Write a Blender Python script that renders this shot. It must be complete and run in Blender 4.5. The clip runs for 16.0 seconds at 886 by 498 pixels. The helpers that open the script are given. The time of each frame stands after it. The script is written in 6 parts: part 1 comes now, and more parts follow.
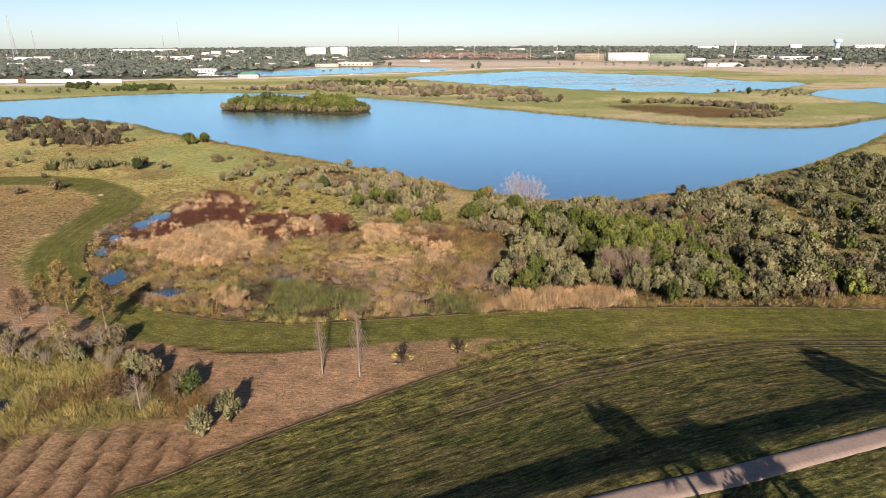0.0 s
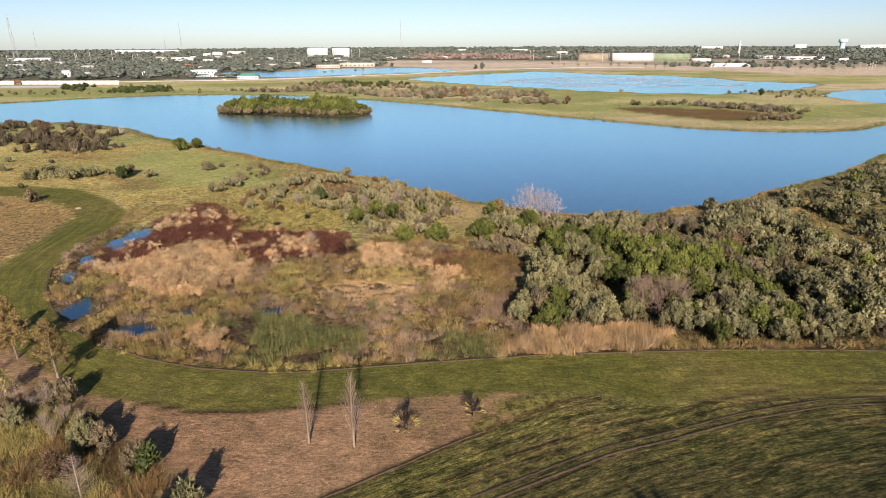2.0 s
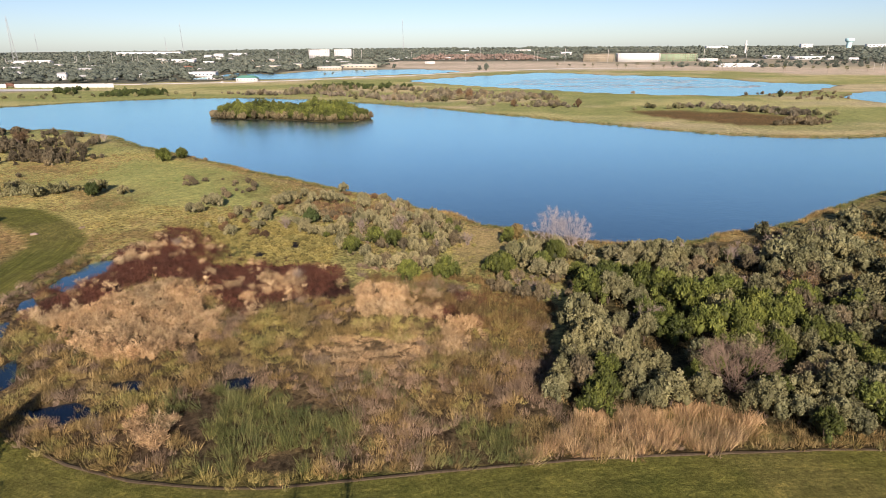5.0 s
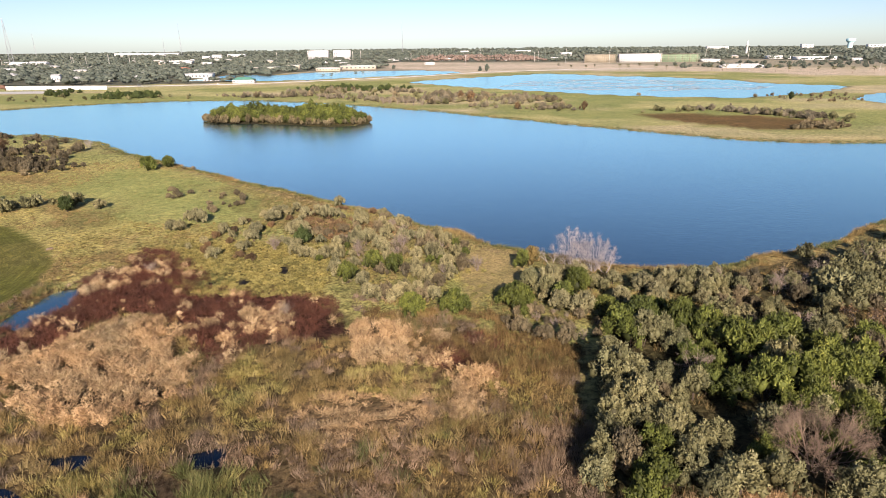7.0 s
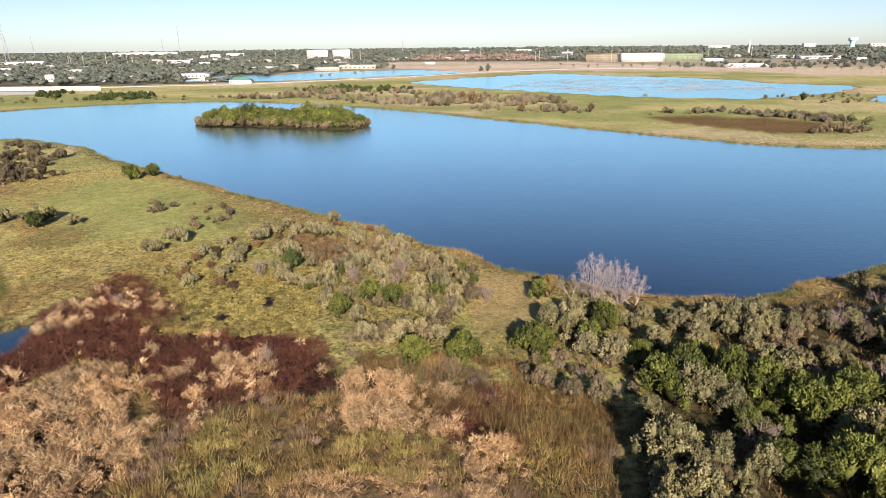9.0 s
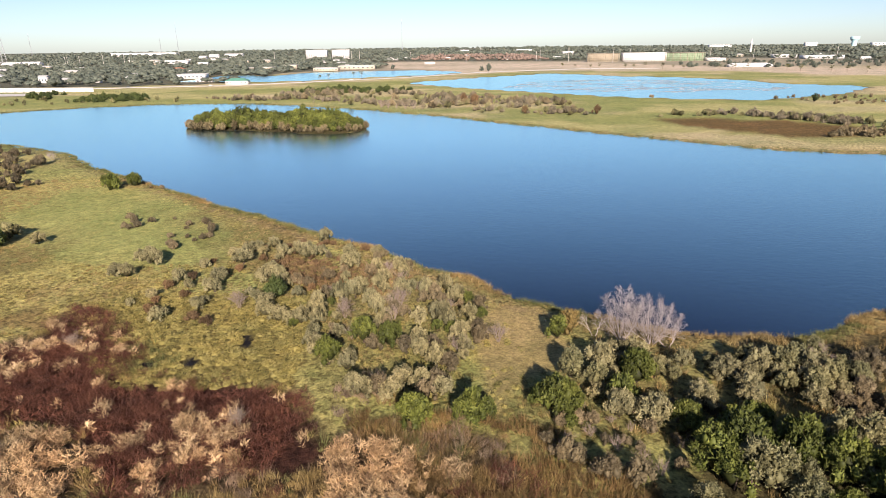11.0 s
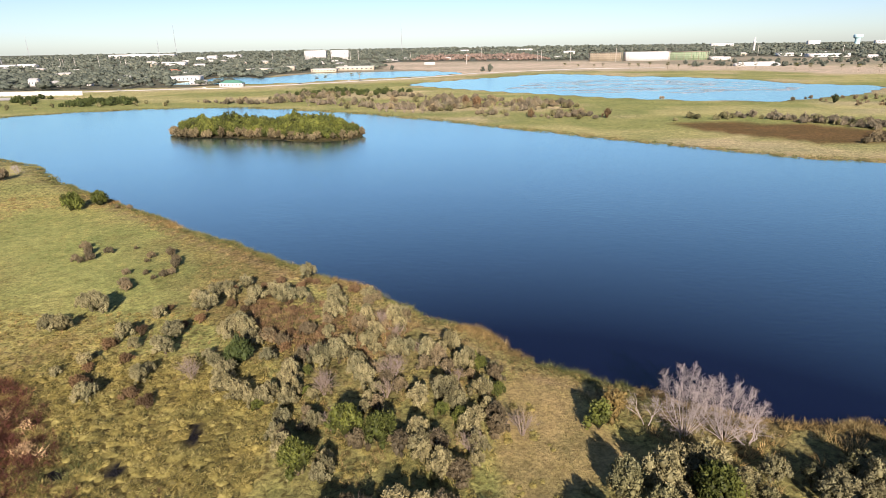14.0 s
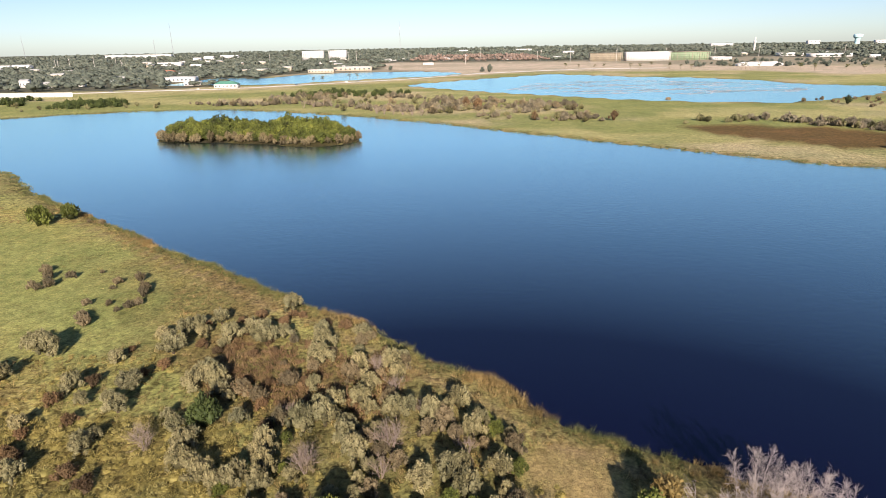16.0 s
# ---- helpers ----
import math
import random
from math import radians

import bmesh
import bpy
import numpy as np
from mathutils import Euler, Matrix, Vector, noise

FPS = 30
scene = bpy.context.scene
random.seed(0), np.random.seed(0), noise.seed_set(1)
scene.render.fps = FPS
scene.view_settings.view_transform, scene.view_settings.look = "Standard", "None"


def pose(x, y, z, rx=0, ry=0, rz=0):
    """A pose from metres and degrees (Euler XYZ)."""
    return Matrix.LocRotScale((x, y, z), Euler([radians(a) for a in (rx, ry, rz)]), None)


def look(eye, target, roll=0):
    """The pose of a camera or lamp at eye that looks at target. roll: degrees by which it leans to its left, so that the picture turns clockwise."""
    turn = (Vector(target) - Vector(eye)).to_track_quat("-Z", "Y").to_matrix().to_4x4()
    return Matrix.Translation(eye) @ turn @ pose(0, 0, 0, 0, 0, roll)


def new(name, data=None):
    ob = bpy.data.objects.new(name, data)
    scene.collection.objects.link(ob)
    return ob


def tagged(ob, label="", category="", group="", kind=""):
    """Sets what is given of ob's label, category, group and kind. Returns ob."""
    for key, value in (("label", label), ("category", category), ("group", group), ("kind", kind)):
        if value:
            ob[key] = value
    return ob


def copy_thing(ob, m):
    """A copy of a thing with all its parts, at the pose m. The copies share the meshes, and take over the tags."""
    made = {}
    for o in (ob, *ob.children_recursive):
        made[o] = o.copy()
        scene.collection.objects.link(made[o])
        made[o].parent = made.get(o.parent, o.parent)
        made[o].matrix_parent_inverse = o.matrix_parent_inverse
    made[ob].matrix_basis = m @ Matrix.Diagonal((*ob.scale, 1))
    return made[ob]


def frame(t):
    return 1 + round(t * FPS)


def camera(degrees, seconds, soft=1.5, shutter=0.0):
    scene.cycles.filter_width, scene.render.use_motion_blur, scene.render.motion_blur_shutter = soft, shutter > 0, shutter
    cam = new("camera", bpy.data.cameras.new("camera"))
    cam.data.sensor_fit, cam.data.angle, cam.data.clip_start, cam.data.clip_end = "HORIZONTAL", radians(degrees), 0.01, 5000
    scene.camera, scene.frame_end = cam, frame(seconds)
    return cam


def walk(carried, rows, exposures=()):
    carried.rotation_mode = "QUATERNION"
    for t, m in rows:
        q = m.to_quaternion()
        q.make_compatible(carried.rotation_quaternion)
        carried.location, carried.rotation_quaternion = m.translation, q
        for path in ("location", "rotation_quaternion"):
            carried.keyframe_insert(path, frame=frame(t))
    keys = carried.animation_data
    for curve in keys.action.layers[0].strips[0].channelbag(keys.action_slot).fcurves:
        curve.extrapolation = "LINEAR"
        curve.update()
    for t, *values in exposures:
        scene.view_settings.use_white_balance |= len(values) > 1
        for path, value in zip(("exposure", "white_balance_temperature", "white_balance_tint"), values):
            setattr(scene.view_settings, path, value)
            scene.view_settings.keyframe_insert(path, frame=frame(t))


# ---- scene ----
# One slow forward flight about 47 m over the marsh, heading along +y over the lake.
cam = camera(74.6, 16.0, 0.5)
PATH = [
    (0, (-1.758, -1.202, 46.728), (-1.752, 1.818, 45.667), -0.2),
    (0.5, (-2.040, 2.941, 46.712), (-2.037, 5.960, 45.653), -0.2),
    (1, (-2.378, 7.040, 46.693), (-2.376, 10.059, 45.634), -0.22),
    (1.5, (-2.691, 11.075, 46.622), (-2.694, 14.094, 45.563), -0.24),
    (2, (-2.957, 15.096, 46.565), (-2.963, 18.117, 45.507), -0.28),
    (2.5, (-3.245, 19.109, 46.581), (-3.253, 22.130, 45.523), -0.3),
    (3, (-3.528, 23.115, 46.562), (-3.538, 26.136, 45.506), -0.32),
    (3.5, (-3.755, 27.213, 46.518), (-3.768, 30.234, 45.464), -0.36),
    (4, (-3.992, 31.358, 46.512), (-4.010, 34.379, 45.458), -0.4),
    (6.5, (-5.814, 51.904, 46.680), (-5.834, 54.926, 45.627), -0.56),
    (7, (-6.213, 55.963, 46.750), (-6.232, 58.986, 45.699), -0.58),
    (7.5, (-6.554, 60.003, 46.917), (-6.571, 63.026, 45.864), -0.6),
    (8, (-6.843, 63.973, 47.026), (-6.861, 66.995, 45.971), -0.6),
    (8.5, (-7.120, 68.037, 47.147), (-7.138, 71.058, 46.094), -0.6),
    (9, (-7.389, 72.141, 47.250), (-7.408, 75.163, 46.195), -0.6),
    (11.5, (-8.216, 92.317, 47.514), (-8.237, 95.338, 46.458), -0.74),
    (12, (-8.259, 96.542, 47.664), (-8.283, 99.563, 46.608), -0.8),
    (12.5, (-8.339, 100.702, 47.763), (-8.363, 103.723, 46.707), -0.86),
    (13, (-8.539, 104.733, 47.795), (-8.562, 107.754, 46.738), -0.9),
    (13.5, (-8.714, 108.757, 47.754), (-8.736, 111.778, 46.698), -0.93),
    (14, (-8.862, 112.912, 47.670), (-8.885, 115.933, 46.614), -0.97),
    (14.5, (-9.085, 117.056, 47.587), (-9.104, 120.077, 46.531), -1),
    (15, (-9.325, 121.091, 47.504), (-9.344, 124.112, 46.448), -1.03),
    (15.5, (-9.579, 125.270, 47.475), (-9.598, 128.291, 46.421), -1.03),
    (16, (-9.938, 129.491, 47.442), (-9.954, 132.512, 46.387), -1.03),
]
walk(cam, [(t, look(eye, target, roll)) for t, eye, target, roll in PATH],
     [(0, 0.93, 6350, 20), (2, 0.88, 6350, 20), (4, 0.78, 6350, 20), (6.5, 1.0, 6350, 20), (8, 1.05, 6350, 20), (12, 1.05, 6350, 20), (16, 1.0, 6350, 18)])
# Outlines on the plan, in metres.
LAKE = [(-401.4, 541.2), (-381.5, 557.5), (-351.3, 587.2), (-314.2, 612.9), (-267.4, 625.3), (-193.5, 631.4), (-138.9, 604.9), (-102.9, 583), (-65.4, 558.8), (-35.1, 531.1), (-4.7, 506.2), (27.6, 471.2), (55.4, 445.9), (78.5, 420.6), (99.5, 401.8), (143.8, 361.1), (170, 350), (192, 346.9), (215, 346.2), (241.2, 355.6), (269.5, 376.9), (293.7, 391.2), (400, 420), (420, 400), (330, 390), (242.4, 320.2), (186.5, 267.6), (148.7, 234.9), (97.6, 199.5), (84.6, 190), (76.2, 187.4), (66.5, 184), (57.6, 179), (50.2, 176.7), (38.2, 178.4), (31, 179.6), (17, 188.4), (5.7, 195.4), (1.7, 199.8), (-1.8, 204.3), (-6.7, 208.3), (-12.9, 213.4), (-25.7, 225.9), (-40.7, 236.5), (-58.6, 252), (-80.4, 269.3), (-104.7, 290.8), (-122.8, 305), (-160.5, 337.5), (-190.7, 370.7), (-246, 404.8), (-279.3, 402.7), (-302.9, 403.4), (-420, 420), (-430, 520)]
LAKE_NORTH = [(-60.8, 918.7), (-13, 847.2), (47.6, 770.8), (108.4, 713), (149.9, 666.5), (191, 641.4), (230.6, 623.2), (272.7, 615.2), (315.8, 636.3), (374.8, 667), (437.8, 731.5), (461.9, 752), (435.1, 776.8), (395.8, 816.8), (388.4, 888.6), (335.2, 977.2), (264.3, 1021.2), (220.7, 1088.9), (167.4, 1140.9), (97.8, 1076.3), (16.2, 1000.5)]
LAKE_ROAD = [(-264.2, 992.9), (-213.2, 1018.3), (-170.9, 1064.1), (-87.8, 1120), (-23.5, 1153.3), (32.3, 1238.5), (-60, 1352.1), (-173, 1345.9), (-260.5, 1330.2), (-302.4, 1233.2), (-312.1, 1159.6), (-420, 1230), (-420, 1000)]
LAKE_EAST = [(357.6, 582.7), (355.3, 538.7), (368.8, 495.1), (420, 470), (560, 600), (560, 680), (488.9, 661.2), (442.3, 654.9), (397.5, 632.3)]
ISLAND = [(-179.4, 469.4), (-164.9, 452.5), (-150.9, 449), (-129.1, 448.6), (-111.3, 440.9), (-91.2, 433.2), (-75.8, 429.8), (-62.1, 435.6), (-55.2, 450.4), (-62, 470), (-90, 482), (-130, 484), (-165, 478)]
MOWN = [(-169.4, 216.8), (-148.4, 217.4), (-128.3, 212.1), (-110.3, 197.3), (-97.9, 183.6), (-93.2, 168.4), (-93.3, 158.8), (-92.5, 147), (-90.1, 135.4), (-84.8, 125.3), (-78.2, 116.5), (-71.1, 109.2), (-63.6, 103.5), (-58.2, 100.3), (-50, 96.2), (-40.7, 93.3), (-32.3, 92.4), (-24.2, 92.3), (-16.3, 93.3), (-8.2, 94.4), (0.1, 95.5), (10.6, 96.8), (21.2, 97.5), (42.7, 98.5), (63.9, 98.3), (80.8, 96.8), (140, 97), (140, 86), (72.6, 85.5), (56.7, 85.6), (48.9, 85.1), (37.4, 84.6), (25.8, 83.6), (17.1, 86.6), (9.5, 86.7), (-0.1, 86.2), (-9.6, 85.3), (-18.7, 83.4), (-27.6, 82.2), (-36.6, 81.7), (-47, 84.6), (-54.5, 86.7), (-81.4, 104.5), (-88.5, 111.8), (-97.1, 123.6), (-102.5, 134.8), (-105.3, 148.2), (-106.6, 160.7), (-109.7, 176.6), (-116.8, 186.2), (-132.2, 197.7), (-147.6, 203.2), (-159.2, 202.5), (-230, 190), (-230, 212)]
STRAW = [(-81.4, 104.5), (-54.5, 86.7), (-47, 84.6), (-36.6, 81.7), (-27.6, 82.2), (-18.7, 83.4), (-9.6, 85.3), (-0.1, 86.2), (9.5, 86.7), (17.1, 86.6), (8.9, 81.3), (-0.3, 76.2), (-8.5, 70.9), (-15.8, 66.2), (-22.4, 61.7), (-28.2, 57.6), (-33.3, 53.6), (-38.5, 49.9), (-60, 30), (-140, 40), (-140, 125), (-99.1, 118.4)]
TRACK = [(150, 84), (72.6, 85.5), (56.7, 85.6), (48.9, 85.1), (36.4, 82), (24.2, 77.7), (16.7, 75.3), (7.7, 70.8), (-0.5, 66.7), (-14.5, 60), (-40, 46), (-80, 24)]
FURROWS = [(-58.2, 61), (-39.3, 63.8), (-33.2, 59.7), (-29.6, 57.6), (-38.5, 49.9), (-60, 30), (-120, 40), (-110, 60)]
BRUSH = [(-130, 90), (-76.6, 86.9), (-56.4, 84.7), (-48.1, 79.2), (-37, 71.2), (-32.3, 65), (-39.1, 63.5), (-58, 60.8), (-120, 60)]
MARSH = [(-85.5, 168.3), (-93.2, 168.4), (-93.3, 158.8), (-92.5, 147), (-90.1, 135.4), (-84.8, 125.3), (-78.2, 116.5), (-71.1, 109.2), (-63.6, 103.5), (-58.2, 100.3), (-50, 96.2), (-40.7, 93.3), (-32.3, 92.4), (-24.2, 92.3), (-16.3, 93.3), (-8.2, 94.4), (0.1, 95.5), (10.6, 96.8), (21.2, 97.5), (42.7, 98.5), (63.9, 98.3), (74.3, 97.9), (84, 101), (39, 99), (30.2, 101.3), (14.2, 103.7), (10.6, 114.5), (14.4, 133.4), (7, 139.3), (-2.3, 149.3), (-15.3, 153.2), (-22.6, 149.6), (-36.2, 165.8), (-48.2, 168.2), (-65.3, 183.6), (-81.3, 183.9)]
POND_1 = [(-88.2, 151.5), (-87.2, 166.8), (-83.2, 168.0), (-79.6, 159.6), (-82.6, 148.6)]
POND_2 = [(-86.7, 140.4), (-88.8, 144.3), (-87.4, 147), (-83.1, 140.4)]
POND_3 = [(-84.8, 129.9), (-86.8, 133.7), (-85, 135.1), (-81.3, 128.5)]
POND_4 = [(-75.5, 114.9), (-74.2, 122.2), (-69.8, 114.8), (-70.8, 111)]
POND_5 = [(-65.3, 107.4), (-57.1, 109.4), (-50.6, 105.9), (-56.2, 104.6)]
POND_6 = [(-56.8, 114.1), (-49.6, 115), (-49.4, 112.5)]
POND_7 = [(-38, 114.9), (-34.2, 116.5), (-33.7, 113.3), (-36.5, 113)]
POND_8 = [(-57.2, 168.8), (-56.9, 170.4), (-55, 169.8), (-55.5, 168.5)]
POND_9 = [(-50, 169.3), (-49.8, 171.4), (-48.4, 170.5), (-48.7, 169.1)]
POND_10 = [(-42.5, 175.3), (-43.4, 178.7), (-42.5, 178.7), (-41.5, 175.2)]
POND_11 = [(-68.8, 71.4), (-64.5, 70), (-62.3, 68.8), (-61.8, 66.9), (-65.2, 66.6)]
RED_MAIN = [(-83.4, 175.3), (-64.6, 177.6), (-55, 158.8), (-46.7, 163), (-31.9, 158.5), (-22.2, 147), (-26.6, 143.6), (-42.7, 149), (-47.5, 140.6), (-56.2, 151), (-68.2, 155), (-71.5, 140.9), (-80, 134.4), (-84.7, 141.1), (-84.3, 144.4), (-79.6, 159.2)]
RED_WEST = [(-80.3, 182.5), (-79.9, 190.1), (-65.4, 180.5), (-60.8, 172.6), (-59.1, 164.7), (-34.9, 163.2), (-27.8, 155.8), (-24.9, 152), (-39.4, 152.2), (-58.4, 152.4)]
RED_EAST = [(-8.3, 140.2), (-1.2, 141.7), (0.9, 134), (-5.8, 134.1)]
TAN_MAIN = [(-79.8, 135.2), (-71.6, 141.3), (-62.8, 151.6), (-53, 147.8), (-48.3, 136.4), (-46.1, 124.2), (-52.3, 119.6), (-63.2, 123.1)]
TAN_MID = [(-49.8, 151.5), (-37.8, 155.1), (-35, 140.8), (-44.2, 137.8)]
TAN_EAST = [(-21.9, 136), (-21.2, 149.2), (-7.2, 145.5), (-7, 135.9)]
TAN_SMALL = [(-6.9, 131.5), (-0.3, 132.9), (-0.5, 123.7), (-4.6, 123)]
TAN_NORTH = [(-84.7, 166.5), (-80.7, 176.2), (-72.6, 178.7), (-73.2, 166.3), (-76.1, 157.7)]
TAN_SOUTH = [(-46.7, 103.3), (-40.8, 103.3), (-38.4, 97.2), (-43.1, 97.2)]
PALE = [(-29.5, 123.6), (-19.6, 127.1), (-8.9, 125.8), (-7.2, 120.6), (-20.2, 116.8)]
CATTAIL_WEST = [(-44.3, 107.5), (-37.3, 113.1), (-25.1, 112.9), (-16.7, 105.6), (-18.8, 97.9), (-25.6, 93.6), (-35, 96.6)]
CATTAIL_EAST = [(-5.4, 102.2), (3.9, 103.8), (4.1, 96.3), (-4.5, 95.4)]
TAWNY = [(5, 97), (13.2, 105.4), (23.6, 107), (32.3, 106.9), (35.3, 103.6), (31.6, 98.6)]
YELLOW = [(-76, 189.9), (-64.9, 197.1), (-39.8, 193.2), (-31.9, 170.8), (-34.3, 163.3), (-58.7, 164.9)]
THICKET = [(5.1, 98.2), (13.1, 118.6), (16.5, 136.2), (23, 149), (32.5, 156.4), (39.6, 173), (51.7, 173.7), (64.1, 178.6), (86.6, 186.5), (113.9, 205.2), (159.9, 240.2), (190, 250), (210, 180), (130, 104), (58.8, 98.9), (39, 99), (35, 102.8), (32, 106.1), (23.1, 105.3), (12.9, 103.8)]
MIDSCRUB = [(-37, 183.3), (-32.2, 195.2), (-20.5, 213.6), (-3.5, 196.7), (-0.9, 190.1), (-2.6, 179.2), (-5.9, 173.1), (-6.6, 161.8), (-3.7, 153.9), (-25, 161)]
EASTSCRUB = [(1.3, 154.7), (3.2, 160.6), (15.6, 172.7), (11.1, 182.3), (11.6, 185), (18.9, 181.3), (31, 174.6), (54.2, 172.7), (39.7, 152.3), (30, 150), (2, 150)]
CLEARING = [(0.1, 190.1), (9.7, 189.9), (9.9, 180.6), (14.8, 172.7), (1.9, 161.7), (-1.7, 153.8), (-2.4, 160.7), (-3.8, 173.1)]
RUST = [(-48.4, 219.8), (-35.6, 215.4), (-18, 207.8), (-15.7, 198.9), (-22.9, 194), (-40.6, 202.3)]
WESTSCRUB = [(-290.8, 386.6), (-258.9, 394.7), (-187.9, 351.2), (-155.2, 316.6), (-164.9, 288.8), (-189, 282.6), (-225.7, 295.4)]
WESTROW = [(-195.4, 253.1), (-177.7, 248.8), (-155.2, 239.6), (-123.7, 237.8), (-122.1, 229.7), (-143.1, 226.7), (-177, 227.4)]
GREENMEADOW = [(-139.5, 246.5), (-144.4, 294.6), (-113.3, 293.2), (-71.2, 248), (-58.4, 223), (-68.9, 214.5), (-83.9, 212.1), (-104.8, 221.4)]
BROWNMARSH = [(130.1, 479.8), (170.6, 478.2), (209.6, 463.4), (236, 430), (208.7, 392.8), (172.9, 397.1), (136.7, 441.1)]
DRYFIELD = [(-241.5, 1841.8), (-153.9, 2039), (117.5, 1858.3), (368.7, 1824.3), (564.7, 1326.6), (751.5, 1307.8), (1500, 1200), (1400, 900), (690.7, 940.6), (569.2, 987), (491, 1151.9), (248.9, 1229), (135.7, 1239.4), (39.9, 1139.4), (-27.8, 1350.8), (-125.8, 1473.5)]
DRYWEST = [(-156.7, 198.9), (-145.8, 200.5), (-130.6, 195.1), (-115.6, 183.9), (-110.2, 176.6), (-107.6, 162.5), (-106.1, 148.2), (-103.2, 134.8), (-98, 123.6), (-89.5, 111.8), (-82, 103.7), (-82.9, 95.6), (-160, 100), (-210, 190)]
CITY_EDGE = [(-5000, 1000), (-900, 920), (-694, 905), (-520, 900), (-466, 905), (-394, 915), (-330, 945), (-266, 1000), (-320, 1160), (-330, 1290), (-263, 1390), (-180, 1420), (-133, 1561), (-250, 1908), (-103, 2080), (139, 1990), (420, 1930), (836, 1990), (974, 2040), (1103, 1600), (1700, 1500), (5000, 1500)]
CREST = [(-80, 4), (-50, 22), (-25, 32), (0, 39), (12.7, 42.5), (25.2, 45.6), (34, 48.4), (44.4, 51.6), (70, 58), (150, 67)]

# ---- light ----
SUN_ELEVATION, SUN_AZIMUTH = radians(24.5), radians(174.2)   # azimuth clockwise from +y
world = bpy.data.worlds.new("sky")
scene.world = world
world.use_nodes = True
wn = world.node_tree
sky = wn.nodes.new("ShaderNodeTexSky")
sky.sky_type, sky.sun_disc = "NISHITA", False
sky.sun_elevation, sky.sun_rotation = SUN_ELEVATION, SUN_AZIMUTH
sky.air_density, sky.dust_density, sky.ozone_density = 0.75, 0.36, 1.0
cool = wn.nodes.new("ShaderNodeMix")                                   # the film's clear-day blue
cool.data_type, cool.blend_type = "RGBA", "MULTIPLY"
cool.inputs[0].default_value, cool.inputs[7].default_value = 1.0, (0.90, 0.985, 1.08, 1)
wn.links.new(sky.outputs[0], cool.inputs[6])
wn.links.new(cool.outputs[2], wn.nodes["Background"].inputs[0])
wn.nodes["Background"].inputs[1].default_value = 0.058
sun = new("sun", bpy.data.lights.new("sun", "SUN"))
sun.data.energy, sun.data.angle, sun.data.color = 5.0, radians(0.5), (1.0, 0.885, 0.72)
sun.matrix_world = look((math.sin(SUN_AZIMUTH) * 200, math.cos(SUN_AZIMUTH) * 200, 200 * math.tan(SUN_ELEVATION)), (0, 0, 0))


# ---- materials ----
def material(name, rough=0.8, metal=0.0, spec=0.3):
    m = bpy.data.materials.new(name)
    m.use_nodes = True
    b = m.node_tree.nodes["Principled BSDF"]
    b.inputs["Roughness"].default_value, b.inputs["Metallic"].default_value = rough, metal
    b.inputs["Specular IOR Level"].default_value = spec
    return m, m.node_tree, b


def node(tree, kind, inputs=None, **settings):
    n = tree.nodes.new(kind)
    for k, v in settings.items():
        if k == "operation": n.operation = v
        elif k == "blend": n.data_type, n.blend_type, n.clamp_factor = "RGBA", v, False
        elif k == "attribute": n.attribute_name = v
    for k, v in (inputs or {}).items():
        if isinstance(v, bpy.types.NodeSocket): tree.links.new(v, n.inputs[k])
        else: n.inputs[k].default_value = v
    return n


def noise_tex(tree, vec, scale, detail=4.0, rough=0.6, dist=0.0):
    return node(tree, "ShaderNodeTexNoise", {"Vector": vec, "Scale": scale, "Detail": detail, "Roughness": rough, "Distortion": dist}).outputs["Fac"]


def ramp(tree, fac, stops):
    n = node(tree, "ShaderNodeValToRGB", {"Fac": fac})
    e = n.color_ramp.elements
    while len(e) < len(stops): e.new(0.5)
    for el, (p, c) in zip(e, stops):
        el.position, el.color = p, (*c, 1.0) if len(c) == 3 else c
    return n.outputs["Color"]


def grey(v): return (v, v, v)


def mix(tree, blend, fac, a, b):
    return node(tree, "ShaderNodeMix", {0: fac, 6: a, 7: b}, blend=blend).outputs[2]


def world_pos(tree): return node(tree, "ShaderNodeNewGeometry").outputs["Position"]


def plain(name, colour, rough=0.8, metal=0.0, vary=0.25, scale=3.0, spec=0.3):
    """A surface of one paint or stuff, with grain and larger stains."""
    m, t, b = material(name, rough, metal, spec)
    p = world_pos(t)
    f = mix(t, "MULTIPLY", 1.0, ramp(t, noise_tex(t, p, scale), [(0.3, grey(1 - vary)), (0.7, grey(1 + vary * 0.5))]),
            ramp(t, noise_tex(t, p, scale * 0.09, 3), [(0.35, grey(1 - vary * 0.7)), (0.65, grey(1.0))]))
    t.links.new(mix(t, "MULTIPLY", 1.0, (*colour, 1), f), b.inputs["Base Color"])
    return m


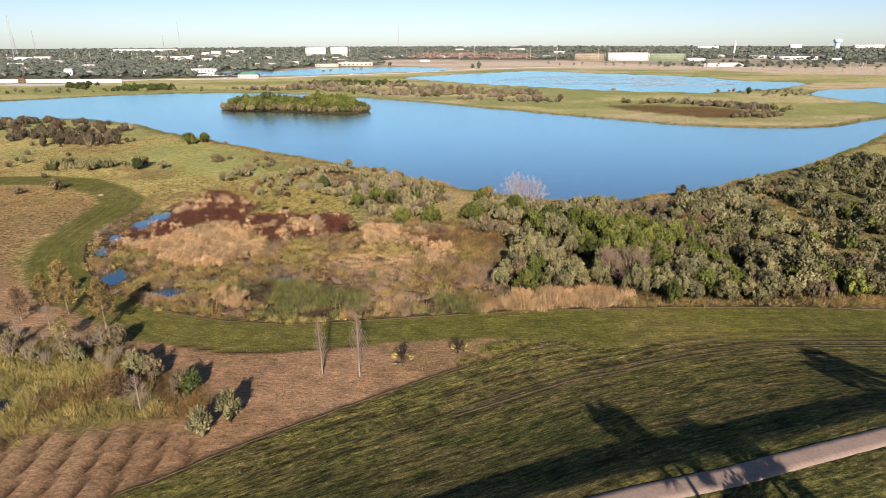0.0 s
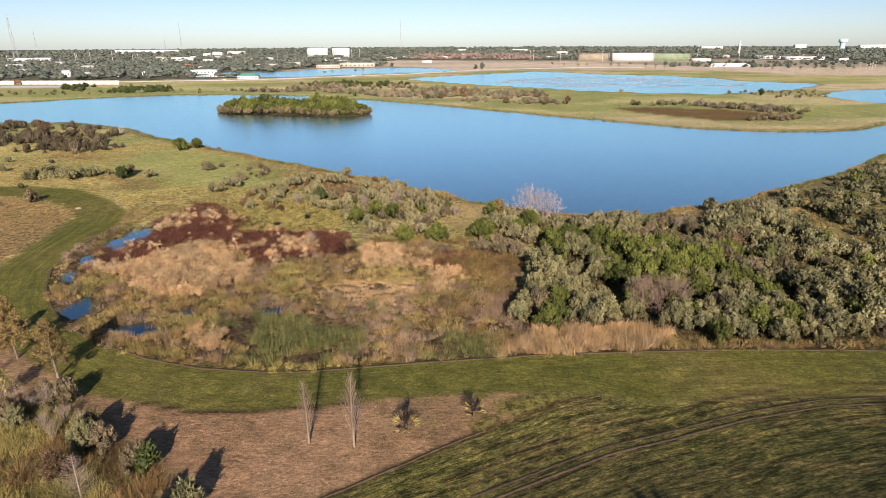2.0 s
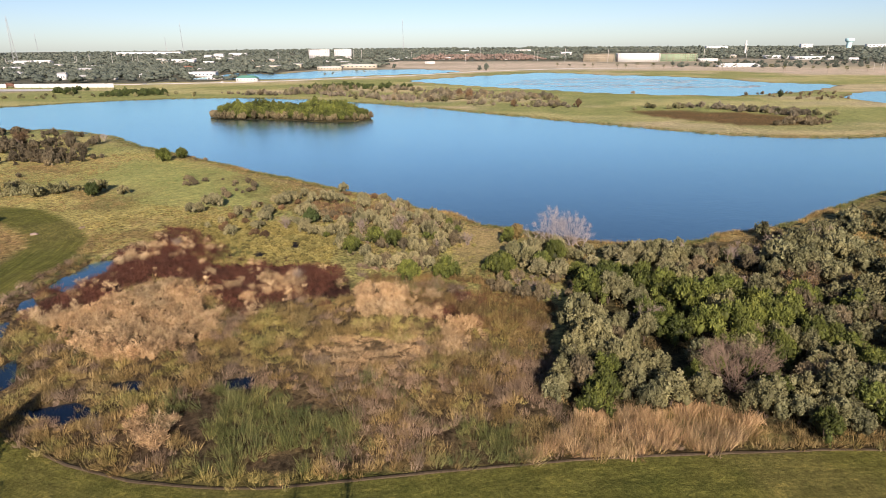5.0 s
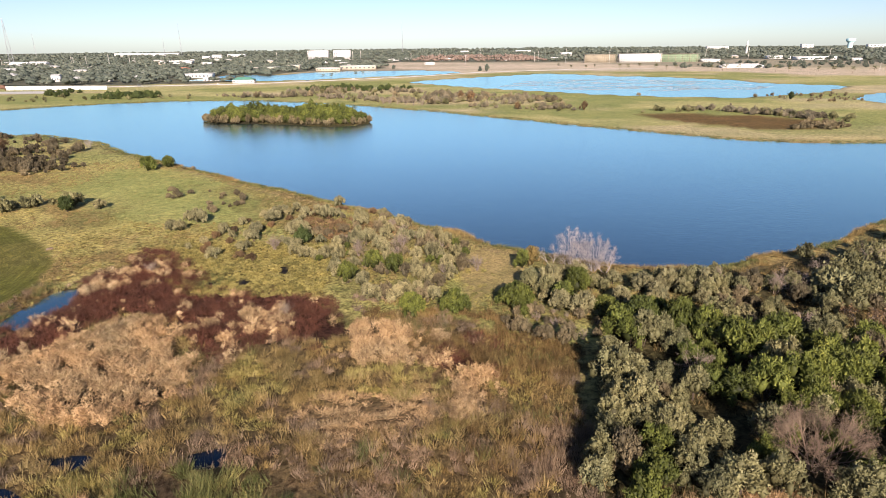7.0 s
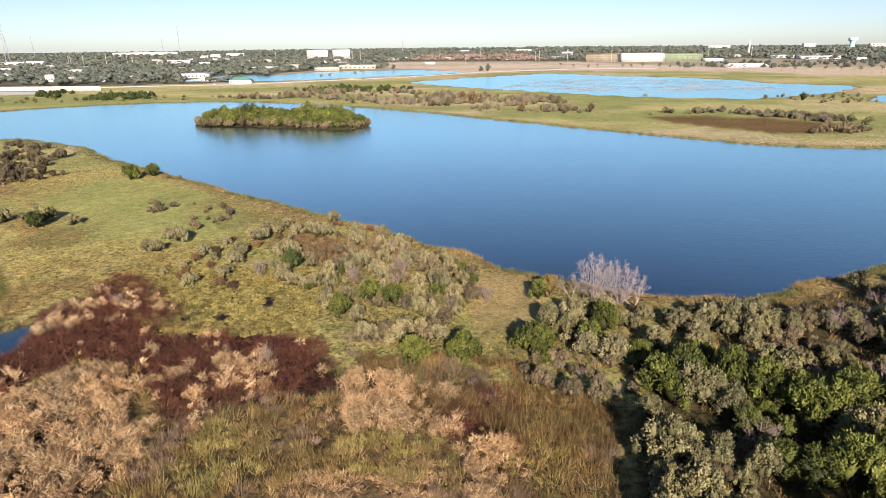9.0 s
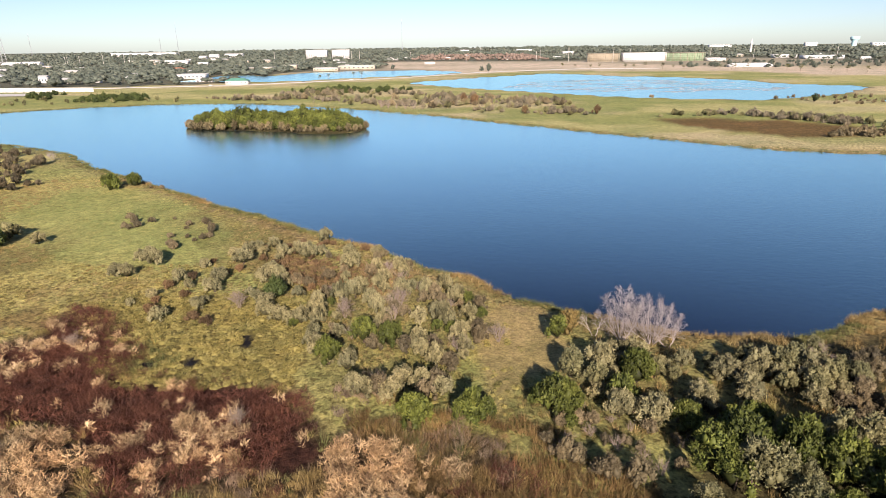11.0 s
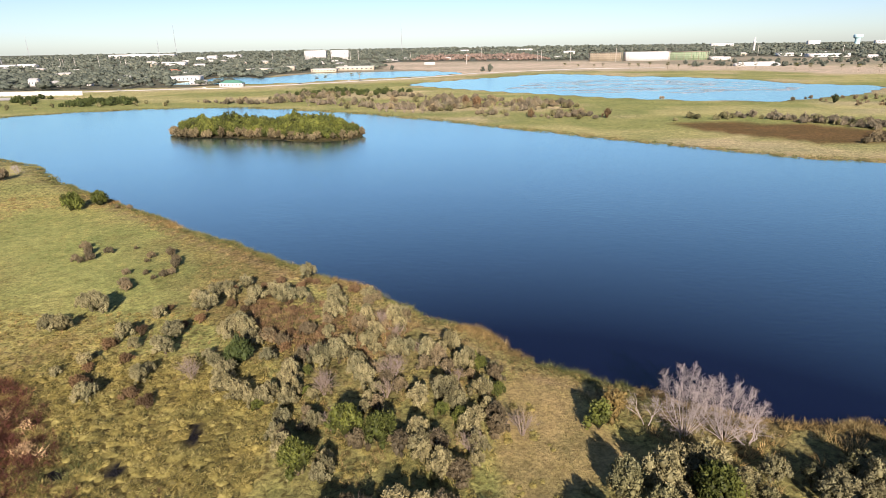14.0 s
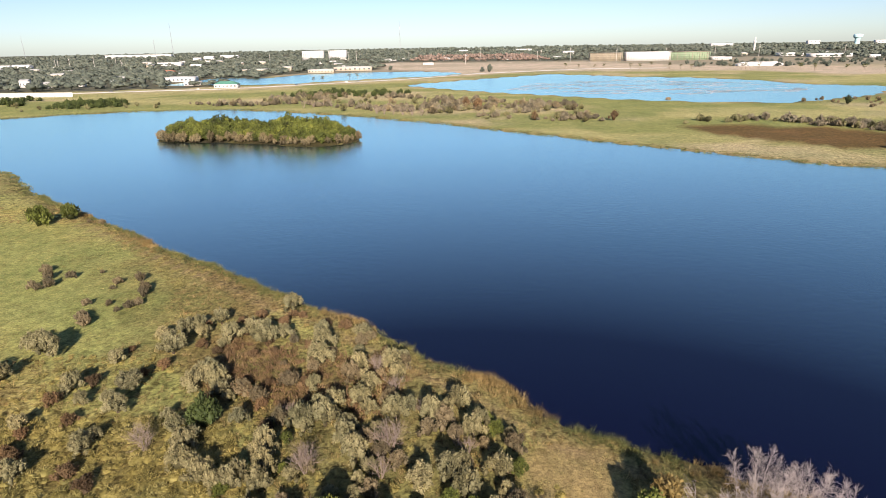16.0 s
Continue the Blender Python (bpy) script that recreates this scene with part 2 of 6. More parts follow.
def leafy(name, stops, rough=0.65, thin=0.1, vary=0.4):
    """Leaves and blades: colour by each leaf's own tint, each plant's own shade and broad patches; light shines through a little."""
    m, t, b = material(name, rough, 0.0, 0.25)
    tint = node(t, "ShaderNodeAttribute", attribute="tint").outputs["Fac"]
    c = ramp(t, tint, stops)
    rnd = node(t, "ShaderNodeObjectInfo").outputs["Random"]
    c = mix(t, "MULTIPLY", 1.0, c, ramp(t, rnd, [(0.0, (1 - vary, 1 - vary, 1 - vary)), (0.5, (1, 1 - 0.075 * vary, 1 - 0.25 * vary)), (1.0, (1 + vary * 0.5, 1 + vary * 0.4, 1 + vary * 0.35))]))
    c = mix(t, "MULTIPLY", 1.0, c, ramp(t, noise_tex(t, world_pos(t), 0.12, 3), [(0.3, (0.72, 0.76, 0.75)), (0.7, (1.2, 1.12, 1.0))]))
    t.links.new(c, b.inputs["Base Color"])
    tr = node(t, "ShaderNodeBsdfTranslucent", {"Color": c})
    mx = node(t, "ShaderNodeMixShader", {0: thin, 1: b.outputs[0], 2: tr.outputs[0]})
    t.links.new(mx.outputs[0], t.nodes["Material Output"].inputs[0])
    return m


def ground_material():
    m, t, b = material("ground_cover", 0.95, 0.0, 0.1)
    p = world_pos(t)
    base = node(t, "ShaderNodeAttribute", attribute="cover").outputs["Color"]
    kind = node(t, "ShaderNodeSeparateColor", {0: node(t, "ShaderNodeAttribute", attribute="kind").outputs["Color"]}).outputs
    fine = ramp(t, noise_tex(t, p, 2.2, 6, 0.75), [(0.28, grey(0.45)), (0.5, grey(0.95)), (0.75, grey(1.5))])
    mid = ramp(t, noise_tex(t, p, 0.33, 5, 0.65), [(0.3, (0.66, 0.7, 0.66)), (0.7, (1.25, 1.2, 1.2))])
    wide = ramp(t, noise_tex(t, p, 0.035, 4), [(0.35, (0.8, 0.86, 0.8)), (0.65, (1.15, 1.1, 1.1))])
    c = mix(t, "MULTIPLY", 1.0, mix(t, "MULTIPLY", 1.0, mix(t, "MULTIPLY", 1.0, base, mid), wide), fine)
    # mowing swaths and straw lie in lines along the slope
    lane = node(t, "ShaderNodeAttribute", attribute="lane").outputs["Vector"]
    turn = node(t, "ShaderNodeMapping", {"Vector": lane, "Scale": (0.16, 1.0, 1.0)}).outputs[0]
    lines = ramp(t, noise_tex(t, turn, 1.1, 4, 0.7, 0.3), [(0.36, (0.26, 0.28, 0.24)), (0.5, grey(1.0)), (0.64, (1.75, 1.6, 1.4))])
    wisps = ramp(t, noise_tex(t, node(t, "ShaderNodeMapping", {"Vector": lane, "Scale": (0.5, 1.6, 1.0)}).outputs[0], 1.6, 4, 0.8, 0.2), [(0.38, (0.34, 0.38, 0.34)), (0.54, grey(1.0)), (0.68, (2.1, 1.95, 2.1))])
    lines = mix(t, "MULTIPLY", 1.0, lines, wisps)
    c = mix(t, "MIX", kind[0], c, mix(t, "MULTIPLY", 1.0, c, lines))
    flat = node(t, "ShaderNodeMapping", {"Vector": p, "Rotation": (0, 0, radians(8)), "Scale": (0.35, 1.6, 1.0)}).outputs[0]
    thatch = ramp(t, noise_tex(t, flat, 1.4, 6, 0.75, 1.2), [(0.3, (0.45, 0.42, 0.4)), (0.52, grey(1.0)), (0.72, (1.6, 1.5, 1.35))])
    c = mix(t, "MIX", kind[1], c, mix(t, "MULTIPLY", 1.0, c, thatch))
    # rough growth: tussocks and hollows, the hollows' shade painted into the colour
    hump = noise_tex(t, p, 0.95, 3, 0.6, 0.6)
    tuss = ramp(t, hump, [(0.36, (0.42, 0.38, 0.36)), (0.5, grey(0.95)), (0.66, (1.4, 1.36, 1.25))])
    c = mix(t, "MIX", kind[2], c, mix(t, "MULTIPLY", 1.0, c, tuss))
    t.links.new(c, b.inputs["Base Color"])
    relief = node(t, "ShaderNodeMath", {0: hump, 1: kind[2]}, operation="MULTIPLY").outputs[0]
    relief = node(t, "ShaderNodeMath", {0: relief, 1: noise_tex(t, p, 2.2, 6, 0.8)}, operation="ADD").outputs[0]
    bump = node(t, "ShaderNodeBump", {"Strength": 1.0, "Distance": 0.3, "Height": relief})
    t.links.new(bump.outputs[0], b.inputs["Normal"])
    return m


def water_material(name, tone, rough, wave, gloss):
    """Dark water whose mirror of the sky strengthens towards grazing sight."""
    m, t, b = material(name, rough, 0.0, 0.0)
    p = world_pos(t)
    long = node(t, "ShaderNodeMapping", {"Vector": p, "Scale": (0.6, 1.0, 1.0), "Rotation": (0, 0, radians(15))}).outputs[0]
    h = node(t, "ShaderNodeMath", {0: noise_tex(t, long, 0.9, 3, 0.55), 1: noise_tex(t, p, 0.02, 3)}, operation="MULTIPLY").outputs[0]
    bump = node(t, "ShaderNodeBump", {"Strength": wave, "Distance": 0.2, "Height": h}).outputs[0]
    b.inputs["Base Color"].default_value = (*tone, 1)
    t.links.new(bump, b.inputs["Normal"])
    facing = node(t, "ShaderNodeLayerWeight", {"Blend": 0.5}).outputs["Facing"]
    k = ramp(t, facing, [(gloss, grey(0.02)), (gloss + 0.20, grey(0.085)), (0.74, grey(0.61)), (0.85, grey(0.91)), (0.95, grey(1.0))])
    mirror = node(t, "ShaderNodeBsdfGlossy", {"Color": (0.80, 1.0, 0.94, 1), "Roughness": rough, "Normal": bump})
    mx = node(t, "ShaderNodeMixShader", {0: k, 1: b.outputs[0], 2: mirror.outputs[0]})
    t.links.new(mx.outputs[0], t.nodes["Material Output"].inputs[0])
    return m


GROUND = ground_material()
WATER = water_material("lake_water", (0.003, 0.0038, 0.021), 0.20, 0.5, 0.34)
POND_WATER = water_material("marsh_water", (0.003, 0.007, 0.020), 0.05, 0.1, 0.34)
TRAIL = plain("crushed_shell", (0.28, 0.21, 0.165), 0.95, vary=0.2, scale=4.0, spec=0.1)
MUD = plain("dark_mud", (0.095, 0.07, 0.043), 0.95, vary=0.4, scale=2.0, spec=0.1)
BARK = plain("grey_bark", (0.25, 0.19, 0.14), 0.9, vary=0.3, scale=6, spec=0.1)
BLEACHED = plain("bleached_bark", (0.42, 0.355, 0.325), 0.85, vary=0.25, scale=5, spec=0.1)
PALE_BARK = plain("pale_grey_bark", (0.32, 0.25, 0.20), 0.85, vary=0.25, scale=5, spec=0.1)
BROWN_BARK = plain("brown_twigs", (0.26, 0.185, 0.13), 0.9, vary=0.3, scale=6, spec=0.1)
DARK_BARK = plain("dark_bark", (0.10, 0.075, 0.055), 0.9, vary=0.3, scale=6, spec=0.1)
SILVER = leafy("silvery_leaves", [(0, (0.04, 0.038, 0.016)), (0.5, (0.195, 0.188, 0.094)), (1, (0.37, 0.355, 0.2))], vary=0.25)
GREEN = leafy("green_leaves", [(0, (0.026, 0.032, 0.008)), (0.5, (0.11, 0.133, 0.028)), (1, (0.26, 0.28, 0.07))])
DARKGREEN = leafy("dark_green_leaves", [(0, (0.022, 0.034, 0.012)), (0.5, (0.05, 0.07, 0.02)), (1, (0.1, 0.125, 0.04))])
BROWNISH = leafy("dull_brown_leaves", [(0, (0.06, 0.048, 0.028)), (0.5, (0.175, 0.145, 0.09)), (1, (0.33, 0.275, 0.18))])
RUSTY = leafy("rust_leaves", [(0, (0.07, 0.042, 0.022)), (0.5, (0.15, 0.098, 0.053)), (1, (0.27, 0.185, 0.105))])
GOLD = leafy("golden_leaves", [(0, (0.09, 0.068, 0.026)), (0.5, (0.2, 0.148, 0.056)), (1, (0.34, 0.26, 0.11))])
TAN_REED = leafy("dry_tan_leaves", [(0, (0.10, 0.056, 0.032)), (0.5, (0.42, 0.282, 0.152)), (1, (0.74, 0.56, 0.335))], vary=0.0)
RED_REED = leafy("maroon_stems", [(0.0, (0.035, 0.012, 0.010)), (0.5, (0.10, 0.038, 0.024)), (1.0, (0.20, 0.09, 0.055))], vary=0.0)
SEDGE = leafy("olive_sedge", [(0, (0.055, 0.038, 0.015)), (0.4, (0.205, 0.145, 0.057)), (0.75, (0.335, 0.242, 0.10)), (1, (0.56, 0.43, 0.215))], vary=0.0)
RUSSET = leafy("russet_sedge", [(0, (0.04, 0.024, 0.01)), (0.5, (0.15, 0.095, 0.036)), (1, (0.36, 0.25, 0.11))], vary=0.0)
CATTAIL = leafy("green_cattail", [(0, (0.04, 0.05, 0.016)), (0.5, (0.115, 0.128, 0.042)), (1, (0.31, 0.27, 0.105))], vary=0.0)
YELLOWGRASS = leafy("yellow_grass", [(0, (0.08, 0.068, 0.02)), (0.5, (0.26, 0.22, 0.07)), (1, (0.5, 0.42, 0.165))], vary=0.0)
SCRUB = leafy("pale_scrub_leaves", [(0, (0.05, 0.046, 0.022)), (0.5, (0.25, 0.23, 0.125)), (1, (0.44, 0.40, 0.24))], vary=0.25)
HUMMOCK = leafy("hummock_grass", [(0, (0.09, 0.076, 0.022)), (0.5, (0.28, 0.24, 0.077)), (1, (0.45, 0.38, 0.15))], vary=0.0)
MAUVE = leafy("mauve_seedheads", [(0, (0.07, 0.048, 0.033)), (0.5, (0.22, 0.155, 0.105)), (1, (0.41, 0.305, 0.215))], vary=0.0)
DARK_SPEAR = leafy("dark_palm_spears", [(0, (0.012, 0.010, 0.008)), (0.5, (0.03, 0.022, 0.018)), (1, (0.06, 0.042, 0.03))], vary=0.0)
FAR_BRUSH = leafy("grey_brown_brush", [(0, (0.06, 0.052, 0.035)), (0.5, (0.185, 0.158, 0.11)), (1, (0.32, 0.28, 0.205))], vary=0.0)
PALM_LEAF = leafy("palm_leaves", [(0.0, (0.03, 0.04, 0.015)), (0.5, (0.08, 0.10, 0.03)), (1.0, (0.25, 0.24, 0.08))])
# distance haze is put into the oaks' colour: dark end lifted and cooled
WOODS = leafy("hazed_oak_canopy", [(0, (0.06, 0.074, 0.062)), (0.5, (0.115, 0.135, 0.11)), (1, (0.19, 0.205, 0.165))], thin=0.1, vary=0.0)
WOODS_RED = leafy("bare_red_canopy", [(0, (0.17, 0.12, 0.10)), (0.5, (0.25, 0.185, 0.155)), (1, (0.32, 0.25, 0.21))], thin=0.1, vary=0.0)


# ---- plan helpers ----
def fbm(x, y, scale, octaves=4, seed=0):
    """Smooth noise in 0..1 on the plan."""
    tot, amp, norm = np.zeros(np.shape(x)), 1.0, 0.0
    for o in range(octaves):
        u, v = np.asarray(x) * scale * 2 ** o + 17.3 * seed, np.asarray(y) * scale * 2 ** o - 9.1 * seed
        i, j = np.floor(u), np.floor(v)
        fu, fv = u - i, v - j
        fu, fv = fu * fu * (3 - 2 * fu), fv * fv * (3 - 2 * fv)

        def h(a, b):
            s = np.sin(a * 127.1 + b * 311.7 + seed * 74.7 + o * 19.19) * 43758.5453
            return s - np.floor(s)
        tot += amp * ((h(i, j) * (1 - fu) + h(i + 1, j) * fu) * (1 - fv) + (h(i, j + 1) * (1 - fu) + h(i + 1, j + 1) * fu) * fv)
        norm += amp
        amp *= 0.5
    return tot / norm


def line_distance(x, y, line, closed=False):
    pts = np.array(line, float)
    ends = np.roll(pts, -1, 0) if closed else pts[1:]
    best = np.full(np.shape(x), 1e9)
    for (ax, ay), (bx, by) in zip(pts if closed else pts[:-1], ends):
        dx, dy = bx - ax, by - ay
        k = np.clip(((x - ax) * dx + (y - ay) * dy) / (dx * dx + dy * dy), 0, 1)
        best = np.minimum(best, (x - ax - k * dx) ** 2 + (y - ay - k * dy) ** 2)
    return np.sqrt(best)


def inside(x, y, outline):
    """Signed distance to a closed outline, positive inside."""
    odd = np.zeros(np.shape(x), bool)
    pts = np.array(outline, float)
    for (ax, ay), (bx, by) in zip(pts, np.roll(pts, -1, 0)):
        if ay != by:
            odd ^= ((ay > y) != (by > y)) & (x < (bx - ax) * (y - ay) / (by - ay) + ax)
    return np.where(odd, 1, -1) * line_distance(x, y, outline, True)


def near(x, y, outline, pad=0.0):
    """Signed distance to an outline, worked out only round it."""
    pts = np.array(outline)
    lo, hi = pts.min(0) - 30 - pad, pts.max(0) + 30 + pad
    out = np.full(np.shape(x), -30.0 - pad)
    m = (x > lo[0]) & (x < hi[0]) & (y > lo[1]) & (y < hi[1])
    if m.any():
        out[m] = inside(x[m], y[m], outline)
    return out


def soft(d, width):
    k = np.clip(d / width + 0.5, 0, 1)
    return k * k * (3 - 2 * k)


PONDS = [POND_1, POND_2, POND_3, POND_4, POND_5, POND_6, POND_7, POND_11]
POOLS = [POND_8, POND_9, POND_10]
LAKES = [LAKE, LAKE_NORTH, LAKE_ROAD, LAKE_EAST]
WATER_LEVEL = -0.5


def south_of(x, y, line):
    """True on the camera's first side of an open line that runs from east to west or back."""
    pts = sorted(line)
    return y < np.interp(x, [p[0] for p in pts], [p[1] for p in pts])


def in_city(x, y):
    poly = CITY_EDGE + [(5000, 6000), (-5000, 6000)]
    return inside(x, y, poly) > 0


def water_depth(x, y):
    """Signed distance into any lake or pond."""
    wob = (fbm(x, y, 0.12, 3, 5) - 0.5) * 3.0
    d = np.full(np.shape(x), -40.0)
    for lake in LAKES:
        d = np.maximum(d, near(x, y, lake, 60) + wob)
    d = np.minimum(d, -near(x, y, ISLAND, 400) + wob * 0.5)
    for pond in PONDS:
        d = np.maximum(d, near(x, y, pond) + wob * 0.6)
    return d


def height(x, y):
    """The lie of the land: a flat marsh, the mound's foot rising to a steep crest, lake beds, and far land that rises a little."""
    z = (fbm(x, y, 0.06, 4, 2) - 0.5) * 0.5 + (fbm(x, y, 0.5, 3, 3) - 0.5) * 0.25
    mown = soft(near(x, y, MOWN), 2.0)
    z = z * (1 - 0.75 * mown) - 0.05 * mown
    marsh = soft(near(x, y, MARSH), 4.0)
    z = z - 0.12 * marsh
    rows = soft(near(x, y, FURROWS), 3.0)
    along = (x + (y - 60) * 0.22) * 2 * math.pi / 3.8
    z = z - rows * 0.75 * np.clip(np.sin(along), 0, 1) ** 2.5 * soft(fbm(x, y * 0.4, 0.15, 2, 4) - 0.2, 0.2)
    up, top = line_distance(x, y, TRACK), line_distance(x, y, CREST)
    s = np.where(south_of(x, y, TRACK), up / (up + top + 1e-6), 0.0)
    s = np.where(south_of(x, y, CREST), 1.0, s)
    z = z * np.where(s > 0, 0.35, 1.0) + np.interp(s, [0, 0.25, 0.5, 0.72, 0.84, 0.93, 1.0], [0, 0.9, 2.4, 4.2, 5.2, 7.4, 8.0]) * np.interp(x, [-45, 16], [0.5, 1.0])
    ruts = np.minimum(np.abs(up - 0.9), np.abs(up - 2.7))
    z = z - 0.12 * np.exp(-(ruts / 0.45) ** 2) * (x > -25)
    z = z + np.clip((y - 1900) / 3100, 0, 1) ** 1.3 * 26.0
    d = water_depth(x, y)
    z = np.where(d > -12, np.minimum(z, np.clip(WATER_LEVEL - 0.22 * d, -2.2, 30)), z)
    bank = near(x, y, ISLAND, 400)
    return np.where(bank > 0, np.minimum(0.6, WATER_LEVEL + 0.25 * bank), z)


def mesh_from(name, verts, faces, mat, tint=None):
    """A mesh from arrays of corners and triangles or quads."""
    verts, faces = np.asarray(verts, np.float32), np.asarray(faces, np.int32)
    me, k = bpy.data.meshes.new(name), faces.shape[1]
    me.vertices.add(len(verts))
    me.vertices.foreach_set("co", verts.ravel())
    me.loops.add(faces.size)
    me.loops.foreach_set("vertex_index", faces.ravel())
    me.polygons.add(len(faces))
    me.polygons.foreach_set("loop_start", np.arange(0, faces.size, k, dtype=np.int32))
    me.polygons.foreach_set("loop_total", np.full(len(faces), k, np.int32))
    me.update(calc_edges=True)
    if tint is not None:
        a = me.attributes.new("tint", "FLOAT", "POINT")
        a.data.foreach_set("value", np.asarray(tint, np.float32).ravel())
    if mat: me.materials.append(mat)
    return me


def smooth(me):
    me.polygons.foreach_set("use_smooth", np.ones(len(me.polygons), bool))
    return me


def steps(lo, hi, fine, grow, reach_lo, reach_hi, most):
    """Grid lines: fine from lo to hi, then wider and wider out to the reaches."""
    mid = list(np.arange(lo, hi, fine))
    for reach, sign in ((reach_hi, 1), (reach_lo, -1)):
        at, step, side = mid[-1] if sign > 0 else mid[0], fine, []
        while (reach - at) * sign > 0:
            far = abs(at)
            step = min(step * grow, max(most, far * 0.03))
            at += sign * step
            side.append(at)
        mid = mid + side if sign > 0 else side[::-1] + mid
    return np.array(mid)


# ---- ground ----
gx = steps(-95, 75, 0.95, 1.06, -5200, 5200, 5.0)
gy = steps(42, 215, 0.95, 1.055, -400, 5000, 4.0)
X, Y = np.meshgrid(gx, gy)
X, Y = X.ravel(), Y.ravel()
Z = height(X, Y)
cover = np.tile(np.array([0.43, 0.37, 0.138]), (len(X), 1))          # rough olive grass
kind = np.zeros((len(X), 3))                                            # lines, thatch
wobble = (fbm(X, Y, 0.25, 4, 7) - 0.5) * 5.0


def lay(weight, colour):
    global cover
    w = np.clip(weight, 0, 1)[:, None]
    cover = cover * (1 - w) + np.array(colour) * w


patch = fbm(X, Y, 0.03, 4, 8)
lay(soft(patch - 0.52, 0.2) * 0.8, (0.325, 0.325, 0.115))              # greener patches
lay(soft(fbm(X, Y, 0.05, 4, 9) - 0.58, 0.12) * 0.7, (0.19, 0.125, 0.06)) # browner patches
lay(soft((Y - 360) / 120, 1.0), (0.42, 0.39, 0.17))                  # pasture beyond the lake, its colour lifted to stand for haze
far_land = soft((Y - 360) / 120, 1.0)
lay(far_land * soft(fbm(X * 0.5, Y, 0.012, 4, 16) - 0.52, 0.12), (0.50, 0.42, 0.25))       # pale dry patches
lay(far_land * soft(fbm(X * 0.4, Y, 0.02, 4, 17) - 0.55, 0.10) * 0.9, (0.27, 0.29, 0.10))   # greener swales
lay(soft((Y - 1250) / 300, 1.0), (0.33, 0.29, 0.21))                     # waste land by the town
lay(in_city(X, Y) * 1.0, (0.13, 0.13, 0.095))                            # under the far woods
lay(soft(near(X, Y, GREENMEADOW) + wobble * 5, 40) * 0.85, (0.325, 0.345, 0.117))
lay(soft(near(X, Y, DRYWEST) + wobble, 5), (0.31, 0.215, 0.095))
lay(soft(near(X, Y, MARSH) + wobble, 6), (0.15, 0.107, 0.054))
lay(soft(near(X, Y, MARSH), 6) * soft(fbm(X, Y, 0.12, 3, 23) - 0.55, 0.12) * 0.8, (0.06, 0.044, 0.028))
lay(soft(near(X, Y, YELLOW) + wobble * 2, 10), (0.21, 0.172, 0.06))
for pool in POOLS: lay(soft(near(X, Y, pool) + 0.5, 0.7), (0.014, 0.013, 0.018))       # small wet hollows
lay(soft(near(X, Y, PALE) + wobble, 5), (0.20, 0.135, 0.075))
for red in (RED_MAIN, RED_WEST, RED_EAST): lay(soft(near(X, Y, red) + wobble, 3) * 0.9, (0.05, 0.02, 0.015))
lay(soft(near(X, Y, RUST) + wobble * 2, 14) * 0.5, (0.17, 0.115, 0.058))
lay(soft(near(X, Y, THICKET) + wobble * 0.5, 4), (0.08, 0.068, 0.032))
lay(soft(near(X, Y, THICKET) + wobble * 0.5, 4) * soft((X - 78) / 20, 1.0) * 0.85, (0.21, 0.185, 0.07))     # grassy openings in the east
for scrub in (MIDSCRUB, EASTSCRUB): lay(soft(near(X, Y, scrub) + wobble, 5) * 0.7, (0.20, 0.18, 0.075))
lay(soft(near(X, Y, CLEARING) + wobble * 0.4, 3), (0.36, 0.28, 0.125))
straw = soft(near(X, Y, STRAW) + wobble * 0.15, 1.5) * (1 - soft((X - 2) / 14 + (fbm(X, Y, 0.3, 3, 18) - 0.5) * 2.4, 1.0) * (Y > 74))
lay(soft(near(X, Y, STRAW) + 0.5, 1.5), (0.165, 0.155, 0.042))
lay(straw, (0.37, 0.235, 0.135))
lay(straw * soft(fbm(X, Y, 0.09, 3, 12) - 0.5, 0.2) * 0.5, (0.24, 0.15, 0.08))
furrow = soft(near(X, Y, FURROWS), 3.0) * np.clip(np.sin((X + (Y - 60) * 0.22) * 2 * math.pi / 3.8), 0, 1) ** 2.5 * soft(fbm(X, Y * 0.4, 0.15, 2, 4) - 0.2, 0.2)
lay(furrow * 1.0, (0.06, 0.036, 0.02))                               # dark brown along the furrows' troughs
lay(soft(near(X, Y, BRUSH) + wobble, 5), (0.16, 0.14, 0.055))
mown = soft(near(X, Y, MOWN) + wobble * 0.06, 1.0)
lay(mown, (0.142, 0.138, 0.032))
lay(mown * soft(fbm(X, Y, 0.08, 4, 13) - 0.55, 0.25) * 0.35, (0.18, 0.15, 0.055))
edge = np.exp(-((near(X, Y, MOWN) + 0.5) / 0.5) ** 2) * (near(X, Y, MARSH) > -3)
lay(edge * 0.95, (0.04, 0.028, 0.016))                                   # dark brown band at the marsh's rim
foot = south_of(X, Y, TRACK) | ((Y < 95) & (near(X, Y, STRAW) < 0) & (near(X, Y, MOWN) < 0) & (X > -60))
slope = np.where(foot & (near(X, Y, STRAW) < 0) & (X > -80) & (Y < 100), 1.0, 0.0) * (1 - mown)
lay(slope, (0.142, 0.134, 0.04))
lay(slope * soft((line_distance(X, Y, TRACK) - 9) / 12 + (fbm(X, Y, 0.1, 3, 19) - 0.5), 1.0) * 0.8, (0.095, 0.098, 0.03))   # darker and greener higher up
lay(slope * soft(fbm(X * 0.3, Y, 0.3, 4, 14) - 0.55, 0.2) * 0.6, (0.17, 0.135, 0.055))
track_d = line_distance(X, Y, TRACK)
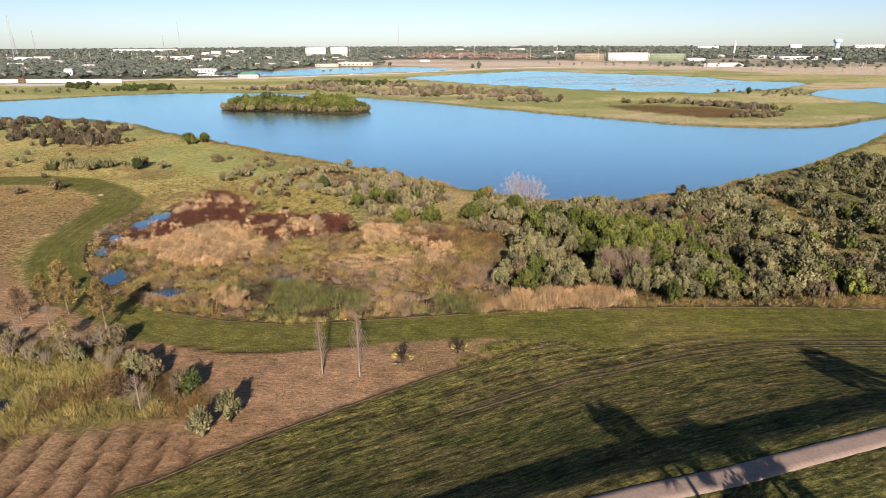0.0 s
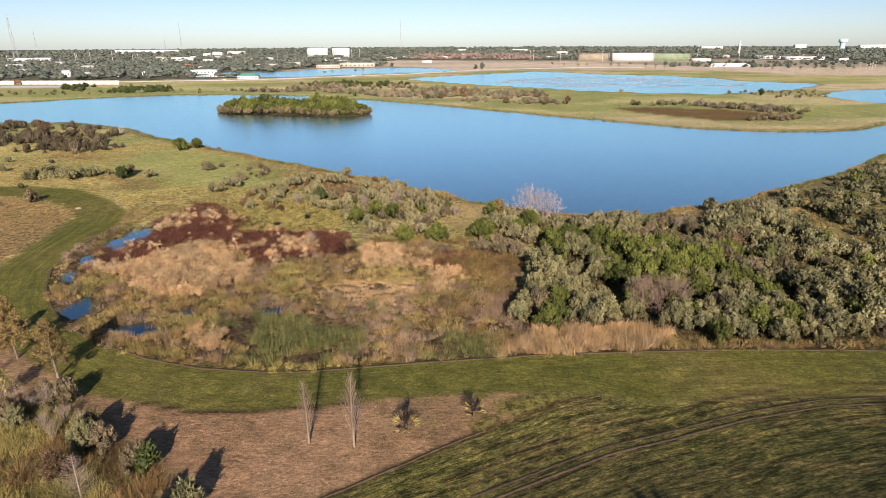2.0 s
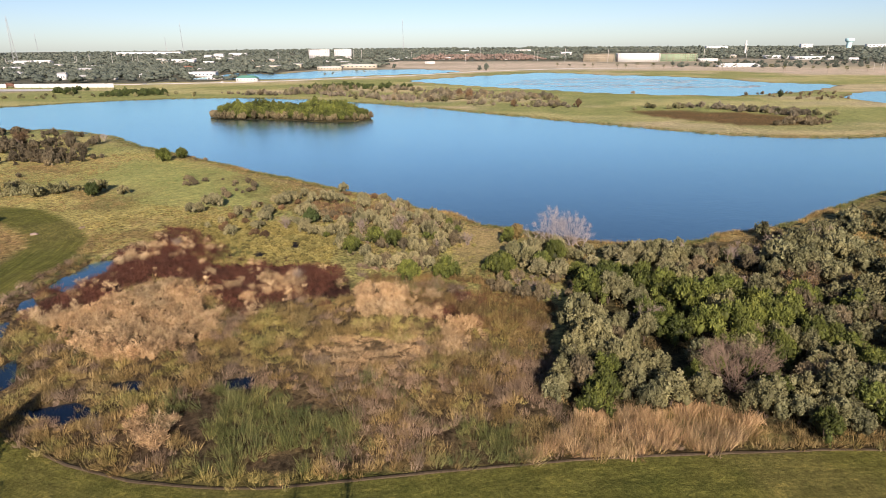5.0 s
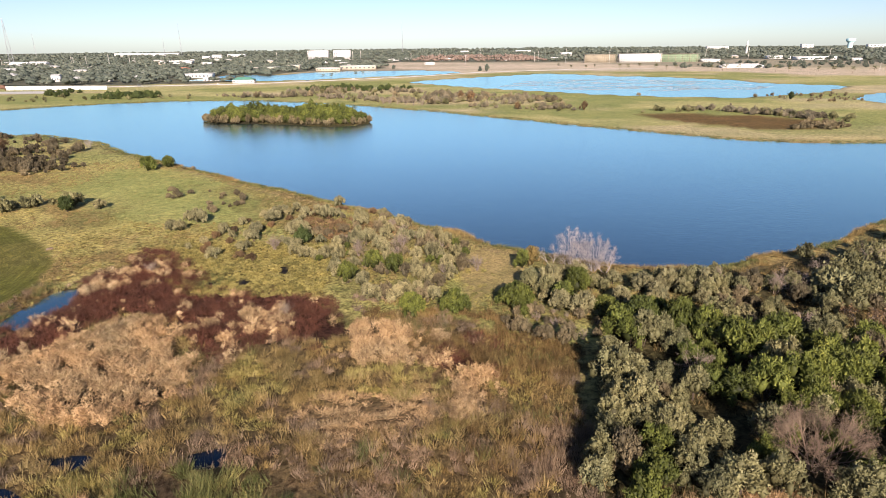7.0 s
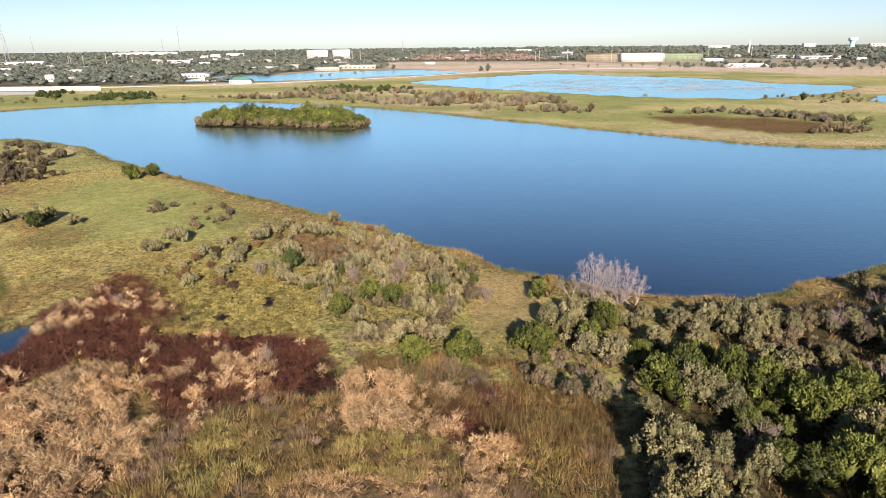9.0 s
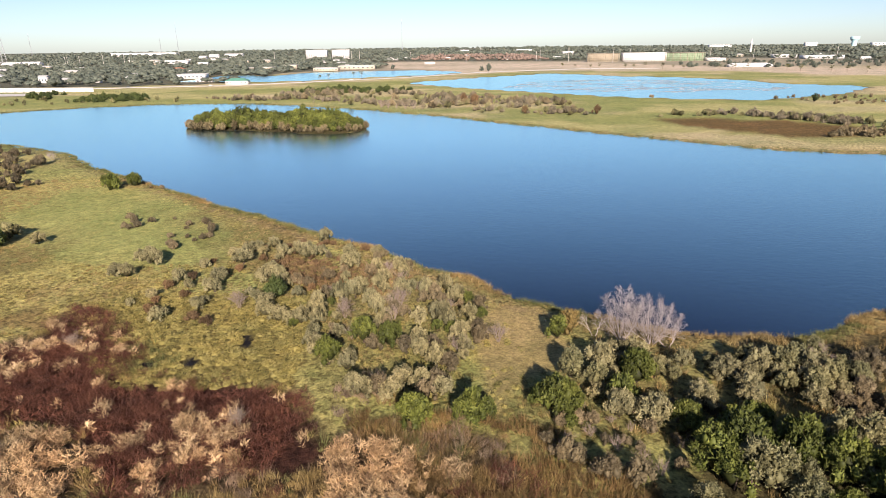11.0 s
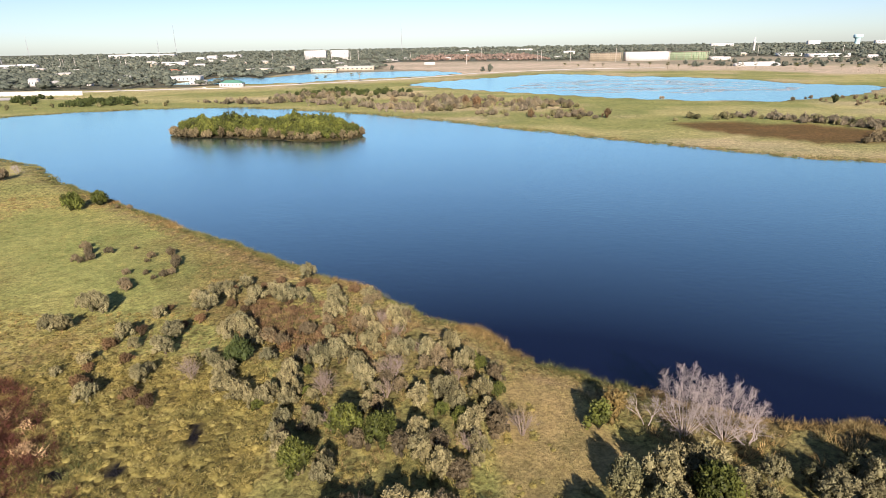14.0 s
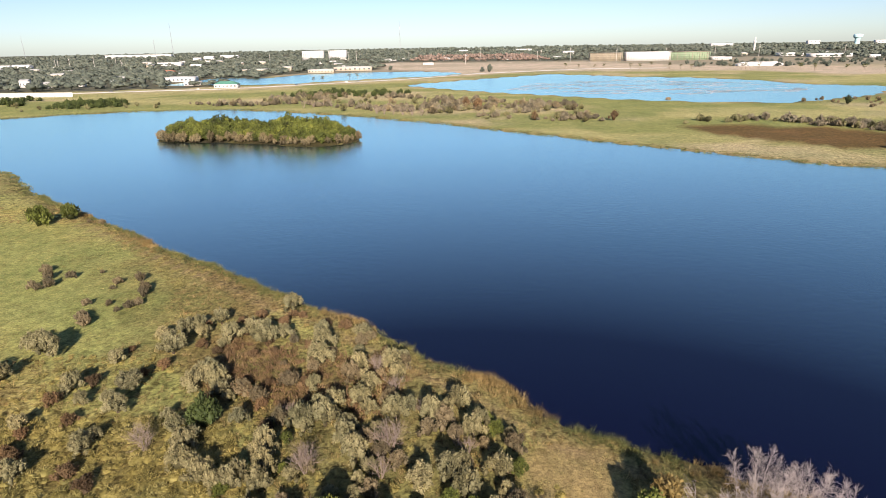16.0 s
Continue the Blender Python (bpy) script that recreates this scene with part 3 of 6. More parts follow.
lay(np.exp(-(np.minimum(np.abs(track_d - 0.9), np.abs(track_d - 2.7)) / 0.4) ** 2) * (X > -25) * 0.9 * soft(fbm(X, Y, 0.2, 3, 15) - 0.3, 0.3), (0.065, 0.045, 0.028))
seam = np.exp(-((near(X, Y, STRAW)) / 0.45) ** 2) * (X > -60) * (Y < 84)
lay(seam, (0.05, 0.032, 0.016))
for lake in (LAKE, LAKE_NORTH, LAKE_EAST, LAKE_ROAD):
    lay(soft(5.0 - np.abs(near(X, Y, lake, 60)) + wobble, 4) * 0.6, (0.24, 0.18, 0.085))
shore_path = np.exp(-((near(X, Y, LAKE, 60) + 5.5 + wobble * 0.25) / 0.9) ** 2) * (Y < 300) * (X < 22)
lay(shore_path * 0.75, (0.30, 0.22, 0.12))                              # worn path along the shore
lay(soft(near(X, Y, BROWNMARSH, 60) + wobble, 8), (0.165, 0.105, 0.042))
lay(soft(near(X, Y, DRYFIELD, 200) + wobble * 6, 30) * (0.55 + 0.45 * soft(fbm(X * 0.4, Y, 0.012, 3, 24) - 0.45, 0.2)), (0.56, 0.46, 0.35))
lay(soft(water_depth(X, Y), 1.2), (0.05, 0.045, 0.03))
lay(soft(near(X, Y, ISLAND, 400), 2), (0.08, 0.07, 0.03))
kind[:, 0] = np.clip(slope + mown * 0.35, 0, 1)
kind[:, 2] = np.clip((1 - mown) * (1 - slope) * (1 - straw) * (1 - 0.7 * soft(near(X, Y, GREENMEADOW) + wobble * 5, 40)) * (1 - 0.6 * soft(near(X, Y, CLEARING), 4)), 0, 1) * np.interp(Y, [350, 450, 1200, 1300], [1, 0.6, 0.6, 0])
kind[:, 1] = np.clip(straw + soft(near(X, Y, PALE) + wobble, 5), 0, 1)
rows_n, cols_n = len(gy), len(gx)
idx = np.arange(rows_n * cols_n).reshape(rows_n, cols_n)
quads = np.stack([idx[:-1, :-1], idx[:-1, 1:], idx[1:, 1:], idx[1:, :-1]], -1).reshape(-1, 4)
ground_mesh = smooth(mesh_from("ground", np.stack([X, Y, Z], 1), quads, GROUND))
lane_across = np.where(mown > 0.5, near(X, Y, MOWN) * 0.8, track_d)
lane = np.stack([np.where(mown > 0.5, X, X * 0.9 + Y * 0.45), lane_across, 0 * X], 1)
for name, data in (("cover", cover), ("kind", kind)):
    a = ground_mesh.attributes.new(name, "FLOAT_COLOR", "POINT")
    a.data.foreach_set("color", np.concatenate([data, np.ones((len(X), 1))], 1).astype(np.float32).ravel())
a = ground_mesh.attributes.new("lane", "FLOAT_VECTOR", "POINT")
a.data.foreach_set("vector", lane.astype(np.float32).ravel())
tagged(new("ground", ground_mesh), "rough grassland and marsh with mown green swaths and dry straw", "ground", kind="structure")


def sheet(name, outline, z, mat, label, pad):
    pts = np.array(outline)
    (x0, y0), (x1, y1) = pts.min(0) - pad, pts.max(0) + pad
    me = mesh_from(name, [(x0, y0, z), (x1, y0, z), (x1, y1, z), (x0, y1, z)], [(0, 1, 2, 3)], mat)
    return tagged(new(name, me), label, "water", kind="structure")


sheet("water_lake", LAKE, WATER_LEVEL, WATER, "broad calm blue lake with small ripples", 8)
sheet("water_lake_north", LAKE_NORTH, WATER_LEVEL + 0.004, WATER, "shallow pale blue lake beyond the peninsula", 3)
sheet("water_lake_road", LAKE_ROAD, WATER_LEVEL + 0.008, WATER, "narrow lake beside the causeway road", 3)
sheet("water_lake_east", LAKE_EAST, WATER_LEVEL + 0.012, WATER, "small bright pond behind the green dyke", 3)
for k, pond in enumerate(PONDS):
    sheet("water_pond", pond, WATER_LEVEL + 0.03 + 0.004 * k, POND_WATER, "dark still pool among the reeds", 1.0)


def z_at(x, y): return float(height(np.array([float(x)]), np.array([float(y)]))[0])


# ---- shell trail on the crest ----
def ribbon(name, line, width, z_up, mat, label, category):
    pts = np.array(line, float)
    t = np.concatenate([[0], np.cumsum(np.hypot(*np.diff(pts, axis=0).T))])
    s = np.arange(0, t[-1], 0.8)
    c = np.stack([np.interp(s, t, pts[:, 0]), np.interp(s, t, pts[:, 1])], 1)
    d = np.gradient(c, axis=0)
    n = np.stack([-d[:, 1], d[:, 0]], 1) / np.linalg.norm(d, axis=1)[:, None]
    v = []
    for k, off in enumerate((-0.5, -0.42, -0.2, 0.2, 0.42, 0.5)):
        p = c + n * width * (off + 0.04 * (fbm(s, s * 0 + k, 0.7, 3, k)[:, None] - 0.5))
        zz = height(p[:, 0], p[:, 1]) + z_up * (1.0, 2.0, 2.4, 2.4, 2.0, 1.0)[k] - (0.25 if k in (0, 5) else 0)
        v.append(np.column_stack([p, zz]))
    v = np.stack(v, 1)
    i = np.arange(v.shape[0] * 6).reshape(-1, 6)
    q = np.stack([i[:-1, :-1], i[1:, :-1], i[1:, 1:], i[:-1, 1:]], -1).reshape(-1, 4)[:, ::-1]
    return tagged(new(name, smooth(mesh_from(name, v.reshape(-1, 3), q, mat))), label, category, kind="structure")


ribbon("pavement_trail", [(x, y - 2.15) for x, y in CREST[1:]], 2.7, 0.06, TRAIL, "pale crushed-shell walking trail along the mound's crest", "trail")
# muddy wheel ruts at the slope's foot, the cut edge of the straw, and a dark strip along the marsh's rim
for k, off in enumerate((-0.9, -2.6)):
    ribbon("trim_rut", [(x, y + off) for x, y in TRACK[:9]], 0.42, 0.03, MUD, "dark muddy wheel rut in the grass", "rut")
ribbon("trim_straw_edge", [(2.0, 77.4), (-0.3, 76.2), (-8.5, 70.9), (-15.8, 66.2), (-22.4, 61.7), (-28.2, 57.6), (-33.3, 53.6), (-38.5, 49.9)], 0.36, 0.03, MUD, "dark cut edge between straw and grass", "edge")
ribbon("trim_marsh_rim", MOWN[6:26], 0.5, 0.04, MUD, "dark brown strip along the marsh's rim", "edge")


# ---- plant builders ----
def rng(seed): return np.random.default_rng(seed)


def unit(v): return v / (np.linalg.norm(v, axis=-1, keepdims=True) + 1e-9)


def leaf_tris(base, way, length, width, tint, r):
    """Pointed leaves: one triangle each, from base along way, turned at random about it."""
    side = unit(np.cross(way, r.normal(size=base.shape)))
    half = side * np.reshape(width, (-1, 1)) * 0.5
    v = np.stack([base - half, base + half, base + way * np.reshape(length, (-1, 1))], 1).reshape(-1, 3)
    return v, np.arange(len(v)).reshape(-1, 3), np.repeat(tint, 3)


def leaf_faces(base, way, out, length, width, tint):
    """Leaves that lie over a clump's surface, each facing roughly out of it."""
    half = unit(np.cross(way, out)) * np.reshape(width, (-1, 1)) * 0.5
    v = np.stack([base - half, base + half, base + way * np.reshape(length, (-1, 1))], 1).reshape(-1, 3)
    return v, np.arange(len(v)).reshape(-1, 3), np.repeat(tint, 3)


GOLDEN = (1 + 5 ** 0.5) / 2
ICO = np.array([(-1, GOLDEN, 0), (1, GOLDEN, 0), (-1, -GOLDEN, 0), (1, -GOLDEN, 0), (0, -1, GOLDEN), (0, 1, GOLDEN), (0, -1, -GOLDEN), (0, 1, -GOLDEN), (GOLDEN, 0, -1), (GOLDEN, 0, 1), (-GOLDEN, 0, -1), (-GOLDEN, 0, 1)]) / math.hypot(1, GOLDEN)
ICO_FACES = np.array([(0, 11, 5), (0, 5, 1), (0, 1, 7), (0, 7, 10), (0, 10, 11), (1, 5, 9), (5, 11, 4), (11, 10, 2), (10, 7, 6), (7, 1, 8), (3, 9, 4), (3, 4, 2), (3, 2, 6), (3, 6, 8), (3, 8, 9), (4, 9, 5), (2, 4, 11), (6, 2, 10), (8, 6, 7), (9, 8, 1)])


def clumps(r, centres, sizes, rough=0.22):
    """The close-packed inner growth of several heads: one uneven lump each."""
    n = len(centres)
    v = np.asarray(centres)[:, None] + ICO[None] * np.asarray(sizes)[:, None] * (1 + rough * r.normal(size=(n, 12, 1)))
    f = ICO_FACES[None] + (np.arange(n) * 12)[:, None, None]
    return v.reshape(-1, 3), f.reshape(-1, 3)


def crown(r, radius, high, heads, leaves, head_size, leaf, wide, lift=0.5, low=0.1, flat=0.75, plumes=5, core=True):
    """A shrub's foliage: rounded upright heads over a dome with gaps between, each a close coat of leaves on dense
    inner growth, darkened to paint shade in the gaps.
    """
    i = np.arange(heads)
    k = np.clip(np.sqrt((i + 0.5) / heads) * r.uniform(0.8, 1.12, heads), 0, 1)
    a = i * 2.39996 + r.uniform(-0.5, 0.5, heads) + r.uniform(0, 6)
    lobe = 1 + 0.16 * np.sin(2 * a + r.uniform(0, 6)) + 0.12 * np.sin(3 * a + r.uniform(0, 6))
    k = k * lobe
    dome = np.sqrt(np.clip(1 - (np.clip(k, 0, 1) * 0.97) ** 2, 0, 1)) * (0.82 + 0.18 * lobe)
    c = np.stack([np.cos(a) * k * radius * flat, np.sin(a) * k * radius * flat,
                  high * (low + (0.84 - low) * dome * r.uniform(0.55, 1.0, heads))], 1)
    stretch = np.array([1.0, 1.0, 1.3 + 0.5 * lift])
    size = head_size * r.uniform(0.65, 1.25, heads)
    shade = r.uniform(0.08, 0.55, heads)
    which = np.repeat(i, leaves)
    n = len(which)
    out = unit(c / np.array([radius, radius, high]) * np.array([1, 1, 0.4]))
    spray = unit(r.normal(size=(heads, plumes, 3)) + out[:, None] * 0.4 + np.array([0, 0, 0.5]))
    u = unit(spray[which, r.integers(0, plumes, n)] * 0.8 + unit(r.normal(size=(n, 3)) + np.array([0, 0, 0.3])) * 0.75)
    base = c[which] + u * stretch * (size[which] * r.uniform(0.6, 1.1, n))[:, None]
    face = unit(u / stretch + r.normal(size=(n, 3)) * 0.45)
    way = unit(u * 0.45 + np.array([0, 0, 0.45 + 0.5 * lift]) + r.normal(size=(n, 3)) * 0.5)
    v, f, t = leaf_faces(base, way, face, 1.15 * leaf * r.uniform(0.6, 1.3, n), 1.7 * wide * r.uniform(0.6, 1.3, n), np.clip(shade[which] + 0.1 + r.uniform(-0.06, 0.16, n), 0, 1))
    if not core: return (v, f, t), c
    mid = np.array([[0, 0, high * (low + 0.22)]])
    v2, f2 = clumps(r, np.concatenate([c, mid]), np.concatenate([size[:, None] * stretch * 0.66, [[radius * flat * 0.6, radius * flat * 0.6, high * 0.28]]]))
    # near-black middle lump stands in for the shade between the heads
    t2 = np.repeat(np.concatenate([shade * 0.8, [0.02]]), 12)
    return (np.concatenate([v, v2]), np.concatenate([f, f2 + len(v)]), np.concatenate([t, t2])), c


def tube(points, radii, sides=4):
    """A tapering branch through the points."""
    p, rad = np.asarray(points, float), np.asarray(radii, float)
    d = unit(np.gradient(p, axis=0))
    ref = np.where(np.abs(d[:, 2:3]) > 0.9, np.array([[1.0, 0, 0]]), np.array([[0, 0, 1.0]]))
    u = unit(np.cross(d, ref))
    w = np.cross(d, u)
    a = np.arange(sides) * 2 * math.pi / sides
    ring = p[:, None] + rad[:, None, None] * (np.cos(a)[None, :, None] * u[:, None] + np.sin(a)[None, :, None] * w[:, None])
    i = np.arange(len(p) * sides).reshape(-1, sides)
    j = np.roll(i, -1, 1)
    f = np.stack([i[:-1], j[:-1], j[1:], i[1:]], -1).reshape(-1, 4)
    return ring.reshape(-1, 3), f


def join(pieces):
    """Several (corners, faces) as one."""
    v, f, n = [], [], 0
    for a, b in pieces:
        v.append(a)
        f.append(np.asarray(b) + n)
        n += len(a)
    return np.concatenate(v), np.concatenate(f)


def stems(r, ends, thick, sides=4, spread=0.15):
    """Stems from the ground to the foliage heads."""
    out = []
    for e in ends:
        b = np.array([e[0] * spread, e[1] * spread, -0.15])
        m = b * 0.5 + e * 0.5 + r.normal(size=3) * 0.12 * np.linalg.norm(e) * 0.4
        out.append(tube([b, m, e], [thick, thick * 0.7, thick * 0.3], sides))
    return join(out)


def branching(r, start, way, length, radius, depth, splits, spread, out, droop=0.0, ratio=0.72, sides=4):
    """Boughs that fork again and again, each a tapered tube."""
    mid = start + way * length * 0.5 + r.normal(size=3) * length * 0.05
    end = start + way * length + r.normal(size=3) * length * 0.06
    out.append((depth, tube([start, mid, end], [radius, radius * 0.85, radius * 0.62], sides if depth > 1 else 3)))
    if depth > 0:
        for _ in range(splits):
            d = unit(way + r.normal(size=3) * spread + np.array([0, 0, 0.18 - droop]))
            at = start + (end - start) * r.uniform(0.55, 1.0) if depth > 1 else start + (end - start) * r.uniform(0.3, 1.0)
            branching(r, at, d, length * ratio * r.uniform(0.75, 1.15), radius * 0.55, depth - 1, splits, spread, out, droop, ratio, sides)


def part(name, data, mat, parent, label="", tint=None, smoothed=False):
    me = mesh_from(name, data[0], data[1], mat, tint)
    ob = new(name, smooth(me) if smoothed else me)
    ob.parent = parent
    if label: ob["label"] = label
    return ob


def thing(name, label, category, group=""):
    return tagged(new(name), label, category, group)


def shrub(name, label, category, group, seed, mat, radius, high, heads, leaves, head_size, leaf, wide, bark=DARK_BARK, **kw):
    r = rng(seed)
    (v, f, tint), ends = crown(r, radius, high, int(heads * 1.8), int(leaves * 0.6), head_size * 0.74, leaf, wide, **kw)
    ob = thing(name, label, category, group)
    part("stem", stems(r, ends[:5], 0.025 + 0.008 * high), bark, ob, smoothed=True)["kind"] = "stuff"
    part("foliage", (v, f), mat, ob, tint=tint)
    return ob


def twiggy(name, label, category, group, seed, mat, radius, high, boughs, depth=2, splits=4, spread=0.45):
    """A leafless shrub: many stems from one root, forking into fine twigs."""
    r = rng(seed)
    ob = thing(name, label, category, group)
    out = []
    for k in range(boughs):
        a = k * 2.4 + r.uniform(0, 0.6)
        tilt = r.uniform(0.1, 1.0) * radius / high
        way = unit(np.array([math.cos(a) * tilt, math.sin(a) * tilt, 1.0]))
        branching(r, np.array([math.cos(a) * 0.15, math.sin(a) * 0.15, -0.1]), way, high * r.uniform(0.38, 0.5), 0.02 + 0.005 * high, depth, splits, spread, out)
    part("stem", join([t for d, t in out if d == depth]), mat, ob, smoothed=True)["kind"] = "stuff"
    part("twig", join([t for d, t in out if d < depth]), mat, ob)["kind"] = "stuff"
    return ob


def spots(outline, spacing, seed, margin=0.0, keep=1.0, rough=0.0):
    """Places spread over an outline, each pushed off an even grid."""
    r = rng(seed)
    pts = np.array(outline)
    (x0, y0), (x1, y1) = pts.min(0), pts.max(0)
    gx_, gy_ = np.meshgrid(np.arange(x0, x1, spacing), np.arange(y0, y1, spacing))
    x = gx_.ravel() + r.uniform(-0.48, 0.48, gx_.size) * spacing
    y = gy_.ravel() + r.uniform(-0.48, 0.48, gx_.size) * spacing
    d = near(x, y, outline, 60) + rough * (fbm(x, y, 0.1, 3, seed % 50) - 0.5)
    m = (d > margin) & (r.uniform(size=len(x)) < keep) & (water_depth(x, y) < -1.0)
    return x[m], y[m]


def placed(x, y, turn=0.0, size=1.0, high=1.0, sink=0.0):
    return Matrix.LocRotScale((x, y, z_at(x, y) - sink), Euler((0, 0, turn)), (size, size, size * high))


def joined(name, kinds, xs, ys, sizes, seed, label, category, mat, highs=None):
    """Many plants of a few builds in one mesh: kinds are (corners, triangles, tints)."""
    r = rng(seed)
    zs = height(xs, ys)
    which = r.integers(0, len(kinds), len(xs))
    V, Fc, T, n = [], [], [], 0
    for k, (v, f, tint) in enumerate(kinds):
        sel = np.flatnonzero(which == k)
        if not len(sel): continue
        a = r.uniform(0, 2 * math.pi, len(sel))
        s = sizes[sel]
        h = s * (highs[sel] if highs is not None else r.uniform(0.85, 1.15, len(sel)))
        x = (v[None, :, 0] * np.cos(a)[:, None] - v[None, :, 1] * np.sin(a)[:, None]) * s[:, None] + xs[sel][:, None]
        y = (v[None, :, 0] * np.sin(a)[:, None] + v[None, :, 1] * np.cos(a)[:, None]) * s[:, None] + ys[sel][:, None]
        z = v[None, :, 2] * h[:, None] + zs[sel][:, None]
        V.append(np.stack([x, y, z], -1).reshape(-1, 3))
        Fc.append((f[None] + (np.arange(len(sel)) * len(v))[:, None, None] + n).reshape(-1, f.shape[1]))
        T.append((tint[None] + r.uniform(-0.22, 0.22, len(sel))[:, None]).ravel())
        n += len(sel) * len(v)
    return tagged(new(name, mesh_from(name, np.concatenate(V), np.concatenate(Fc), mat, np.clip(np.concatenate(T), 0, 1))), label, category, kind="stuff")


def tufts(name, x, y, seed, blades, high, spread, lean, wide, mat, label, category, clump=0.35, tall=0.0):
    """Tussocks of blades that splay from each root."""
    r = rng(seed)
    n = len(x)
    size = r.uniform(0.4, 1.5, n)
    which = np.repeat(np.arange(n), blades)
    m = len(which)
    a, k = r.uniform(0, 2 * math.pi, m), np.sqrt(r.uniform(0, 1, m))
    off = np.stack([np.cos(a) * k, np.sin(a) * k], 1) * (spread * size[which])[:, None]
    bx, by = x[which] + off[:, 0], y[which] + off[:, 1]
    base = np.stack([bx, by, np.repeat(height(x, y), blades) - 0.05 + tall * high * size[which] * r.uniform(0, 1, m) ** 0.7], 1)
    tilt = lean * k
    drift = r.normal(size=(n, 2)) * 0.28
    way = unit(np.stack([np.cos(a) * tilt + drift[which, 0] + r.normal(size=m) * (0.2 + tall), np.sin(a) * tilt + drift[which, 1] + r.normal(size=m) * (0.2 + tall), np.ones(m)], 1))
    shade = r.uniform(0, clump * 2, n)
    length = high * (1 - 0.65 * tall) * size[which] * r.uniform(0.5, 1.15, m)
    v, f, t = leaf_tris(base, way, length, wide * r.uniform(0.7, 1.3, m), np.clip(shade[which] * 0.9 + r.uniform(0, 0.4, m), 0, 1), r)
    return tagged(new(name, mesh_from(name, v, f, mat, t)), label, category, kind="stuff")


# ---- herbs of the marsh and meadow ----
TANS = [TAN_MAIN, TAN_MID, TAN_EAST, TAN_SMALL, TAN_NORTH, TAN_SOUTH]
REDS = [RED_MAIN, RED_WEST, RED_EAST]
CATTAILS = [CATTAIL_WEST, CATTAIL_EAST]


def field(outlines, per_m2, seed, wobble_by=5.0, margin=0.0, patchy=None, avoid=()):
    """Random places over some outlines, with ragged rims and gaps."""
    xs, ys = [], []
    for k, o in enumerate(outlines):
        r = rng(seed + k)
        pts = np.array(o)
        (x0, y0), (x1, y1) = pts.min(0) - wobble_by / 2, pts.max(0) + wobble_by / 2
        n = int((x1 - x0) * (y1 - y0) * per_m2)
        x, y = r.uniform(x0, x1, n), r.uniform(y0, y1, n)
        m = near(x, y, o, 60) + (fbm(x, y, 0.22, 4, 7 + k) - 0.5) * wobble_by * 2 > margin
        if patchy: m &= fbm(x, y, patchy[0], 3, patchy[2]) > patchy[1] + r.uniform(-0.08, 0.08, n) * (patchy[3] if len(patchy) > 3 else 1.0)
        m &= water_depth(x, y) < r.uniform(-0.4, 0.8, n)
        for other in avoid: m &= near(x, y, other, 60) < r.uniform(-1.0, 1.0, n)
        xs.append(x[m])
        ys.append(y[m])
    return np.concatenate(xs), np.concatenate(ys)


x, y = field([MARSH], 1.1, 11, 2.0, avoid=TANS + REDS + CATTAILS + [YELLOW, MOWN, PALE])
open_rim = (np.maximum.reduce([near(x, y, p) for p in PONDS[:4]]) > -3.0) & (rng(15).uniform(size=len(x)) < 0.75)        # sparse growth beside the pools
x, y = x[~open_rim], y[~open_rim]
part_a = 0.55 * fbm(x, y, 0.07, 4, 21) + 0.45 * fbm(x, y, 0.3, 3, 22)
m1, m2 = part_a > 0.55, part_a < 0.43
tufts("sedge_stand", x[~m1 & ~m2], y[~m1 & ~m2], 12, 44, 1.15, 0.6, 0.55, 0.06, SEDGE, "olive-brown sedge tussocks in the marsh", "sedge")
tufts("seedhead_stand", x[m1], y[m1], 13, 44, 1.2, 0.6, 0.5, 0.055, MAUVE, "mauve-brown dried weeds in the marsh", "dry weeds")
tufts("marsh_grass", x[m2], y[m2], 14, 42, 0.95, 0.6, 0.7, 0.06, YELLOWGRASS, "yellowish marsh grass in loose tufts", "grass")
x, y = field([TAN_MAIN, TAN_EAST, TAN_SMALL, TAN_SOUTH], 2.8, 31, 5.0, patchy=(0.42, 0.43, 33, 2.0))
tufts("tan_reed_stand", x, y, 32, 66, 1.5, 0.55, 0.45, 0.09, TAN_REED, "pale tan dried reed leaves in dense clumps", "reeds", 0.32, 0.9)
x, y = field(REDS + [TAN_MID, TAN_NORTH], 2.6, 41, 7.0, patchy=(0.25, 0.26, 43))
tufts("maroon_stand", x, y, 42, 24, 1.25, 0.6, 0.6, 0.06, RED_REED, "dark maroon leafless marsh stems", "marsh plants", 0.35, 0.6)
x1, y1 = field([RED_MAIN, RED_WEST], 2.4, 46, 4.0, patchy=(0.42, 0.79, 47, 1.5))
x2, y2 = field([TAN_MID, TAN_NORTH], 2.4, 48, 5.0, patchy=(0.36, 0.63, 49, 2.0))
x, y = np.concatenate([x1, x2]), np.concatenate([y1, y2])
tufts("tan_reed_clumps", x, y, 47, 60, 1.5, 0.5, 0.45, 0.09, TAN_REED, "scattered tan reed clumps among maroon stems", "reeds", 0.4, 0.9)
x, y = field(CATTAILS, 1.3, 51, 12.0, patchy=(0.15, 0.47, 53), avoid=[MOWN])
tufts("cattail_stand", x, y, 52, 36, 1.8, 0.6, 0.35, 0.055, CATTAIL, "upright green cattails in the wet marsh", "cattails")
x, y = field([MARSH], 0.5, 56, 3.0, patchy=(0.12, 0.6, 57), avoid=TANS + REDS + [MOWN])
tufts("cattail_patches", x, y, 58, 36, 1.6, 0.6, 0.4, 0.055, CATTAIL, "small patches of green cattail", "cattails")
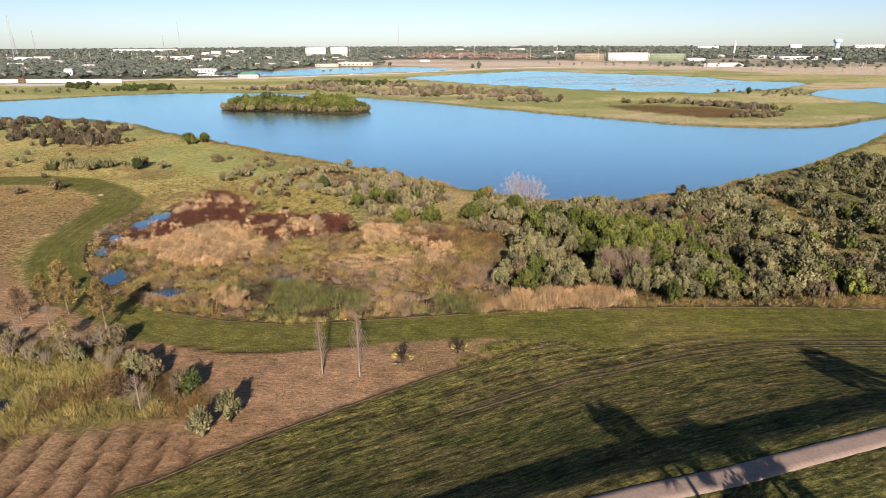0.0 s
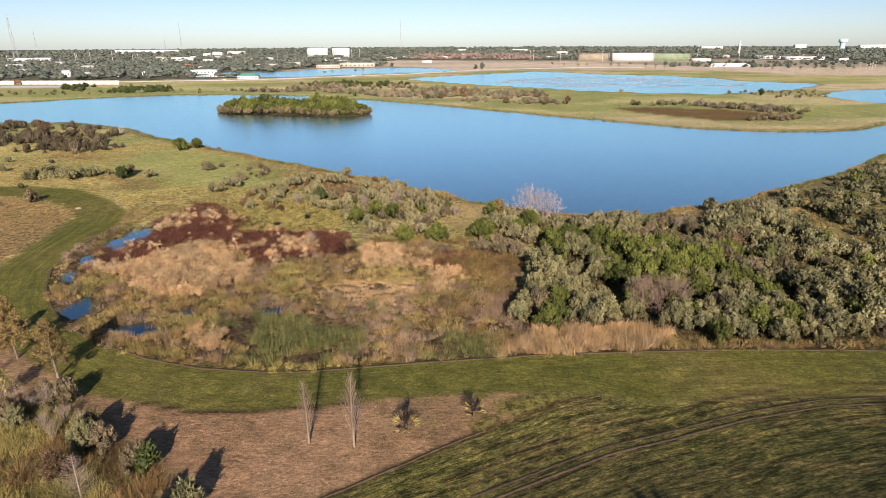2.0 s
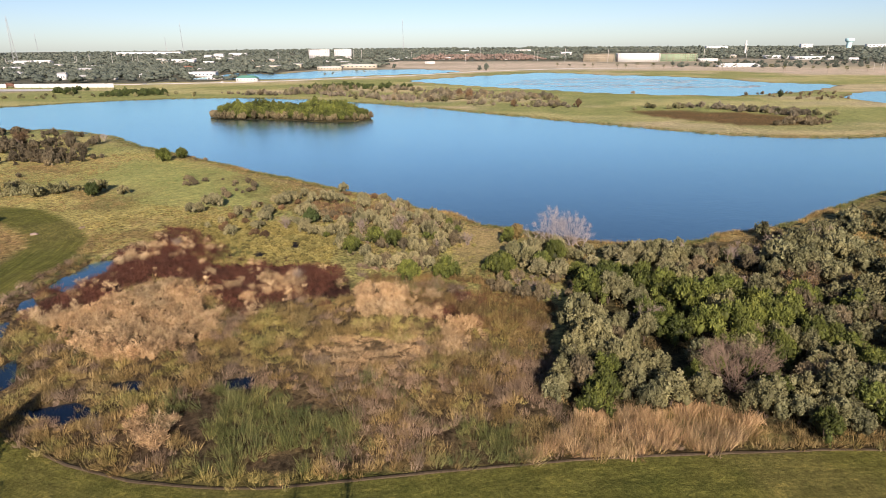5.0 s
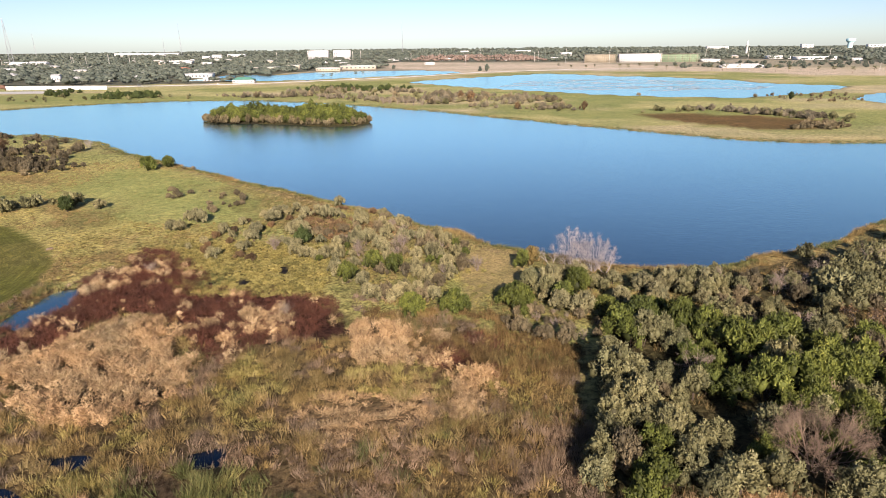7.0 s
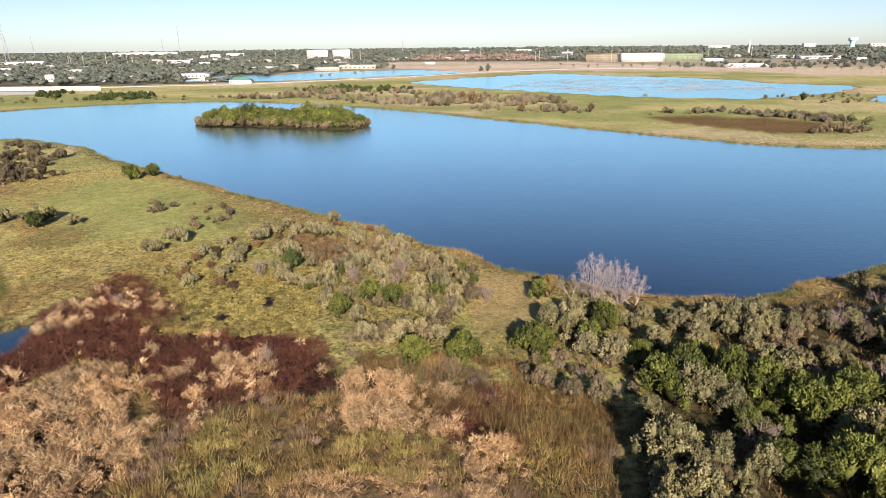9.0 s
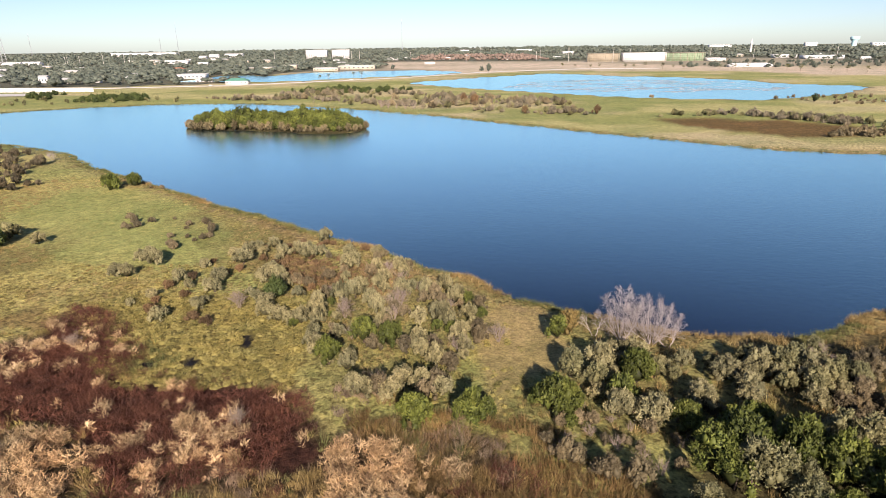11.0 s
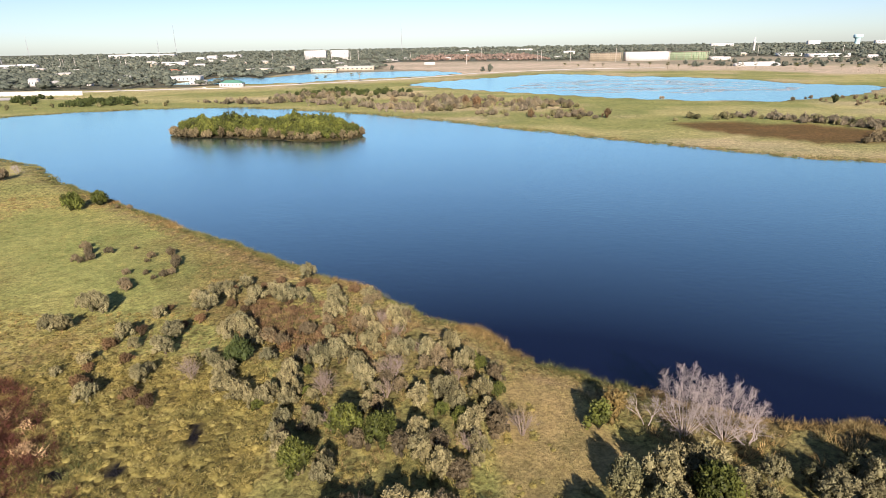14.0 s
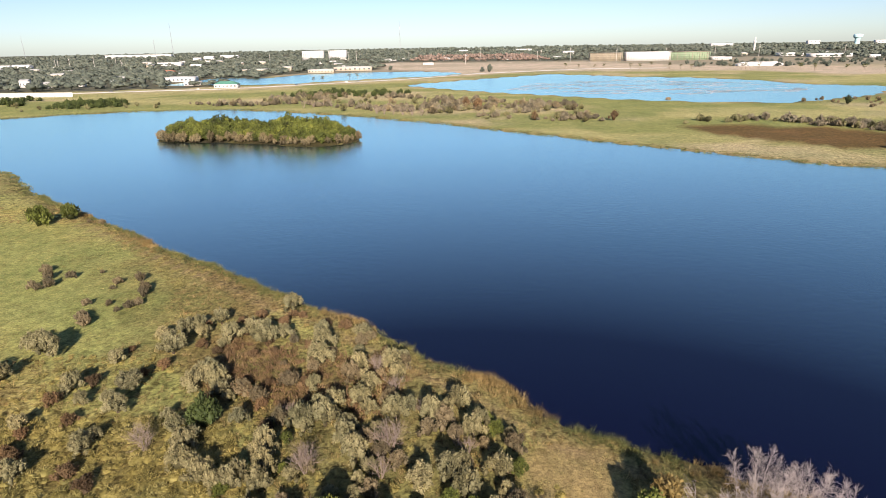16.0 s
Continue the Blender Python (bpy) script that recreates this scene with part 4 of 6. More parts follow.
x, y = field([PALE], 7.0, 61, 9.0)
ridge = np.sin(y * 2.2 + x * 0.4 + 14.0 * fbm(x * 0.6, y, 0.28, 3, 63)) + rng(64).normal(size=len(x)) * 0.5 > 0.15
tufts("flattened_reed", x[ridge], y[ridge], 62, 16, 0.75, 0.45, 1.6, 0.085, TAN_REED, "lodged straw-coloured reeds lying in low ridges", "reeds", 0.3)


def hummock(seed, radius, high, blades, long, wide):
    """A rounded tussock: blades that arch from a small dome."""
    r = rng(seed)
    a, k = r.uniform(0, 2 * math.pi, blades), np.sqrt(r.uniform(0, 1, blades))
    base = np.stack([np.cos(a) * k * radius * 0.8, np.sin(a) * k * radius * 0.8, high * (0.75 * np.sqrt(1 - 0.9 * k * k)) * r.uniform(0.2, 1, blades) ** 0.4], 1)
    way = unit(np.stack([np.cos(a) * k * 1.6, np.sin(a) * k * 1.6, np.full(blades, 0.75)], 1) + r.normal(size=(blades, 3)) * 0.3)
    v, f, t = leaf_tris(base, way, long * r.uniform(0.6, 1.3, blades), wide * r.uniform(0.7, 1.3, blades), r.uniform(0.15, 0.85, blades), r)
    rings, spokes = 4, 9
    q = (np.arange(rings) + 0.4) / (rings - 0.6)
    b = np.arange(spokes) * 2 * math.pi / spokes
    bulge = radius * (1 + 0.18 * r.normal(size=(rings, spokes)))
    spread = 0.3 * high
    dome = np.stack([np.cos(b)[None] * q[:, None] * bulge, np.sin(b)[None] * q[:, None] * bulge, 0.75 * high * np.sqrt(np.clip(1 - (q[:, None] * 0.98) ** 2, 0, 1)) + spread * r.normal(size=(rings, spokes)) * 0.3 - 0.12], -1).reshape(-1, 3)
    i = np.arange(rings * spokes).reshape(rings, spokes)
    j = np.roll(i, -1, 1)
    sides = np.concatenate([np.stack([i[:-1], i[1:], j[1:]], -1).reshape(-1, 3), np.stack([i[:-1], j[1:], j[:-1]], -1).reshape(-1, 3), np.stack([i[0], j[0], np.full(spokes, i[0, 0])], -1)[1:-1]])
    return np.concatenate([v, dome]), np.concatenate([f, sides + len(v)]), np.concatenate([t, np.clip(0.22 + 0.15 * r.normal(size=len(dome)), 0, 1)])


humps = [hummock(660 + k, 0.75, 0.55, 112, 0.34, 0.041) for k in range(6)]
thin_humps = [hummock(670 + k, 0.75, 0.55, 60, 0.36, 0.055) for k in range(5)]
x, y = spots(YELLOW, 1.15, 66, -3.0, 0.92, 8.0)
pool = np.maximum.reduce([near(x, y, p) for p in POOLS]) + fbm(x, y, 0.5, 2, 71) > -0.2
x, y = x[~pool], y[~pool]
joined("tussock_grass", humps, x, y, rng(67).uniform(0.45, 1.5, len(x)), 68, "yellow-green tussock grass in rounded hummocks", "grass", HUMMOCK)
x, y = spots([(-112, 180), (-95, 168), (-78, 190), (-64, 197), (-40, 194), (-22, 168), (-4, 150), (10, 150), (0, 190), (-34, 200), (-60, 215), (-100, 215)], 1.6, 69, 0.0, 0.85, 8.0)
keep = (near(x, y, MOWN) < -1) & (near(x, y, YELLOW) < 0) & (fbm(x, y, 0.1, 3, 70) > 0.38)
joined("meadow_tussocks", thin_humps, x[keep], y[keep], rng(70).uniform(0.35, 0.9, keep.sum()), 71, "olive tussocks scattered over the meadow", "grass", HUMMOCK)
TAWNY_EAST = [(28, 98.4), (60, 99.0), (130, 99.5), (130, 104.5), (84, 102.6), (58, 101.8), (30, 103.5)]
x, y = field([TAWNY], 2.2, 71, 2.0, avoid=[MOWN])
tufts("plume_grass", x, y, 74, 34, 1.7, 0.45, 0.25, 0.06, TAN_REED, "tall pinkish-tan plume grass before the thicket", "grass", 0.3)
x, y = field([TAWNY, TAWNY_EAST], 1.6, 75, 1.5, avoid=[MOWN])
tufts("tawny_grass", x, y, 72, 34, 1.0, 0.5, 0.5, 0.055, SEDGE, "tawny plume grass along the mown edge", "grass")
x, y = field([BRUSH], 1.3, 76, 4.0)
g = fbm(x, y, 0.09, 3, 77) > 0.47
tufts("brush_grass", x[g], y[g], 78, 42, 1.2, 0.6, 0.6, 0.045, YELLOWGRASS, "tall yellowish grass beside the ploughed straw", "grass")
tufts("brush_weeds", x[~g], y[~g], 79, 42, 1.2, 0.6, 0.55, 0.045, RUSSET, "olive weeds beside the ploughed straw", "weeds")
NEAR_MEADOW = [(-150, 170), (-95, 168), (-60, 196), (-30, 170), (-2, 150), (14, 185), (-30, 250), (-70, 290), (-130, 320), (-190, 300), (-190, 215)]
x, y = field([NEAR_MEADOW], 0.5, 81, 6.0, avoid=[MOWN, YELLOW, GREENMEADOW, CLEARING])
g = fbm(x, y, 0.05, 4, 82)
tufts("meadow_grass", x[g > 0.5], y[g > 0.5], 83, 22, 0.6, 0.5, 0.9, 0.055, YELLOWGRASS, "rough yellow-olive meadow grass", "grass")
tufts("meadow_weeds", x[g <= 0.5], y[g <= 0.5], 84, 22, 0.65, 0.5, 0.8, 0.055, SEDGE, "brown-olive meadow weeds", "weeds")
x, y = field([GREENMEADOW, CLEARING], 0.5, 86, 8.0)
tufts("short_grass", x, y, 87, 16, 0.3, 0.5, 1.4, 0.06, YELLOWGRASS, "short meadow grass", "grass")
x, y = field([RUST], 1.3, 91, 8.0)
tufts("rust_weeds", x, y, 92, 22, 0.9, 0.55, 0.8, 0.09, RUSTY, "rust-brown bracken and weeds near the shore", "weeds")
MARGIN = [(-26, 162), (-3, 154), (4, 152), (14, 142), (14, 130), (11, 116), (8, 106), (-6, 116), (-4, 134), (-20, 150)]
x, y = field([MARGIN], 1.5, 93, 4.0, patchy=(0.2, 0.36, 94))
g = fbm(x, y, 0.1, 3, 95)
tufts("margin_sedge", x[g > 0.46], y[g > 0.46], 98, 36, 1.4, 0.55, 0.45, 0.055, RUSSET, "tall olive-brown grass beside the thicket", "grass")
tufts("margin_weeds", x[g <= 0.46], y[g <= 0.46], 99, 36, 1.3, 0.55, 0.4, 0.055, MAUVE, "brown dried weeds beside the thicket", "dry weeds")
x, y = field([THICKET, EASTSCRUB], 0.28, 96, 3.0)
m = (x < 125) & (y < 200) & ((y > 146) | (rng(96).uniform(size=len(x)) < 0.35))
x, y = x[m], y[m]
tufts("thicket_grass", x, y, 97, 26, 1.3, 0.6, 0.6, 0.06, SEDGE, "olive grass between the shrubs", "grass")
SLOPE = [(-18, 58), (10, 72), (40, 84), (70, 84), (70, 56), (38, 46), (0, 42), (-25, 40)]
x, y = field([SLOPE], 3.0, 121, 1.0, patchy=(0.2, 0.36, 122))
tufts("slope_grass", x, y, 123, 9, 0.15, 0.5, 2.2, 0.06, DARKGREEN, "short rough grass on the mound's slope", "grass")
x, y = field([STRAW], 0.9, 101, 1.0, avoid=[MOWN, BRUSH])
near_cam = (x > -75) & (x < 20)
tufts("loose_straw", x[near_cam], y[near_cam], 102, 9, 0.28, 0.6, 2.6, 0.05, SEDGE, "loose cut straw on the bare ground", "straw")


# the belt of grass and weeds along the lake's shore
def shore_line(lake, step, seed, inset, part_y=(0, 5000)):
    pts = np.array(lake + lake[:1], float)
    t = np.concatenate([[0], np.cumsum(np.hypot(*np.diff(pts, axis=0).T))])
    s = np.arange(0, t[-1], step)
    r = rng(seed)
    x = np.interp(s, t, pts[:, 0]) + r.normal(size=len(s)) * inset
    y = np.interp(s, t, pts[:, 1]) + r.normal(size=len(s)) * inset
    d = water_depth(x, y)
    m = (d < 0.3) & (d > -inset * 2.5) & (y > part_y[0]) & (y < part_y[1])
    return x[m], y[m]


x, y = shore_line(LAKE, 0.07, 111, 1.8, (150, 330))
g = fbm(x, y, 0.06, 3, 112) > 0.45
tufts("shore_grass", x[g], y[g], 113, 22, 0.8, 0.4, 0.8, 0.05, CATTAIL, "yellow-green grass fringe at the water's edge", "grass")
tufts("shore_weeds", x[~g], y[~g], 114, 22, 0.9, 0.4, 0.7, 0.06, SEDGE, "brown weeds at the water's edge", "weeds")
x, y = shore_line(LAKE, 0.25, 116, 3.0, (330, 700))
tufts("far_shore_grass", x, y, 117, 9, 0.6, 0.8, 1.0, 0.3, CATTAIL, "dry grass fringe on the far shore", "grass")


# ---- shrubs ----
def shrub_set(count, make): return [make(k) for k in range(count)]


def plant_out(protos, xs, ys, seed, size, high=(0.85, 1.15), swell=None):
    """The first plants stand where the list begins, the rest are copies; swell makes some parts of a stand taller."""
    r = rng(seed)
    for k, (x, y) in enumerate(zip(xs, ys)):
        if k < len(protos):
            protos[k].matrix_basis = placed(x, y, r.uniform(0, 6.28))
        else:
            copy_thing(protos[k % len(protos)], placed(x, y, r.uniform(0, 6.28), r.uniform(*size) * (swell[k] if swell is not None else 1.0), r.uniform(*high)))


def silver_shrub(k): return shrub("saltbush", "silvery grey-green saltbush shrub with rounded heads", "shrub", "thicket shrubs", 200 + k, SILVER, 2.3, 4.9, 18, 100, 0.72, 0.22, 0.115, lift=0.2, low=0.2)
def green_shrub(k): return shrub("willow_shrub", "dense bright green willow shrub in the thicket", "shrub", "green thicket shrubs", 220 + k, GREEN, 2.6, 5.2, 18, 98, 0.8, 0.3, 0.12, lift=0.55, low=0.2)
def brown_shrub(k): return shrub("dry_shrub", "dull brown half-bare shrub in the scrub", "shrub", "brown scrub shrubs", 240 + k, BROWNISH, 2.0, 3.6, 14, 105, 0.72, 0.25, 0.08)
def scrub_shrub(k): return shrub("scrub_bush", "low pale grey-tan scrub bush with rounded heads", "shrub", "shore scrub", 260 + k, SCRUB, 2.1, 3.4, 18, 90, 0.62, 0.2, 0.092, lift=0.15, low=0.15)
def grey_twigs(k): return twiggy("bare_shrub", "leafless grey twiggy shrub", "shrub", "bare shrubs", 280 + k, PALE_BARK, 2.0, 3.8, 9)


tx, ty = spots(THICKET, 3.0, 301, 0.3, 0.95)
gap = np.hypot((tx - 25) / 7, (ty - 171) / 6) < 1
tx, ty = tx[~gap], ty[~gap]
tx, ty = np.concatenate([tx, spots(EASTSCRUB, 3.4, 302, 0.8, 0.75)[0]]), np.concatenate([ty, spots(EASTSCRUB, 3.4, 302, 0.8, 0.75)[1]])
gap = np.hypot((tx - 25) / 6, (ty - 172) / 5) < 1
tx, ty = tx[~gap], ty[~gap]
shore_d = near(tx, ty, LAKE, 60)
strip = (shore_d > -10) & (tx > 33) & (rng(303).uniform(size=len(tx)) < 0.8)      # low growth beside the water
tx, ty = tx[~strip], ty[~strip]
glade = (np.hypot(tx - 36, ty - 110.5) < 4.2) | (np.hypot(tx - 39.7, ty - 127) < 2.4) | (np.hypot(tx - 31.3, ty - 130.2) < 2.4)                                              # where the broad bare tree stands
tx, ty = tx[~glade], ty[~glade]
hole = fbm(tx, ty, 0.16, 3, 37) + np.where(ty > 140, 0.0, 0.06) - np.where(tx > 80, 0.04, 0.0) < 0.44                       # openings in the growth
tx, ty = tx[~hole], ty[~hole]
low_part = (ty > 150) & (tx < 58)
swell = np.clip(0.35 + 1.35 * fbm(tx, ty, 0.13, 3, 39), 0.5, 1.55) * np.where(low_part, 0.85, 1.0) * np.where((ty > 147) & (tx < 34), 0.7, 1.0) * np.clip(1.0 - (tx - 55) / 120, 0.6, 1.0)
leaf_green = 0.7 * fbm(tx, ty, 0.045, 3, 31) + 0.3 * fbm(tx, ty, 0.25, 2, 34) + 0.2 * np.exp(-(((tx - 44) / 15) ** 2 + ((ty - 138) / 14) ** 2)) - np.where(ty < 120, 0.08, 0.0) > 0.6
leaf_green |= (fbm(tx, ty, 0.3, 2, 36) > 0.72) & (ty < 150)
leaf_green &= (ty < 152) | (fbm(tx, ty, 0.3, 2, 35) > 0.66)
swell = swell * np.where(leaf_green, 1.0 + 0.35 * np.exp(-(((tx - 46) / 18) ** 2 + ((ty - 142) / 18) ** 2)), 1.0)
dull = ~leaf_green & (fbm(tx, ty, 0.2, 2, 33) > 0.68)
ok_near = (tx < 66) & (ty < 184)
pale = ~leaf_green & ~dull & (ty > 147) & (tx < 48) & (fbm(tx, ty, 0.4, 2, 43) > 0.40)
plant_out([scrub_shrub(k + 40) for k in range(4)], tx[pale], ty[pale], 314, (0.8, 1.5))
sel = np.flatnonzero(ok_near & ~leaf_green & ~dull & ~pale)
take = sel[np.argsort(tx[sel] + 0.25 * np.abs(ty[sel] - 140))][:295]
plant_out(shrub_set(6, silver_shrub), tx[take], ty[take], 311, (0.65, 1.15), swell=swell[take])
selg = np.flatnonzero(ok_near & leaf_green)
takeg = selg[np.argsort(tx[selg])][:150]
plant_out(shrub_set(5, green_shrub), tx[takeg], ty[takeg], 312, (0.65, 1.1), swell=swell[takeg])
seld = np.flatnonzero((tx < 90) & dull)[:60]
plant_out(shrub_set(4, brown_shrub), tx[seld], ty[seld], 313, (0.8, 1.3), swell=swell[seld])
rest = np.ones(len(tx), bool)
rest[take] = rest[takeg] = rest[seld] = rest[pale] = False


def build_of(seed, radius, high, heads, leaves, head, leaf, wide, **kw):
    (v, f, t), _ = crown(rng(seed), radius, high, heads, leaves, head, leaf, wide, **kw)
    return v, f, t


coarse = [build_of(400 + k, 2.6, 4.7, 13, 34, 0.85, 0.42, 0.22, lift=0.2, low=0.2) for k in range(5)]
r0 = rng(320)
sparse = [build_of(410 + k, 2.6, 4.7, 9, 18, 0.95, 0.65, 0.34, lift=0.2, low=0.2) for k in range(5)]
away = (tx > 92) | (ty > 190)
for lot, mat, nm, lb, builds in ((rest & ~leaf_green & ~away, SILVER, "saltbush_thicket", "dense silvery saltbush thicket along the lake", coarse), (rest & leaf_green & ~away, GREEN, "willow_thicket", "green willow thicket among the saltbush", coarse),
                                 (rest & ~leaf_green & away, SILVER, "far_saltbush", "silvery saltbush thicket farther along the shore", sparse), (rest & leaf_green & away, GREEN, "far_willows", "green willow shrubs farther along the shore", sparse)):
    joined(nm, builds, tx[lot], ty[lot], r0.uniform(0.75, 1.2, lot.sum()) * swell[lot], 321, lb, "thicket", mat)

LOWSCRUB = [(1, 149), (8, 156), (18, 159), (30, 156), (28, 147), (19, 144), (9, 142)]
lx, ly = spots(LOWSCRUB, 2.6, 341, 0.0, 0.9, 4)
pick = rng(342).uniform(size=len(lx))
plant_out([brown_shrub(k + 20) for k in range(3)], lx[pick < 0.6], ly[pick < 0.6], 343, (0.4, 0.7))
plant_out([twiggy("bare_shrub", "low leafless mauve-grey shrub beside the thicket", "shrub", "bare shrubs", 286 + k, PALE_BARK, 1.6, 2.4, 8) for k in range(3)], lx[pick >= 0.6], ly[pick >= 0.6], 344, (0.6, 1.0))
x, y = field([[(27, 153), (30, 158), (38, 157), (37, 153)]], 2.2, 345, 2.0)
tufts("yellow_rush", x, y, 346, 34, 1.7, 0.5, 0.3, 0.06, YELLOWGRASS, "tall yellow-green rushes among the shrubs", "grass")
mx, my = spots(MIDSCRUB, 2.7, 331, 0.0, 0.9, 6)
open_gap = fbm(mx, my, 0.18, 3, 41) < 0.42
mx, my = mx[~open_gap], my[~open_gap]
pick = rng(332).uniform(size=len(mx))
plant_out(shrub_set(5, scrub_shrub), mx[pick < 0.62], my[pick < 0.62], 333, (0.5, 1.05), (0.95, 1.35))
more = [brown_shrub(k + 6) for k in range(3)]
plant_out(more, mx[(pick >= 0.62) & (pick < 0.82)], my[(pick >= 0.62) & (pick < 0.82)], 334, (0.45, 0.95))
greens = [green_shrub(k + 6) for k in range(3)]
plant_out(greens, mx[(pick >= 0.82) & (pick < 0.92)], my[(pick >= 0.82) & (pick < 0.92)], 335, (0.3, 0.6))
plant_out(shrub_set(4, grey_twigs), mx[pick >= 0.92], my[pick >= 0.92], 336, (0.6, 1.0))


# ---- single trees and shrubs ----
def cypress(name, label, seed, high, radius, bark, leaf=None, group="", branches=70, leaf_size=0.35, per=9, rise=0.8, first=0.12):
    """A straight-stemmed tree with rising side branches, bare or thinly leaved."""
    r = rng(seed)
    ob = thing(name, label, "tree", group)
    lean = r.normal(size=2) * 0.02 * high
    z = np.linspace(-0.2, high, 9)
    sway = np.stack([lean[0] * (z / high) ** 2 + r.normal(size=9) * 0.02, lean[1] * (z / high) ** 2 + r.normal(size=9) * 0.02, z], 1)
    part("trunk", tube(sway, np.linspace(0.016 * high + 0.03, 0.015, 9), 6), bark, ob, smoothed=True)
    twigs, base, way = [], [], []
    for k in range(branches):
        h = first + (0.97 - first) * (k + r.uniform()) / branches
        at = np.array([np.interp(h * high, z, sway[:, 0]), np.interp(h * high, z, sway[:, 1]), h * high])
        a = k * 2.4 + r.uniform(-0.4, 0.4)
        reach = radius * (1 - h) ** 0.75 * r.uniform(0.7, 1.2) + 0.15
        end = at + np.array([math.cos(a) * reach, math.sin(a) * reach, reach * rise * r.uniform(0.7, 1.3)])
        mid = at * 0.5 + end * 0.5 + np.array([0, 0, -0.06 * reach])
        twigs.append(tube([at, mid, end], [0.022, 0.014, 0.006], 3))
        for _ in range(4):
            s = at + (end - at) * r.uniform(0.3, 1.0)
            e = s + unit((end - at) + r.normal(size=3) * reach * 0.7) * reach * 0.4
            twigs.append(tube([s, e], [0.009, 0.004], 3))
            if leaf:
                for _ in range(per):
                    base.append(s + (e - s) * r.uniform(0, 1.1) + r.normal(size=3) * 0.12)
                    way.append(unit(e - s + r.normal(size=3) * reach * 0.5))
    part("branch", join(twigs), bark, ob)["kind"] = "stuff"
    if leaf:
        n = len(base)
        v, f, t = leaf_tris(np.array(base), np.array(way), leaf_size * r.uniform(0.6, 1.3, n), leaf_size * 0.5 * r.uniform(0.6, 1.3, n), r.uniform(0, 1, n), r)
        part("foliage", (v, f), leaf, ob, tint=t)
    return ob


def spreading(name, label, seed, high, boughs, bark, depth=4, splits=3, spread=0.42, tilt=0.9, leaf=None, leaf_size=0.3, per=3, group="", trunk=0.03, ratio=0.74):
    """A broad tree of several forking boughs."""
    r = rng(seed)
    ob = thing(name, label, "tree", group)
    out = []
    for k in range(boughs):
        a = k * 2 * math.pi / boughs + r.uniform(-0.4, 0.4)
        way = unit(np.array([math.cos(a) * tilt * r.uniform(0.3, 1), math.sin(a) * tilt * r.uniform(0.3, 1), 1.0]))
        branching(r, np.array([math.cos(a) * 0.2, math.sin(a) * 0.2, -0.2]), way, high * 0.33 * r.uniform(0.85, 1.1), trunk * high * 0.4, depth, splits, spread, out, 0.05, ratio)
    part("trunk", join([t for d, t in out if d == depth]), bark, ob, smoothed=True)["kind"] = "stuff"
    part("branch", join([t for d, t in out if d < depth]), bark, ob)["kind"] = "stuff"
    ends = np.concatenate([t[0][-3:] for d, t in out if d == 0])
    n = len(ends) * 2
    v, f, _ = leaf_tris(np.repeat(ends, 2, 0), unit(r.normal(size=(n, 3)) + np.array([0, 0, 0.5])), 0.06 * high * r.uniform(0.6, 1.3, n), np.full(n, 0.016), np.zeros(n), r)
    part("twig", (v, f), bark, ob)["kind"] = "stuff"
    if leaf:
        tips = np.concatenate([t[0][-3:] for d, t in out if d == 0])
        base = np.repeat(tips, per, 0) + r.normal(size=(len(tips) * per, 3)) * 0.25
        n = len(base)
        v, f, t = leaf_tris(base, unit(r.normal(size=(n, 3)) + np.array([0, 0, 0.4])), leaf_size * r.uniform(0.6, 1.4, n), leaf_size * 0.55 * r.uniform(0.6, 1.4, n), r.uniform(0, 1, n), r)
        part("foliage", (v, f), leaf, ob, tint=t)
    return ob


def fan_tree(name, label, seed, high, radius, stems_n):
    """A many-stemmed leafless tree: stems fan out from one root to a rounded crown of fine twigs."""
    r = rng(seed)
    ob = thing(name, label, "tree", "bleached shore trees")
    boughs, fine = [], []
    for k in range(stems_n):
        a, out = k * 2.4 + r.uniform(-0.3, 0.3), math.sqrt((k + 0.5) / stems_n)
        top = np.array([math.cos(a) * out * radius, math.sin(a) * out * radius, high * (0.32 + 0.68 * math.sqrt(max(0.0, 1 - 0.85 * out * out))) * r.uniform(0.88, 1.05)])
        root = np.array([math.cos(a) * 0.3, math.sin(a) * 0.3, -0.2])
        bend = root * 0.4 + top * np.array([0.68, 0.68, 0.5]) + r.normal(size=3) * 0.25
        path = [root, root * 0.75 + bend * 0.25 + r.normal(size=3) * 0.05, bend, bend * 0.45 + top * 0.55 + r.normal(size=3) * 0.1, top]
        boughs.append(tube(path, [0.06, 0.045, 0.028, 0.016, 0.007], 4))
        p = np.array(path)
        for q in range(42):
            u = 4 - 2.5 * r.uniform(0.02, 1.0) ** 1.3
            i = int(u)
            at = p[i] + (p[i + 1] - p[i]) * (u - i)
            way = unit(unit(p[i + 1] - p[i]) + r.normal(size=3) * 0.75)
            reach = r.uniform(0.12, 0.24) * high * (1.25 - u / 5)
            end = at + way * reach
            fine.append(tube([at, (at + end) / 2 + r.normal(size=3) * 0.12, end], [0.010, 0.008, 0.005], 3))
            for _ in range(4):
                s = at + (end - at) * r.uniform(0.25, 1.0)
                fine.append(tube([s, s + unit(way + r.normal(size=3) * 0.5) * reach * r.uniform(0.35, 0.6)], [0.009, 0.005], 3))
    part("trunk", join(boughs), BLEACHED, ob, smoothed=True)["kind"] = "stuff"
    part("twig", join(fine), BLEACHED, ob)["kind"] = "stuff"
    return ob


def stand(ob, x, y, turn=0.0, sink=0.0):
    ob.matrix_basis = placed(x, y, turn, 1.0, 1.0, sink)
    return ob


